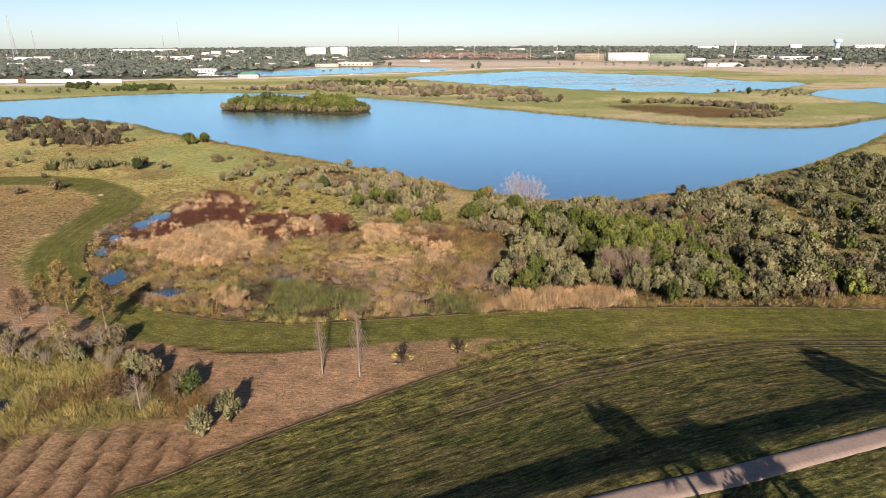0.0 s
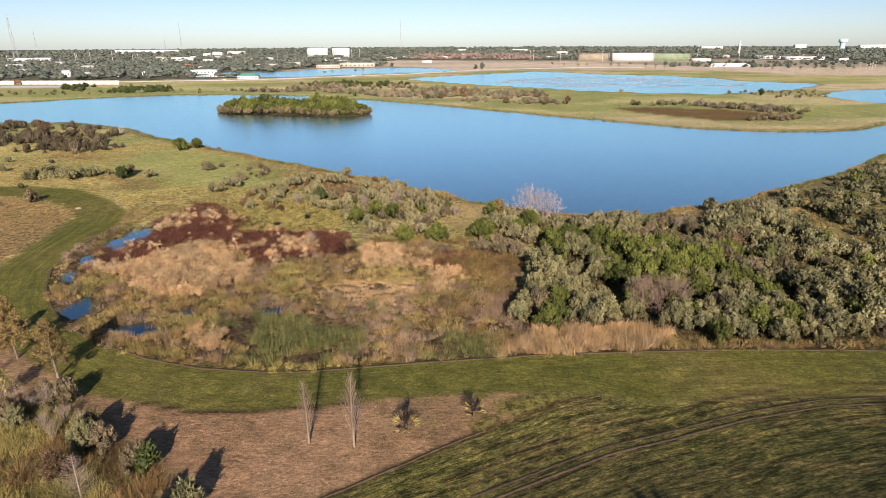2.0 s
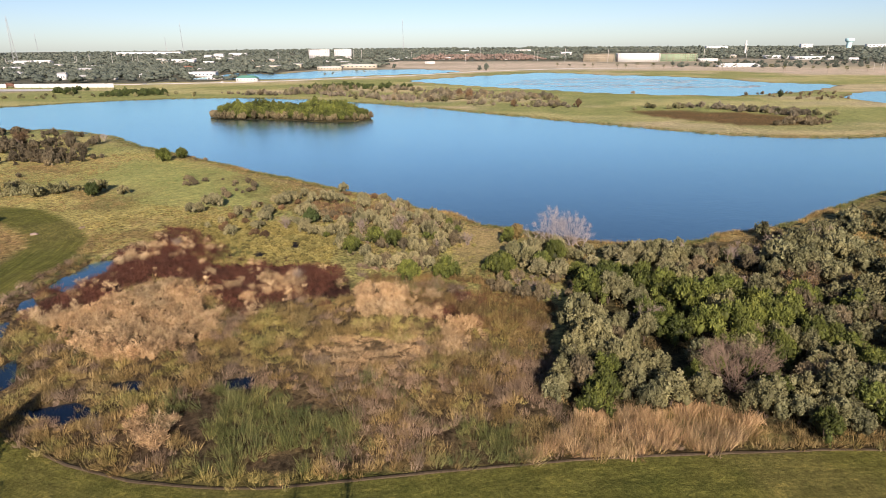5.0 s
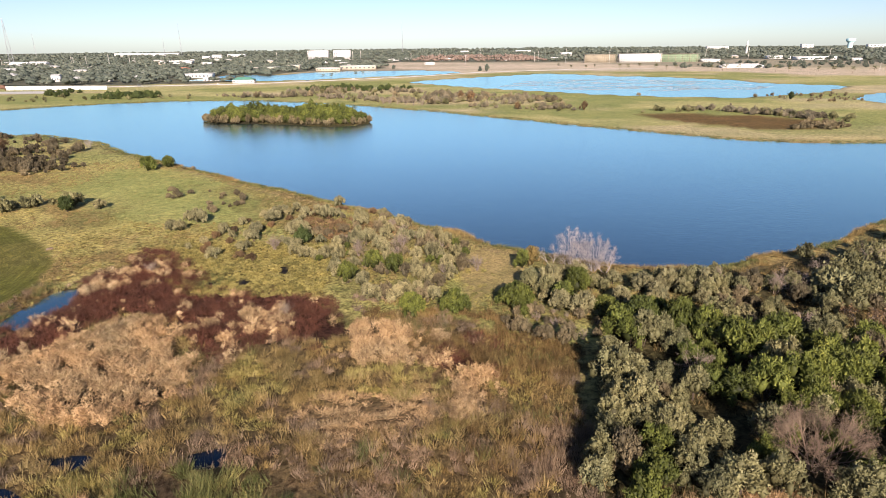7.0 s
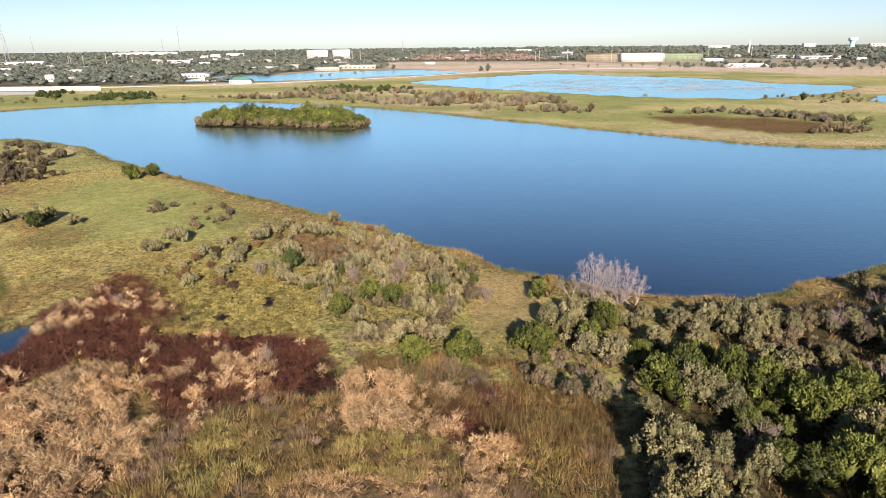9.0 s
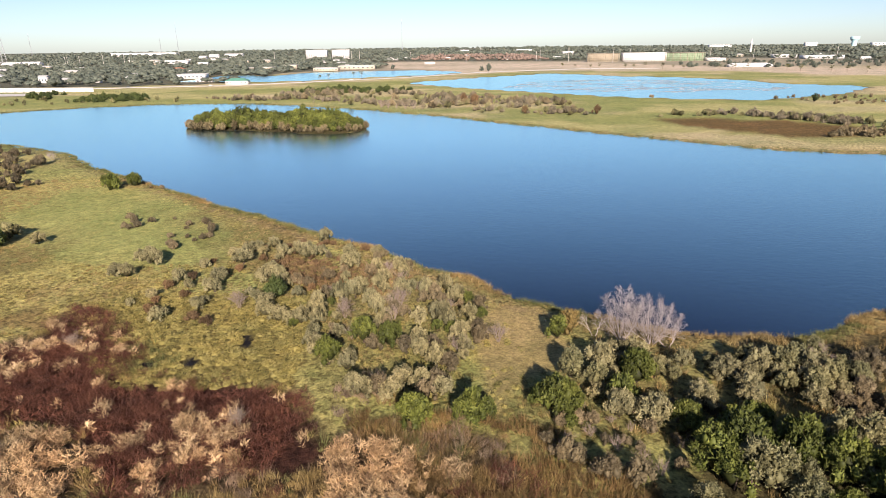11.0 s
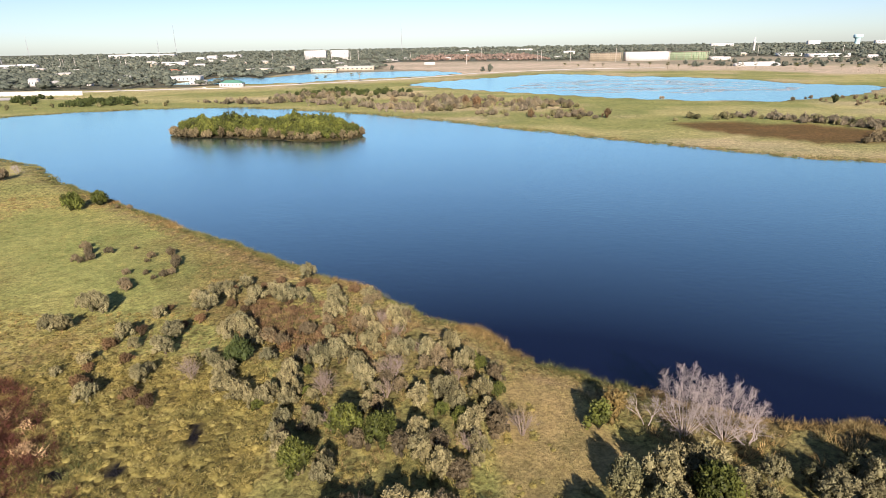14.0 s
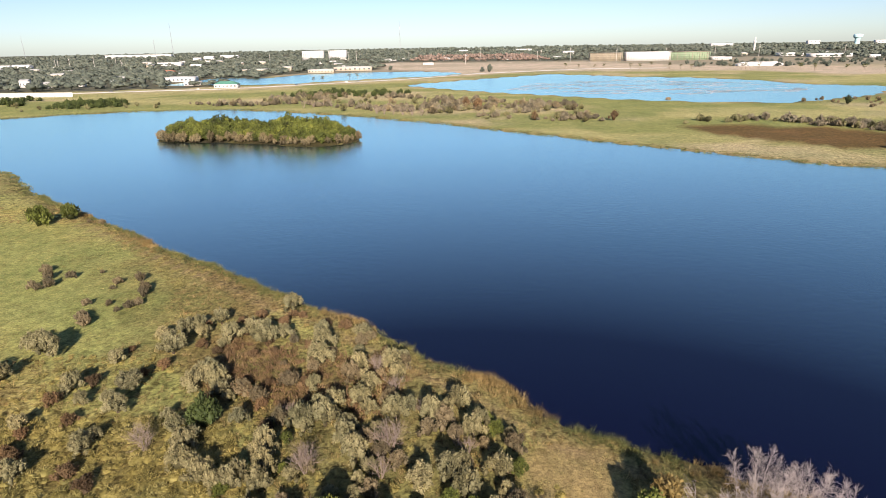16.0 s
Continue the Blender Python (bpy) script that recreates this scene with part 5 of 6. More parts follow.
def palmetto(name, label, seed, high, fans):
    """A young palm: a skirt of yellowing fans below and stiff dark spears above."""
    r = rng(seed)
    ob = thing(name, label, "palm", "young palms on the straw")
    part("trunk", tube([(0, 0, -0.2), (0.03, 0, high * 0.2), (0.05, 0.02, high * 0.35)], [0.2, 0.17, 0.12], 7), DARK_BARK, ob, smoothed=True)
    stalks = []
    for k in range(fans):
        upper = k >= fans * 0.45
        a, up = k * 2.4, r.uniform(1.3, 3.4) if upper else r.uniform(0.05, 0.7)
        way = unit(np.array([math.cos(a), math.sin(a), up]))
        root = np.array([0, 0, high * 0.3])
        hub = root + way * high * (r.uniform(0.2, 0.45) if upper else r.uniform(0.3, 0.45))
        stalks.append(tube([root, (root + hub) / 2 + np.array([0, 0, 0.05]), hub], [0.03, 0.024, 0.018], 3))
        side = unit(np.cross(way, [0, 0, 1.0]))
        n = 9 if upper else 15
        ang = np.linspace(-0.45, 0.45, n) if upper else np.linspace(-1.2, 1.2, n)
        ways = unit(way[None] * np.cos(ang)[:, None] + side[None] * np.sin(ang)[:, None] + r.normal(size=(n, 3)) * 0.05)
        v, f, t = leaf_tris(np.repeat(hub[None], n, 0), ways, np.full(n, high * (0.42 if upper else 0.34)) * r.uniform(0.7, 1.1, n), np.full(n, 0.11), r.uniform(0, 1, n), r)
        part("frond", (v, f), DARK_SPEAR if upper else YELLOWGRASS, ob, "dark upright frond" if upper else "yellowing lower frond", tint=t)
    part("stalks", join(stalks), DARK_SPEAR, ob, tint=np.full(sum(len(s[0]) for s in stalks), 0.5))["kind"] = "stuff"
    return ob


def cabbage_palm(name, label, seed, high, group, fronds=26, big=1.5):
    r = rng(seed)
    ob = thing(name, label, "palm", group)
    z = np.linspace(-0.3, high, 8)
    part("trunk", tube(np.stack([0.03 * z + 0.1 * np.sin(z * 0.5), 0 * z, z], 1), np.linspace(0.24, 0.19, 8), 8), BARK, ob, smoothed=True)
    top = np.array([0.03 * high + 0.1 * math.sin(high * 0.5), 0, high])
    for k in range(fronds):
        a, up = k * 2.4, r.uniform(-0.6, 1.4)
        way = unit(np.array([math.cos(a), math.sin(a), up]))
        hub = top + way * big * 0.8
        side = unit(np.cross(way, [0, 0, 1.0]))
        ang = np.linspace(-1.5, 1.5, 13)
        ways = unit(way[None] * np.cos(ang)[:, None] + side[None] * np.sin(ang)[:, None] + np.array([0, 0, -0.15]))
        v, f, t = leaf_tris(np.repeat(hub[None], 13, 0), ways, np.full(13, big * 0.9), np.full(13, 0.2 * big), r.uniform(0, 1, 13), r)
        sv, sf = leaf_tris(top[None], way[None], np.array([big * 0.85]), np.array([0.09 * big]), np.array([0.5]), r)[:2]
        jv, jf = join([(v, f), (sv, sf)])
        part("frond", (jv, jf), PALM_LEAF, ob, tint=np.concatenate([t, np.full(3, 0.5)]))
    return ob


def lying_stone(name, seed, size):
    r = rng(seed)
    bm = bmesh.new()
    bmesh.ops.create_icosphere(bm, subdivisions=2, radius=1.0)
    for v in bm.verts:
        k = 0.85 + 0.3 * noise.noise(v.co * 1.7 + Vector((seed, 0, 0)))
        v.co = Vector((v.co.x * size * k, v.co.y * size * 0.6 * k, v.co.z * size * 0.35 * k + size * 0.12))
    me = bpy.data.meshes.new(name)
    bm.to_mesh(me)
    bm.free()
    me.materials.append(TRAIL)
    return tagged(new(name, me), "pale stone slab lying in the mown grass", "stone", "stones")


# the two bare columnar trees on the straw, and the young palms beside them
stand(cypress("column_tree", "slender leafless grey tree standing on dry straw", 501, 8.8, 1.25, BARK, group="column trees", branches=110, rise=2.3), -19.8, 75.3)
stand(cypress("column_tree", "taller slender leafless grey tree standing on dry straw", 502, 10.2, 1.55, BARK, group="column trees", branches=130, rise=2.3), -14.1, 74.6)
stand(palmetto("young_palm", "young palm with dark spears above yellowing fronds", 503, 3.4, 22), -7.9, 77.3)
stand(palmetto("young_palm", "smaller young palm with dark spears on dry straw", 504, 2.7, 20), 0.9, 80.6)

# the copse at the marsh's south-west rim
stand(cypress("cypress", "golden-leaved cypress at the mown edge", 511, 10.4, 2.6, BARK, GOLD, "copse trees", per=24, leaf_size=0.32), -70.7, 96.4)
stand(cypress("cypress", "golden-brown cypress with a pale trunk", 512, 9.6, 2.5, PALE_BARK, GOLD, "copse trees", per=20, leaf_size=0.32), -60.7, 90.7)
stand(cypress("cypress", "small rusty-leaved cypress on dry straw", 513, 6.4, 1.8, PALE_BARK, RUSTY, "copse trees", per=6), -77.7, 93.9)
stand(cypress("cypress", "small bare pale cypress beside the copse", 514, 4.4, 1.6, PALE_BARK, None, "copse trees"), -70.6, 90.8)
stand(cypress("cypress", "small bare pinkish cypress on the straw", 515, 4.8, 1.6, PALE_BARK, None, "copse trees"), -71.4, 84.5)
stand(cypress("cypress", "thin pale leafless cypress sapling", 516, 4.2, 1.2, PALE_BARK, None, "copse trees"), -56.7, 82.5)
stand(cypress("cypress", "pale green-tipped young cypress", 517, 4.4, 1.8, PALE_BARK, YELLOWGRASS, "copse trees", per=3), -64.7, 85.4)
stand(cypress("cypress", "golden young cypress behind the copse", 518, 7.0, 2.2, BARK, GOLD, "copse trees", per=9), -76.5, 99.0)
stand(cypress("bare_cypress", "white leafless cypress in tall grass", 519, 5.8, 2.1, PALE_BARK, None, "copse trees", branches=90, rise=0.5), -42.7, 66.1)
stand(cypress("cypress", "orange-leaved young cypress in tall grass", 520, 4.2, 1.5, BARK, RUSTY, "copse trees", per=8), -46.6, 68.3)
stand(shrub("willow_tree", "small grey-green willow at the straw's edge", "tree", "small willows", 521, SILVER, 1.5, 5.2, 12, 70, 0.75, 0.5, 0.14, lift=0.8), -29.5, 63.2)
stand(shrub("willow_tree", "rounded pale grey-green willow at the straw's edge", "tree", "small willows", 522, SILVER, 1.5, 4.4, 13, 70, 0.7, 0.5, 0.14, lift=0.9), -32.3, 60.6)
bx, by = spots([(-110, 76), (-56, 78), (-40, 71), (-36, 68), (-44, 74), (-58, 84), (-110, 88)], 3.0, 523, -1.5, 0.8)
br = rng(524).uniform(size=len(bx))
plant_out([brown_shrub(k + 10) for k in range(3)], bx[br < 0.35], by[br < 0.35], 525, (0.7, 1.2), (0.9, 1.2))
plant_out([silver_shrub(k + 10) for k in range(2)], bx[(br >= 0.35) & (br < 0.5)], by[(br >= 0.35) & (br < 0.5)], 528, (0.5, 0.8), (0.9, 1.2))
plant_out([twiggy("bare_shrub", "leafless mauve-grey shrub in tall grass", "shrub", "bare shrubs", 530 + k, PALE_BARK, 1.6, 3.2, 8) for k in range(3)], bx[br >= 0.5], by[br >= 0.5], 526, (0.7, 1.1))
stand(shrub("dark_shrub", "dark-leaved shrub above the straw", "shrub", "", 527, DARKGREEN, 1.4, 3.2, 9, 60, 0.7, 0.45, 0.2), -37.5, 70.5)

# the bleached tree group on the lake's shore, with gold and green shrubs beside it
stand(fan_tree("bleached_tree", "broad leafless bleached tree on the lake shore", 541, 9.2, 4.6, 18), 21.2, 175.6)
stand(fan_tree("bleached_tree", "leafless bleached tree leaning over the shore", 542, 8.0, 4.8, 18), 25.8, 174.6)
stand(spreading("bleached_tree", "small forked bleached tree beside the water", 543, 6.6, 2, BLEACHED, 3, 3, 0.36, 0.8, group="bleached shore trees"), 17.0, 177.6, 2.6)
stand(spreading("bleached_tree", "low bleached tree with drooping twigs", 544, 7.4, 3, BLEACHED, 4, 3, 0.45, 1.1, group="bleached shore trees"), 28.2, 173.4, 0.9)
stand(shrub("gold_shrub", "golden-leaved shrub at the water's edge", "shrub", "", 545, GOLD, 1.9, 5.0, 11, 66, 0.85, 0.36, 0.18, lift=0.2), 13.0, 178.8)
stand(shrub("green_shrub", "bright green shrub at the water's edge", "shrub", "bright green shrubs", 546, GREEN, 1.8, 4.6, 11, 70, 0.8, 0.36, 0.18, lift=0.2), 10.6, 177.0)
stand(shrub("green_shrub", "large leafy green shrub in the scrub", "shrub", "bright green shrubs", 547, GREEN, 3.1, 5.8, 24, 120, 0.95, 0.38, 0.18, lift=0.25), 19.7, 163.0)
stand(shrub("green_shrub", "leafy green shrub beside the clearing", "shrub", "bright green shrubs", 548, GREEN, 4.4, 5.2, 40, 110, 0.95, 0.34, 0.17, lift=0.3), 6.8, 155.8)
stand(shrub("green_shrub", "rounded green shrub at the scrub's edge", "shrub", "bright green shrubs", 554, GREEN, 3.2, 4.8, 26, 100, 0.9, 0.34, 0.16, lift=0.25), -4.6, 154.2)
stand(shrub("green_shrub", "low spreading green shrub at the scrub's edge", "shrub", "bright green shrubs", 555, GREEN, 3.0, 4.3, 24, 100, 0.85, 0.34, 0.16, lift=0.25), -12.8, 154.0)
stand(shrub("evergreen_shrub", "dark green spreading evergreen shrub", "shrub", "evergreen shrubs", 549, DARKGREEN, 2.6, 4.6, 18, 110, 0.9, 0.36, 0.14, lift=0.5), -42.4, 195.2)
stand(shrub("evergreen_shrub", "dense green evergreen on the lake shore", "shrub", "evergreen shrubs", 550, GREEN, 3.4, 6.4, 18, 80, 1.2, 0.6, 0.3, lift=0.4), -128.5, 292.5)
stand(shrub("evergreen_shrub", "smaller green evergreen on the lake shore", "shrub", "evergreen shrubs", 551, GREEN, 2.8, 4.8, 14, 76, 1.1, 0.6, 0.3, lift=0.4), -122.5, 297.5)
stand(shrub("evergreen_shrub", "round dark green bush in the meadow", "shrub", "evergreen shrubs", 552, DARKGREEN, 2.7, 4.8, 14, 70, 1.0, 0.55, 0.26), -122.5, 228.2)

# leafless and coloured trees that stand out of the thicket
stand(spreading("bare_tree", "broad leafless brown-twigged tree in the thicket", 561, 9.2, 7, BROWN_BARK, 4, 4, 0.36, 0.95, group="thicket trees"), 36.0, 111.5)
stand(spreading("bare_tree", "small leafless tree in the green thicket", 562, 6.6, 4, PALE_BARK, 3, 4, 0.42, 0.8, group="thicket trees"), 31.3, 131.1)
stand(spreading("rust_tree", "small tree with rust-orange leaves in the thicket", 563, 6.6, 3, PALE_BARK, 3, 3, 0.42, 0.6, RUSTY, 0.35, 3, "thicket trees"), 39.7, 128.0)
stand(spreading("rust_tree", "rust-red tree standing in the thicket", 564, 8.4, 3, PALE_BARK, 3, 3, 0.42, 0.7, RUSTY, 0.4, 3, "thicket trees"), 63.9, 145.0)
for k, (x, y, h) in enumerate([(58.5, 161.9, 6.0), (55.4, 145.2, 5.4), (62.5, 163.5, 6.2), (50.0, 168.0, 4.0), (74, 171, 6), (88, 178, 6)]):
    stand(spreading("bare_tree", "pale mauve leafless tree near the shore", 570 + k, h, 5, PALE_BARK, 3, 4, 0.42, 0.9, group="thicket trees"), x, y)
for k, (x, y, h) in enumerate([(-70.9, 175.0, 3.8), (-35.9, 153.4, 3.4), (-27.0, 185.5, 4.8), (-48.2, 190.0, 4.4), (-17.3, 189.3, 5.6), (-20.7, 208.0, 3.6), (0.5, 176.0, 4.0)]):
    stand(twiggy("bare_shrub", "pale leafless shrub among the marsh plants", "shrub", "pale bare shrubs", 580 + k, PALE_BARK, h * 0.55, h, 11, 2, 5), x, y)
stand(lying_stone("stone", 3, 1.3), -114.8, 186.9, 0.3)
stand(lying_stone("stone", 5, 1.0), -105.3, 192.8, 0.9)

# shrubs along the shore and over the western meadow
WEST_SHORE = [(-95, 208), (-60, 196), (-38, 200), (-20, 218), (-60, 255), (-95, 285), (-118, 300), (-120, 250)]
wx, wy = spots([(-72, 186), (-36, 184), (-14, 206), (-22, 218), (-40, 234), (-62, 222)], 3.3, 601, 0, 0.7, 6)
wr = rng(602).uniform(size=len(wx))
plant_out([scrub_shrub(k + 20) for k in range(3)], wx[wr < 0.5], wy[wr < 0.5], 603, (0.5, 1.25))
plant_out([shrub("rusty_bush", "low rust-brown bush near the shore", "shrub", "rusty bushes", 610 + k, RUSTY, 1.5, 1.7, 9, 80, 0.5, 0.3, 0.09) for k in range(3)], wx[wr >= 0.66], wy[wr >= 0.66], 604, (0.5, 1.0))
wx, wy = spots(WEST_SHORE, 5, 605, 0, 1.0, 8)
m = fbm(wx, wy, 0.05, 3, 66) > 0.64
wx, wy = wx[m], wy[m]
plant_out([shrub("meadow_bush", "small grey-brown bush in the meadow", "shrub", "meadow bushes", 615 + k, BROWNISH, 1.6, 2.2, 9, 80, 0.65, 0.32, 0.10) for k in range(3)], wx, wy, 606, (0.35, 0.9))
wx, wy = spots([(-125, 222), (-75, 205), (-70, 214), (-120, 236)], 3.6, 607, -1, 1.0, 4)
m = fbm(wx, wy, 0.08, 3, 67) > 0.56
wx, wy = wx[m], wy[m]
plant_out([scrub_shrub(k + 30) for k in range(3)], wx, wy, 608, (0.6, 1.2))
lowpoly = [build_of(620 + k, 2.2, 3.8, 10, 30, 0.9, 0.6, 0.3) for k in range(5)]
wx, wy = spots(WESTSCRUB, 4.2, 621, 0, 0.7, 20)
m = fbm(wx, wy, 0.05, 3, 68) > 0.47
wx, wy = wx[m], wy[m]
joined("west_scrub", lowpoly, wx, wy, rng(622).uniform(0.35, 1.1, len(wx)), 623, "olive-brown scrub on the western shore", "scrub", BROWNISH)
wx, wy = spots(WESTROW, 4.0, 624, -1, 0.75, 8)
m = fbm(wx, wy, 0.07, 3, 69) > 0.5
wx, wy = wx[m], wy[m]
joined("west_hedgerow", lowpoly, wx, wy, rng(625).uniform(0.4, 1.1, len(wx)), 626, "loose row of olive shrubs across the meadow", "scrub", SILVER)
wx, wy = spots([(-260, 170), (-130, 190), (-150, 240), (-170, 300), (-300, 400)], 16, 627, 0, 0.5, 8)
joined("meadow_scrub", lowpoly, wx, wy, rng(628).uniform(0.4, 1.0, len(wx)), 629, "scattered small shrubs in the western meadow", "scrub", BROWNISH)
stand(spreading("red_willow", "reddish leafless willow clump on the western shore", 631, 9.0, 9, BARK, 3, 4, 0.35, 0.8, RUSTY, 0.5, 2), -221, 336)
stand(spreading("bleached_tree", "bleached leafless tree on the western shore", 632, 6.4, 4, BLEACHED, 3, 4, 0.45, 1.0, group="bleached shore trees"), -186, 350)

# palms behind the crest, whose shadows fall over the trail and the slope
for k, (x, y, h) in enumerate([(23.3, 20.4, 11.7), (31.4, 18.0, 11.5), (60.8, 37.0, 10.4), (58.6, 34.0, 10.6)]):
    stand(cabbage_palm("cabbage_palm", "tall cabbage palm on the mound's crest", 640 + k, h, "crest palms", 30, 1.9), x, y)


# out-of-view tree, added to cast the broad shade on the trail
stand(shrub("crest_oak", "unseen round leafy tree added to shade the crest trail", "tree", "", 646, DARKGREEN, 3.4, 8.2, 26, 80, 1.3, 0.5, 0.24, lift=0.2, low=0.35), 27.0, 25.5)


# ---- the island and the far shores ----
leafy_far = [build_of(700 + k, 2.6, 6.0, 11, 26, 1.0, 0.55, 0.3, lift=0.2, low=0.05) for k in range(5)]
low_far = [build_of(706 + k, 3.0, 3.6, 11, 14, 1.0, 0.85, 0.48, lift=0.15, low=0.02) for k in range(5)]
ix, iy = spots(ISLAND, 3.0, 701, 0.5, 1.0)
edge_d = near(ix, iy, ISLAND, 60)
core = edge_d > 4.5 + 9 * (fbm(ix, iy, 0.13, 3, 3) - 0.5)
joined("island_mangroves", leafy_far, ix[core], iy[core], rng(702).uniform(0.85, 1.15, core.sum()) * np.interp(edge_d[core], [4, 15], [0.85, 1.55]) * (0.75 + 0.5 * fbm(ix[core], iy[core], 0.06, 2, 6)), 703, "bright green bushes covering the island", "bushes", GREEN)
joined("island_fringe", leafy_far, ix[~core], iy[~core], rng(704).uniform(0.45, 0.95, (~core).sum()), 705, "grey-brown brush fringing the island", "bushes", BROWNISH)


def far_scrub(name, outline, spacing, seed, mat, label, size=(0.6, 1.3), keep=0.7, kinds=low_far, rough=20, patchy=0.0):
    x, y = spots(outline, spacing, seed, 0, keep, rough)
    m = fbm(x, y, 0.035, 3, seed % 40) > patchy
    x, y = x[m], y[m]
    return joined(name, kinds, x, y, rng(seed + 1).uniform(*size, len(x)), seed + 2, label, "scrub", mat)


FAR_SCRUB = [(-246, 690), (-201, 690), (-159, 757), (-64, 740), (-15, 698), (47, 651), (101, 609), (99, 490), (84, 506), (37, 522), (-24, 572), (-70, 600), (-120, 640), (-190, 655)]
EAST_SCRUB = [(122, 510), (140, 490), (200, 486), (240, 425), (262, 415), (265, 430), (235, 485), (198, 506), (150, 520)]
far_scrub("far_scrub", FAR_SCRUB, 6.2, 711, FAR_BRUSH, "grey-brown scrub on the far shore", (0.4, 1.3), 0.75, patchy=0.5)
far_scrub("far_scrub_green", FAR_SCRUB, 15.0, 714, SILVER, "olive scrub on the far shore", (0.6, 1.2), 0.5)
far_scrub("far_scrub_rust", FAR_SCRUB, 22.0, 717, BROWNISH, "rusty brown scrub on the far shore", (0.7, 1.4), 0.5)
far_scrub("peninsula_scrub", EAST_SCRUB, 4.6, 721, FAR_BRUSH, "grey-brown scrub along the brown marsh", (0.4, 1.1), 0.75, patchy=0.42)
far_scrub("peninsula_scrub_green", EAST_SCRUB, 10.0, 724, SILVER, "olive scrub along the brown marsh", (0.5, 1.1), 0.6)
far_scrub("brownmarsh_scrub", [(185, 395), (215, 392), (240, 410), (232, 425), (200, 408)], 5.0, 727, BROWNISH, "dull scrub at the brown marsh's rim", (0.5, 0.9), 0.6)
far_scrub("north_hedge", [(-356, 654), (-310, 668), (-300, 690), (-347, 735), (-378, 708)], 6.0, 731, DARKGREEN, "green bushes on the north-west shore", (0.6, 1.3), 0.75)
far_scrub("north_hedge_west", [(-433, 692), (-411, 691), (-440, 762), (-477, 764)], 7.0, 734, DARKGREEN, "green bushes below the white wall", (0.7, 1.3), 0.6)
far_scrub("causeway_scrub", [(-170, 735), (-60, 735), (-40, 780), (-130, 830), (-190, 800)], 9.0, 737, DARKGREEN, "dark green scrub below the causeway", (0.6, 1.3), 0.6)
far_scrub("shore_scrub_north", [(-460, 620), (-250, 660), (-240, 700), (-470, 690)], 16.0, 741, SILVER, "loose shrubs on the north-west shore", (0.4, 0.9), 0.6)
far_scrub("dyke_scrub", [(170, 640), (300, 598), (340, 640), (300, 640), (200, 655)], 9.0, 744, BROWNISH, "dull brush along the northern lake's bank", (0.3, 0.7), 0.6)
far_scrub("east_bank_scrub", [(300, 560), (360, 545), (350, 590), (395, 640), (330, 640)], 9.0, 747, BROWNISH, "brush on the bank between two lakes", (0.3, 0.7), 0.6)
far_scrub("site_scrub", [(480, 1330), (700, 1250), (1100, 1330), (1500, 1450), (1400, 1600), (1000, 1620), (720, 1640), (520, 1480)], 26.0, 751, WOODS, "dull trees and brush round the building site", (0.8, 2.2), 0.8, patchy=0.5)
bare_kinds = []
for k in range(4):
    out = []
    rr = rng(751 + k)
    for q in range(4):
        branching(rr, np.zeros(3), unit(np.array([math.cos(q * 1.7) * 0.5, math.sin(q * 1.7) * 0.5, 1.0])), 3.0, 0.16, 2, 3, 0.45, out, 0.0, 0.75, 3)
    bv, bf = join([t for d, t in out])
    bare_kinds.append((bv, bf, rr.uniform(0.5, 1.0, len(bv))))
for k, (x, y) in enumerate([(-128, 632), (-120, 634), (-112, 632), (-105, 636), (-60, 575), (-54, 570), (-47, 568), (-40, 566), (-33, 562), (-26, 560), (-210, 672), (-203, 668), (-196, 676), (-190, 668), (20, 560), (30, 566), (70, 545), (85, 530)]):
    rr = rng(760 + k)
    v, f, t = bare_kinds[k % 4]
    s = rr.uniform(0.8, 1.25)
    ob = tagged(new("bare_tree", mesh_from("bare_tree", v * s, f, PALE_BARK)), "whitish leafless tree on the far shore", "tree", "bare trees of the far shore")
    ob.matrix_basis = placed(x, y, rr.uniform(0, 6))
for k, (x, y, s) in enumerate([(7.9, 601, 1.6), (17.5, 600, 1.55), (299, 586, 1.2), (-89, 600, 1.15), (76, 1245, 2.4), (64, 1276, 1.7), (-122, 1433, 1.8), (100, 512, 1.2), (50, 520, 1.0)]):
    v, f, t = leafy_far[k % 5]
    mat = (RUSTY, RUSTY, DARKGREEN, SILVER, WOODS, WOODS, WOODS, RUSTY, RUSTY)[k]
    ob = tagged(new("bush_tree"), ("round rust-brown tree on the far shore", "round dark bush tree on a far bank")[mat is not RUSTY], "tree", "single trees of the far shore")
    part("trunk", tube([(0, 0, -0.3), (0, 0, 2.5 * s)], [0.25 * s, 0.15 * s], 5), BARK, ob)
    part("foliage", (v * s, f), mat, ob, tint=t)
    ob.matrix_basis = placed(x, y, k)
# floating weed on the northern lake, coloured white to paint the water's shimmer
PALE_WEED = plain("shimmer_white_weed", (0.82, 0.83, 0.80), 0.8, vary=0.3, scale=0.5)
DRIFT = [(60, 800), (120, 950), (230, 960), (360, 860), (380, 760), (335, 715), (230, 700), (120, 740)]
rw = rng(772)
wx, wy = rw.uniform(60, 380, 15000), rw.uniform(700, 960, 15000)
m = (near(wx, wy, DRIFT, 60) > 0) & (fbm(wx * 0.25, wy, 0.12, 4, 77) > 0.545) & (water_depth(wx, wy) > 3)
wx, wy = wx[m], wy[m]
sx, sy = rw.uniform(0.8, 2.6, len(wx)), rw.uniform(0.3, 0.9, len(wx))
a6 = np.arange(6) * math.pi / 3
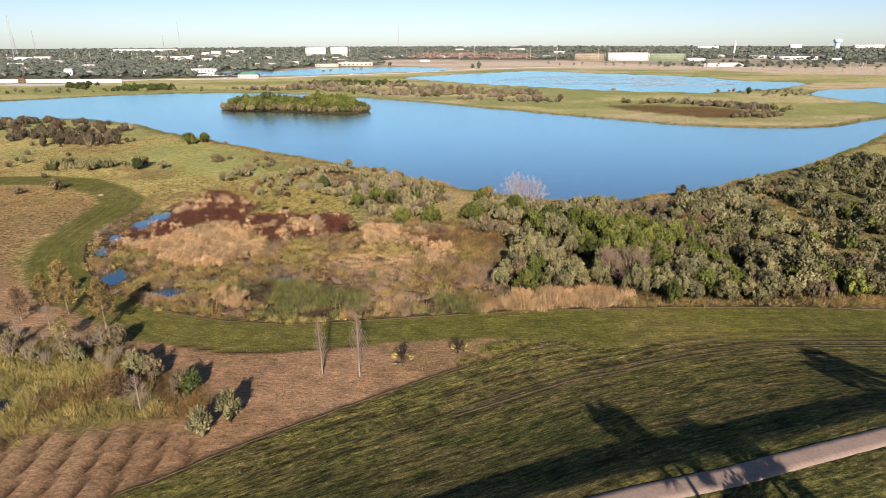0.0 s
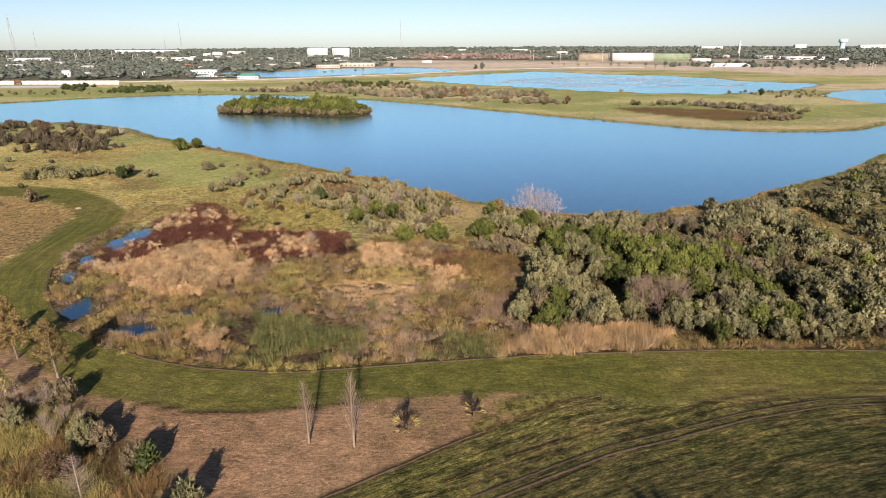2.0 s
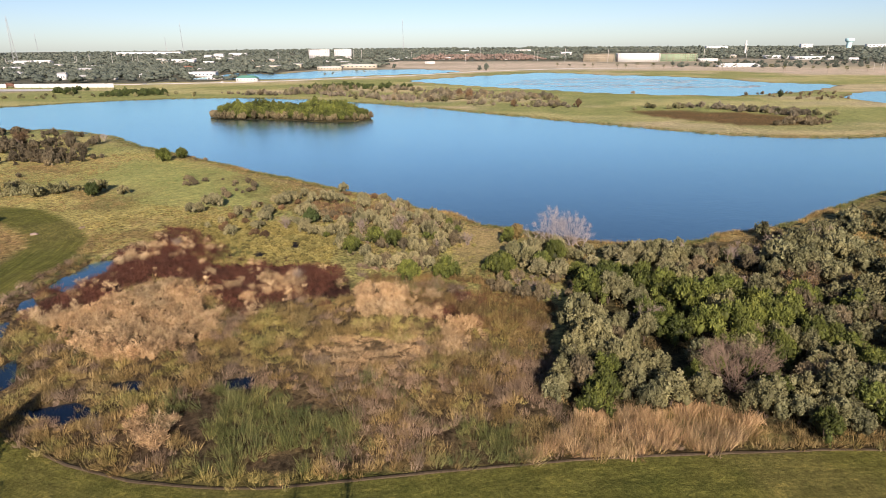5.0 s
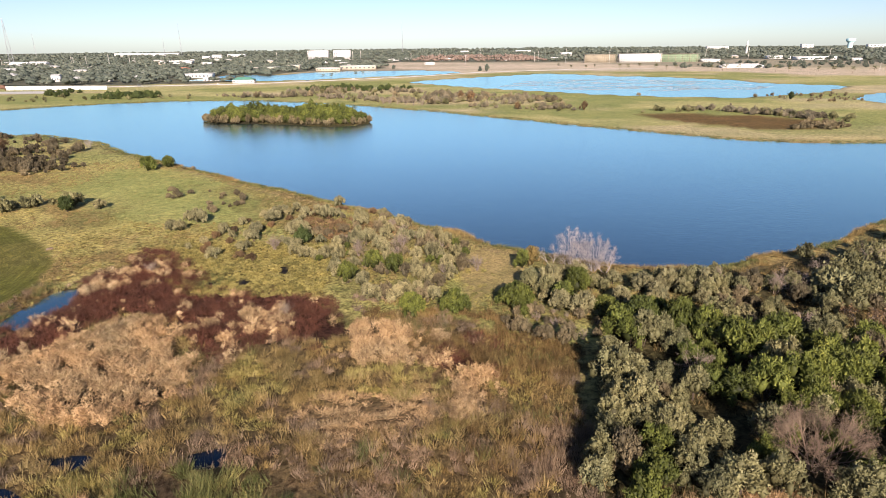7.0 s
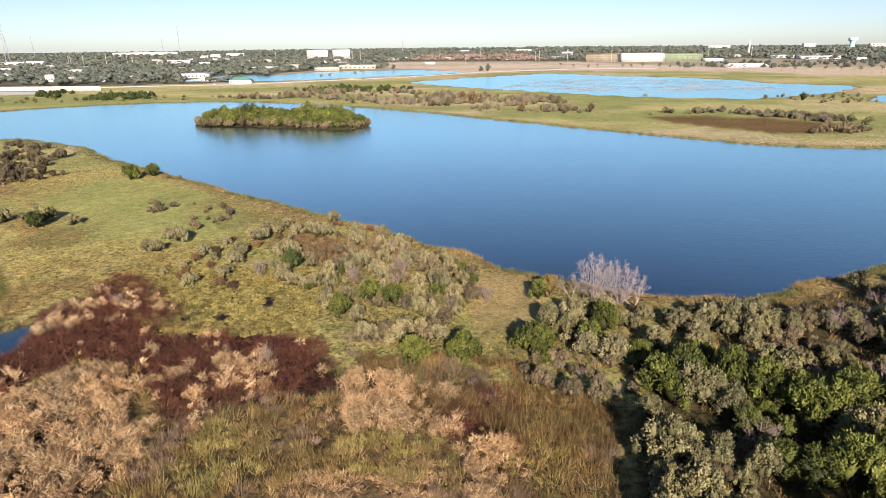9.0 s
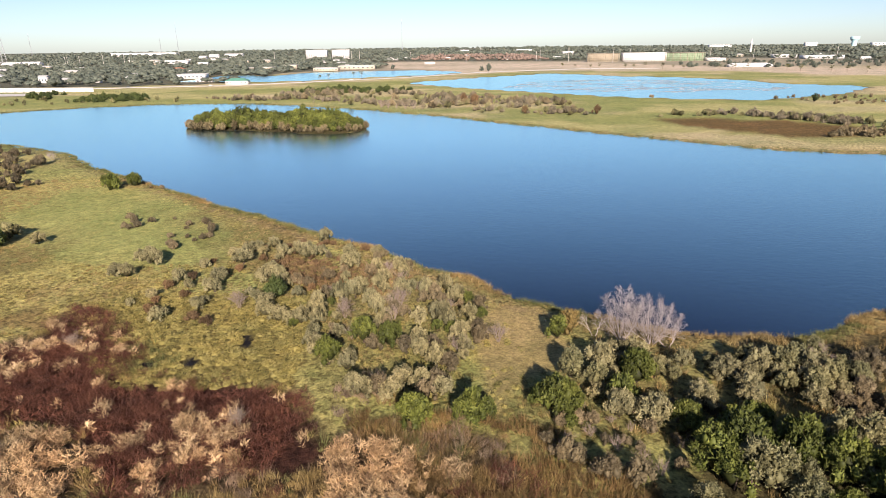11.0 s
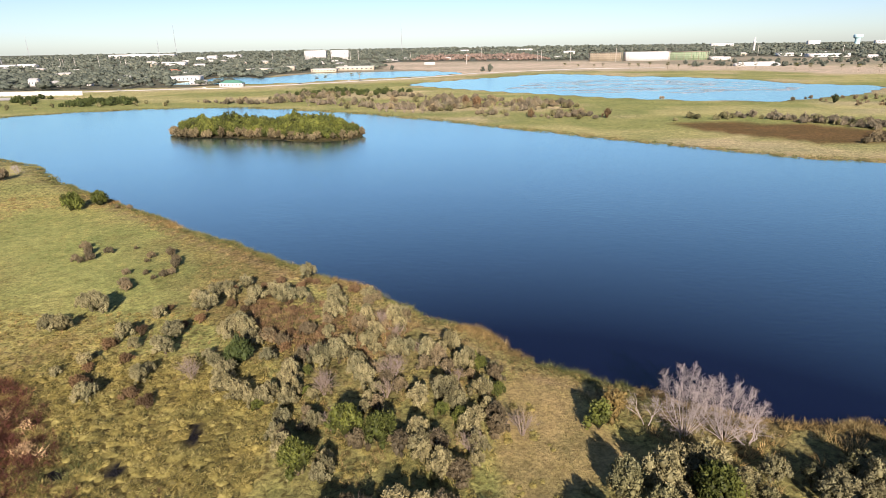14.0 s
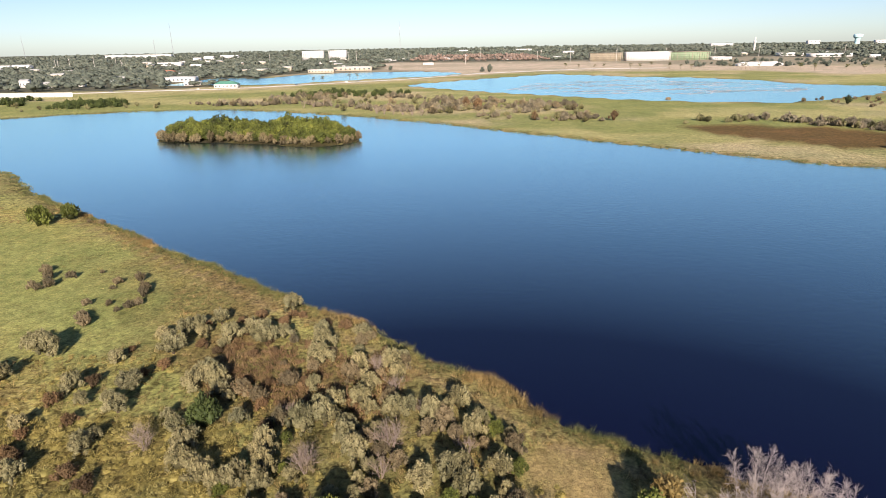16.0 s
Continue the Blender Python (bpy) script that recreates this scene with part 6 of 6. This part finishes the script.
pv = np.stack([wx[:, None] + np.cos(a6) * sx[:, None], wy[:, None] + np.sin(a6) * sy[:, None], np.full((len(wx), 6), WATER_LEVEL + 0.05)], -1)
tagged(new("floating_weed", mesh_from("floating_weed", pv.reshape(-1, 3), np.arange(len(wx) * 6).reshape(-1, 6), PALE_WEED, np.repeat(rw.uniform(0, 0.7, len(wx)), 6))), "floating weed mats on the northern lake, whitened to paint its shimmer", "water weed", kind="stuff")


# ---- woods round the town ----
def wood_kind(seed, lumps, leaves, leaf):
    """An oak's crown of unit width: several rounded masses with a coat of leaf sprays, on a short trunk."""
    r = rng(seed)
    i = np.arange(lumps)
    a, k = i * 2.4 + r.uniform(0, 6), np.sqrt((i + 0.3) / max(lumps, 2)) * (lumps > 1)
    c = np.stack([np.cos(a) * k * 0.3, np.sin(a) * k * 0.3, 0.62 - 0.16 * k + r.uniform(-0.06, 0.06, lumps)], 1)
    size = np.full((lumps, 1), 0.5 if lumps == 1 else 0.34) * r.uniform(0.8, 1.15, (lumps, 1)) * np.array([1, 1, 0.8])
    cv, cf = clumps(r, c, size, 0.2)
    which = r.integers(0, lumps, leaves)
    u = unit(r.normal(size=(leaves, 3)) + np.array([0, 0, 0.5]))
    v, f, t = leaf_faces(c[which] + u * size[which] * 0.92, unit(u * 0.5 + r.normal(size=u.shape)), unit(u + r.normal(size=u.shape) * 0.3), leaf * r.uniform(0.6, 1.3, leaves), leaf * 0.8 * r.uniform(0.6, 1.3, leaves), r.uniform(0.3, 0.9, leaves), )
    tr, tf = tube([(0, 0, -0.05), (0, 0, 0.5)], [0.03, 0.02], 3)
    tf = np.concatenate([tf[:, [0, 1, 2]], tf[:, [0, 2, 3]]])
    jv, jf = join([(v, f), (cv, cf), (tr, tf)])
    return jv, jf, np.concatenate([t, np.repeat(r.uniform(0.2, 0.55, lumps), 12), np.full(len(tr), 0.1)])


fine_wood = [wood_kind(780 + k, 4, 36, 0.24) for k in range(5)]
mid_wood = [wood_kind(790 + k, 2, 12, 0.3) for k in range(5)]
rough_wood = [wood_kind(800 + k, 1, 4, 0.4) for k in range(4)]


BUILT = [(-761, 1110, 22), (-624, 1017, 16), (-578, 996, 16), (-537, 1011, 12), (-519, 1070, 16), (-433, 1107, 38), (-397, 1387, 34), (-362, 1499, 22), (-258, 1373, 36), (-203, 1442, 50), (-295, 925, 28), (-526, 2583, 60), (-428, 2565, 55), (-612, 1445, 34), (-925, 2151, 70), (-1304, 1915, 40), (-1288, 1979, 40)]
HOUSES = []
r = rng(805)
while len(HOUSES) < 46:
    ang, dist = r.uniform(-0.7, 0.72), math.sqrt(r.uniform(1050 ** 2, 2700 ** 2))
    x, y = math.sin(ang) * dist, math.cos(ang) * dist
    if bool(in_city(np.array([x]), np.array([y]))[0]) and all(math.hypot(x - b[0], y - b[1]) > 70 for b in BUILT):
        HOUSES.append((x, y, r.uniform(16, 34)))
        BUILT.append((x, y, 20))
for k, (d0, d1, count, kinds, size) in enumerate([(880, 1700, 2900, fine_wood, (11, 18)), (1700, 3000, 4600, mid_wood, (12, 19)), (3000, 4850, 6200, rough_wood, (14, 24))]):
    r = rng(810 + k)
    ang = r.uniform(-0.78, 0.80, count)
    dist = np.sqrt(r.uniform(d0 ** 2, d1 ** 2, count))
    x, y = np.sin(ang) * dist, np.cos(ang) * dist
    m = in_city(x, y)
    for bx_, by_, br_ in BUILT:
        m &= ~((np.abs(x - bx_) < br_) & (y < by_ + br_ * 0.5) & (y > by_ - br_ * 0.7))
    m &= fbm(x, y, 0.004, 3, 91) > 0.27
    m &= np.array([near(x, y, lake, 60) < 5 for lake in LAKES]).all(0)
    red = (x > -110) & (x < 330) & (y > 1900) & (y < 2700)
    size_k = r.uniform(*size, count)
    joined("town_woods", kinds, x[m & ~red], y[m & ~red], size_k[m & ~red], 820 + k, "grey-green oak woods round the town", "woods", WOODS, highs=r.uniform(0.55, 0.85, (m & ~red).sum()))
    if (m & red).sum() > 3:
        joined("bare_woods", kinds, x[m & red], y[m & red], size_k[m & red], 830 + k, "reddish leafless woods behind the dry field", "woods", WOODS_RED, highs=r.uniform(0.55, 0.85, (m & red).sum()))


# ---- town ----
WHITE_WALL = plain("white_render", (0.66, 0.64, 0.61), 0.8, vary=0.12, scale=0.6)
BEIGE_WALL = plain("beige_render", (0.55, 0.47, 0.36), 0.8, vary=0.15, scale=0.6)
GREY_ROOF = plain("grey_metal_roof", (0.46, 0.455, 0.44), 0.5, vary=0.15, scale=0.4)
TILE_ROOF = plain("terracotta_roof", (0.38, 0.19, 0.12), 0.8, vary=0.2, scale=0.8)
GREEN_ROOF = plain("green_metal_roof", (0.10, 0.26, 0.19), 0.5, vary=0.15, scale=0.4)
GREEN_SHEATH = plain("green_sheathing", (0.30, 0.40, 0.26), 0.8, vary=0.25, scale=0.3)
TIMBER = plain("raw_timber", (0.38, 0.33, 0.25), 0.85, vary=0.2, scale=0.5)
STEEL = plain("galvanised_steel", (0.45, 0.46, 0.47), 0.5, 0.6, vary=0.15, scale=2)
CONCRETE = plain("pale_concrete", (0.55, 0.52, 0.47), 0.9, vary=0.15, scale=1)
ASPHALT = plain("worn_asphalt", (0.16, 0.155, 0.15), 0.9, vary=0.2, scale=1)
PALE_BLUE = plain("pale_blue_paint", (0.50, 0.72, 0.74), 0.5, vary=0.1, scale=0.5)
RUSTED = plain("rusted_steel", (0.16, 0.085, 0.06), 0.8, vary=0.3, scale=0.8)
GLASS = plain("dark_glass", (0.10, 0.11, 0.12), 0.15, vary=0.1, scale=1, spec=0.5)
RUBBER = plain("tyre_rubber", (0.02, 0.02, 0.02), 0.9, vary=0.1, scale=3)


def box(x0, x1, y0, y1, z0, z1):
    v = np.array([(x, y, z) for z in (z0, z1) for x, y in ((x0, y0), (x1, y0), (x1, y1), (x0, y1))], float)
    return v, np.array([(0, 3, 2, 1), (4, 5, 6, 7), (0, 1, 5, 4), (1, 2, 6, 5), (2, 3, 7, 6), (3, 0, 4, 7)])


def building(name, label, x, y, w, d, h, roof="flat", wall=WHITE_WALL, top=GREY_ROOF, floors=1, bays=4, category="building", turn=0.0, z=None):
    ob = thing(name, label, category)
    part("wall", box(-w / 2, w / 2, -d / 2, d / 2, -0.5, h), wall, ob)
    o = 0.6
    if roof == "flat":
        part("roof", join([box(-w / 2 - 0.2, w / 2 + 0.2, -d / 2 - 0.2, d / 2 + 0.2, h, h + 0.25), box(-w / 2 - 0.2, w / 2 + 0.2, -d / 2 - 0.2, -d / 2 + 0.1, h + 0.25, h + 0.8), box(-w / 2 - 0.2, w / 2 + 0.2, d / 2 - 0.1, d / 2 + 0.2, h + 0.25, h + 0.8)]), top, ob)
    else:
        rise = min(w, d) * 0.24
        cut = 0.0 if roof == "gable" else d / 2
        v = [(-w / 2 - o, -d / 2 - o, h), (w / 2 + o, -d / 2 - o, h), (w / 2 + o, d / 2 + o, h), (-w / 2 - o, d / 2 + o, h),
             (-w / 2 - o + cut, 0, h + rise), (w / 2 + o - cut, 0, h + rise)]
        me = bpy.data.meshes.new("roof")
        me.from_pydata(v, [], [(0, 1, 5, 4), (2, 3, 4, 5), (1, 2, 5), (3, 0, 4), (3, 2, 1, 0)])
        me.materials.append(top)
        new("roof", me).parent = ob
    step, storey = w / bays, h / floors
    wv, wf = box(-step * 0.2, step * 0.2, -0.08, 0.04, -storey * 0.17, storey * 0.17)
    window = mesh_from("window", wv, wf, GLASS)
    for q in range(floors):
        for b in range(bays):
            p = new("window", window)
            p.parent = ob
            p.location = (-w / 2 + step * (b + 0.5), -d / 2, storey * (q + 0.52))
    ob.matrix_basis = Matrix.LocRotScale((x, y, z_at(x, y) if z is None else z), Euler((0, 0, turn)), None)
    return ob


for k, (x, y, w, h) in enumerate([(-761, 1110, 14, 8), (-624, 1017, 12, 9), (-578, 996, 14, 6), (-537, 1011, 8, 6), (-519, 1070, 13, 5), (-1036, 1488, 28, 6)]):
    building("house", "white-walled house among the oaks", x, y, w, 10, h, ("hip", "gable")[k % 2], WHITE_WALL, GREY_ROOF, 1, 3, "house", 0.1 * k)
for k, (x, y, w) in enumerate(HOUSES):
    building("house", ("low white-roofed house among the oaks", "low grey-roofed house among the oaks", "low beige house among the oaks")[k % 3], x, y, w, 12, 5 + k % 3, ("gable", "flat", "hip")[k % 3], (WHITE_WALL, WHITE_WALL, BEIGE_WALL)[k % 3], (WHITE_WALL, GREY_ROOF, GREY_ROOF)[k % 3], 1, 4, "house", 0.15 * (k % 5) - 0.3)
for x, y, w, h in [(-1304, 1915, 53, 9), (-1288, 1979, 55, 9), (-931, 2428, 27, 13), (-976, 2663, 39, 14), (-987, 2939, 81, 12)]:
    building("white_hall", "low white building among the woods", x, y, w, 24, h, "gable", WHITE_WALL, WHITE_WALL, 1, 5)
building("tiled_hall", "low building with a terracotta roof", -612, 1445, 46, 14, 5, "hip", BEIGE_WALL, TILE_ROOF, 1, 8)
for x, y, w, h in [(-1640, 3419, 346, 19), (-925, 2151, 103, 9), (101, 3431, 44, 14), (388, 3156, 73, 18), (532, 2784, 44, 12), (735, 1775, 46, 7), (1081, 1860, 107, 9), (1056, 2016, 65, 9)]:
    building("warehouse", "long white flat-roofed warehouse", x, y, w, 40, h, "flat", WHITE_WALL, WHITE_WALL, 1, 8)
building("grey_hall", "pale grey flat-roofed hall among the oaks", -433, 1107, 46, 26, 7, "flat", WHITE_WALL, GREY_ROOF, 1, 7)
for x, y, w, h in [(-397, 1387, 48, 8), (-362, 1499, 24, 9), (-258, 1373, 51, 6), (-203, 1442, 80, 8)]:
    building("flat_hall", "low beige flat-roofed hall behind the lake", x, y, w, 26, h, "flat", BEIGE_WALL, GREY_ROOF, 1, 8)
building("site_hut", "small white site building on the dry field", -49, 1757, 28, 10, 5, "flat", WHITE_WALL, WHITE_WALL, 1, 4)
building("shed", "large white storage shed on the field's edge", 609, 1322, 85, 18, 3.5, "hip", WHITE_WALL, WHITE_WALL, 1, 8)
pavilion = building("pavilion", "white pavilion with a green hipped roof", -295, 925, 30, 14, 5, "hip", WHITE_WALL, GREEN_ROOF, 1, 6)
for x, w, n in ((-526, 83, 9), (-428, 69, 8)):
    building("tower_block", "white multi-storey block of flats", x, 2575, w, 30, 33, "flat", WHITE_WALL, WHITE_WALL, 7, n)
building("apartment_block", "long white four-storey apartment block", 548, 1800, 118, 28, 22, "flat", WHITE_WALL, WHITE_WALL, 4, 16)


def raw_block(label, x, y, w, h, floors, bays, skin):
    """An unfinished block: floor slabs, posts and sheathing panels between."""
    ob = thing("unfinished_block", label, "building", "building site")
    st = h / floors
    part("core", box(-w / 2 + 2, w / 2 - 2, 2, 20, 0, h - 0.4), skin, ob)
    for q in range(floors + 1):
        part("floor_slab", box(-w / 2, w / 2, -1, 22, q * st - 0.25, q * st + 0.25), TIMBER, ob)
    for b in range(bays + 1):
        px_ = -w / 2 + w * b / bays
        part("post", box(px_ - 0.5, px_ + 0.5, -0.9, 0.1, 0, h), skin if b % 3 else TIMBER, ob)
    part("roof", box(-w / 2 - 1, w / 2 + 1, -2, 23, h + 0.3, h + 0.9), TIMBER, ob)
    ob.location = (x, y, 0)
    return ob


raw_block("unfinished timber-framed apartment block", 440, 1815, 89, 21, 4, 14, TIMBER)
raw_block("unfinished apartment block with green sheathing", 658, 1785, 108, 21, 4, 16, GREEN_SHEATH)

# the long white wall on the north-west bank, with its gate
for x0, y0, x1, y1 in ((-640, 806, -572, 815), (-560, 813, -428, 806)):
    ob = thing("site_wall", "long white boundary wall on the bank", "wall", "boundary walls")
    n, L = 12, math.hypot(x1 - x0, y1 - y0)
    for k in range(n):
        part("panel", box(L * k / n, L * (k + 1) / n, -0.25, 0.25, -0.5, 4.8), WHITE_WALL, ob)
    part("coping", box(0, L, -0.4, 0.4, 4.8, 5.1), CONCRETE, ob)
    ob.matrix_basis = Matrix.LocRotScale((x0, y0, 0), Euler((0, 0, math.atan2(y1 - y0, x1 - x0))), None)
gate = thing("sluice_gate", "dark rusty sluice gate between white walls", "gate")
part("frame", join([box(-5, -4, -0.5, 0.5, -0.5, 6.5), box(4, 5, -0.5, 0.5, -0.5, 6.5), box(-5, 5, -0.5, 0.5, 5.5, 6.5)]), RUSTED, gate)
part("leaf", box(-4, 4, -0.2, 0.2, 2.0, 5.5), RUSTED, gate)
gate.location = (-566, 814, 0)
sheet("pavement_apron", [(-560, 745), (-470, 785)], 0.35, CONCRETE, "bare pale concrete apron below the wall", 0)

ROAD = [(-700, 868), (-469, 861), (-440, 867), (-374, 884), (-295, 896), (-241, 929), (-200, 960), (-134, 1010), (-81, 1047), (-23, 1108), (53, 1204), (137, 1254), (268, 1322), (420, 1300)]
ribbon("road_causeway", ROAD, 9.0, 0.25, CONCRETE, "pale causeway road between the lakes", "road")


def car(label, paint, x, y, turn):
    ob = thing("car", label, "car", "cars on the causeway")
    prof = [(-2.2, 0.35), (-2.2, 0.9), (-1.5, 1.0), (-1.0, 1.45), (0.7, 1.5), (1.3, 1.0), (2.2, 0.85), (2.25, 0.35)]
    v = np.array([(px_, s * 0.85, pz) for s in (-1, 1) for px_, pz in prof])
    me = bpy.data.meshes.new("body")
    n = len(prof)
    me.from_pydata([tuple(p) for p in v], [], [tuple(range(n)), tuple(range(2 * n - 1, n - 1, -1))] + [(i, i + n, (i + 1) % n + n, (i + 1) % n) for i in range(n)])
    me.materials.append(paint)
    new("body", me).parent = ob
    part("windscreen", box(0.72, 1.05, -0.7, 0.7, 1.08, 1.42), GLASS, ob)
    part("side_window", box(-0.95, 0.6, -0.87, 0.87, 1.05, 1.38), GLASS, ob)
    for wx_ in (-1.4, 1.4):
        for wy_ in (-0.8, 0.8):
            tv, tf = tube([(wx_, wy_ - 0.1, 0.33), (wx_, wy_ + 0.1, 0.33)], [0.33, 0.33], 10)
            part("wheel", (tv, tf), RUBBER, ob)
    ob.matrix_basis = Matrix.LocRotScale((x, y, z_at(x, y) + 0.55), Euler((0, 0, turn)), None)


for k, (f, paint, lb) in enumerate([(0.40, GLASS, "dark car on the causeway road"), (0.46, WHITE_WALL, "white car on the causeway road"), (0.475, GLASS, "dark car on the causeway road"), (0.50, STEEL, "silver car on the causeway road"), (0.545, GLASS, "dark car on the causeway road"), (0.30, WHITE_WALL, "white car on the causeway road"), (0.22, GLASS, "dark car on the causeway road"), (0.62, GLASS, "dark car on the causeway road")]):
    p = np.array(ROAD, float)
    t = np.concatenate([[0], np.cumsum(np.hypot(*np.diff(p, axis=0).T))])
    s = f * t[-1]
    cx, cy = np.interp(s, t, p[:, 0]), np.interp(s, t, p[:, 1])
    dx, dy = np.interp(s + 3, t, p[:, 0]) - cx, np.interp(s + 3, t, p[:, 1]) - cy
    car(lb, paint, cx, cy, math.atan2(dy, dx))

first_palm = cabbage_palm("cabbage_palm", "tall cabbage palm in the open field", 850, 8.5, "field palms", 14, 2.6)
PALMS = [(237, 1360), (256, 1323), (279, 1288), (304, 1318), (345, 1281), (352, 1250), (393, 1309), (405, 1244), (425, 1243), (432, 1212), (497, 1206), (505, 1178), (524, 1204), (533, 1175), (571, 1119), (580, 1095), (623, 1167), (628, 1090), (639, 1066), (646, 1030), (687, 1040), (714, 996), (-193, 984), (-184, 1004), (-154, 1060), (-143, 1066)]
first_palm.matrix_basis = placed(*PALMS[0])
for k, (x, y) in enumerate(PALMS[1:]):
    copy_thing(first_palm, placed(x, y, k * 1.3, 0.8 + 0.05 * (k % 7)))


# ---- masts, poles and the water tower ----
def lattice(name, label, x, y, top, width, mat=STEEL, category="mast", thick=0.25, legs=3):
    ob = thing(name, label, category, "lattice masts")
    a = np.arange(legs) * 2 * math.pi / legs
    for q in range(legs):
        part("leg", tube([(math.cos(a[q]) * width, math.sin(a[q]) * width, 0), (math.cos(a[q]) * width * 0.15, math.sin(a[q]) * width * 0.15, top)], [thick, thick * 0.7], 4), mat, ob)
    bars = []
    lv = np.linspace(0, 0.97, 16)
    for i in range(15):
        for q in range(legs):
            w0, w1 = width * (1 - 0.85 * lv[i]), width * (1 - 0.85 * lv[i + 1])
            n = (q + 1) % legs
            bars.append(tube([(math.cos(a[q]) * w0, math.sin(a[q]) * w0, lv[i] * top), (math.cos(a[n]) * w1, math.sin(a[n]) * w1, lv[i + 1] * top)], [thick * 0.5, thick * 0.5], 3))
    part("bracing", join(bars), mat, ob)["kind"] = "stuff"
    ob.location = (x, y, z_at(x, y))
    return ob


lattice("pylon", "tall grey lattice radio tower", -1395, 2010, 146, 9, thick=0.45, legs=4)
lattice("radio_mast", "thin red-white radio mast on the horizon", -270, 3900, 190, 2.0, thick=0.5)
lattice("radio_mast", "thin radio mast on the horizon", -2320, 3520, 125, 2.0, thick=0.4)
lattice("radio_mast", "thin radio mast behind the warehouse", -1285, 2854, 90, 1.6, thick=0.35)
lattice("radio_mast", "tall thin radio mast behind the warehouse", -1347, 3178, 168, 1.6, thick=0.35)
pole = thing("utility_pole", "pale concrete power pole among the trees", "pole", "power poles")
part("shaft", tube([(0, 0, -0.5), (0, 0, 26)], [0.55, 0.35], 6), CONCRETE, pole, smoothed=True)
part("crossarm", box(-2.2, 2.2, -0.15, 0.15, 23.5, 24.0), CONCRETE, pole)
part("crossarm", box(-1.6, 1.6, -0.15, 0.15, 21.0, 21.4), CONCRETE, pole)
POLES = [(-1271, 1793), (-1214, 2038), (-1160, 1940), (-1046, 1823), (-1022, 1900), (-990, 1960), (-937, 1888), (-754, 2049), (-591, 2185), (-308, 2061), (-261, 1909), (50, 1744), (275, 1977), (286, 1975), (434, 1695), (344, 1828), (-130, 2300), (600, 2100), (820, 2000), (980, 2050), (120, 2250), (-450, 2300), (700, 2080), (1150, 1900)]
pole.matrix_basis = placed(*POLES[0])
for k, (x, y) in enumerate(POLES[1:]):
    copy_thing(pole, placed(x, y, 0.3 * (k % 3), 1.0, 1.0 + 0.12 * (k % 5)))
masts = thing("mooring_pole", "thin grey pole on the eastern field", "pole", "eastern poles")
part("shaft", tube([(0, 0, -0.5), (0, 0, 14)], [0.3, 0.2], 5), CONCRETE, masts, smoothed=True)
masts.matrix_basis = placed(760, 1130)
for k in range(13):
    copy_thing(masts, placed(772 + 13 * k, 1130 + 11 * (k % 4), 0, 1.0, 0.8 + 0.1 * (k % 4)))


def lathe(profile, sides):
    p = np.array(profile, float)
    a = np.arange(sides) * 2 * math.pi / sides
    v = np.stack([p[:, 0][:, None] * np.cos(a), p[:, 0][:, None] * np.sin(a), np.repeat(p[:, 1][:, None], sides, 1)], -1)
    i = np.arange(len(p) * sides).reshape(-1, sides)
    j = np.roll(i, -1, 1)
    return v.reshape(-1, 3), np.stack([i[:-1], j[:-1], j[1:], i[1:]], -1).reshape(-1, 4)


tower = thing("water_tower", "pale turquoise water tower on the horizon", "water tower")
part("shaft", lathe([(14, -20), (13, 10), (13, 44), (16, 50)], 20), PALE_BLUE, tower, smoothed=True)
part("tank", lathe([(15, 50), (22, 54), (23, 58), (23, 66), (21, 69.5), (10, 71), (0.1, 71.5)], 24), PALE_BLUE, tower, smoothed=True)
tower.location = (2254, 3500, 0)
white_tower = thing("silo_tower", "slim white tower on the horizon", "tower")
part("shaft", lathe([(4.5, -20), (4.5, 40), (6, 41), (6, 45), (3, 46), (2.5, 58), (0.1, 59)], 14), WHITE_WALL, white_tower, smoothed=True)
white_tower.location = (1241, 2600, 0)
for x, y, w, h in [(2050, 3560, 60, 30), (2420, 3480, 160, 27), (1560, 3600, 120, 22)]:
    building("white_hall", "distant white building on the horizon", x, y, w, 30, h, "flat", WHITE_WALL, WHITE_WALL, 2, 8)
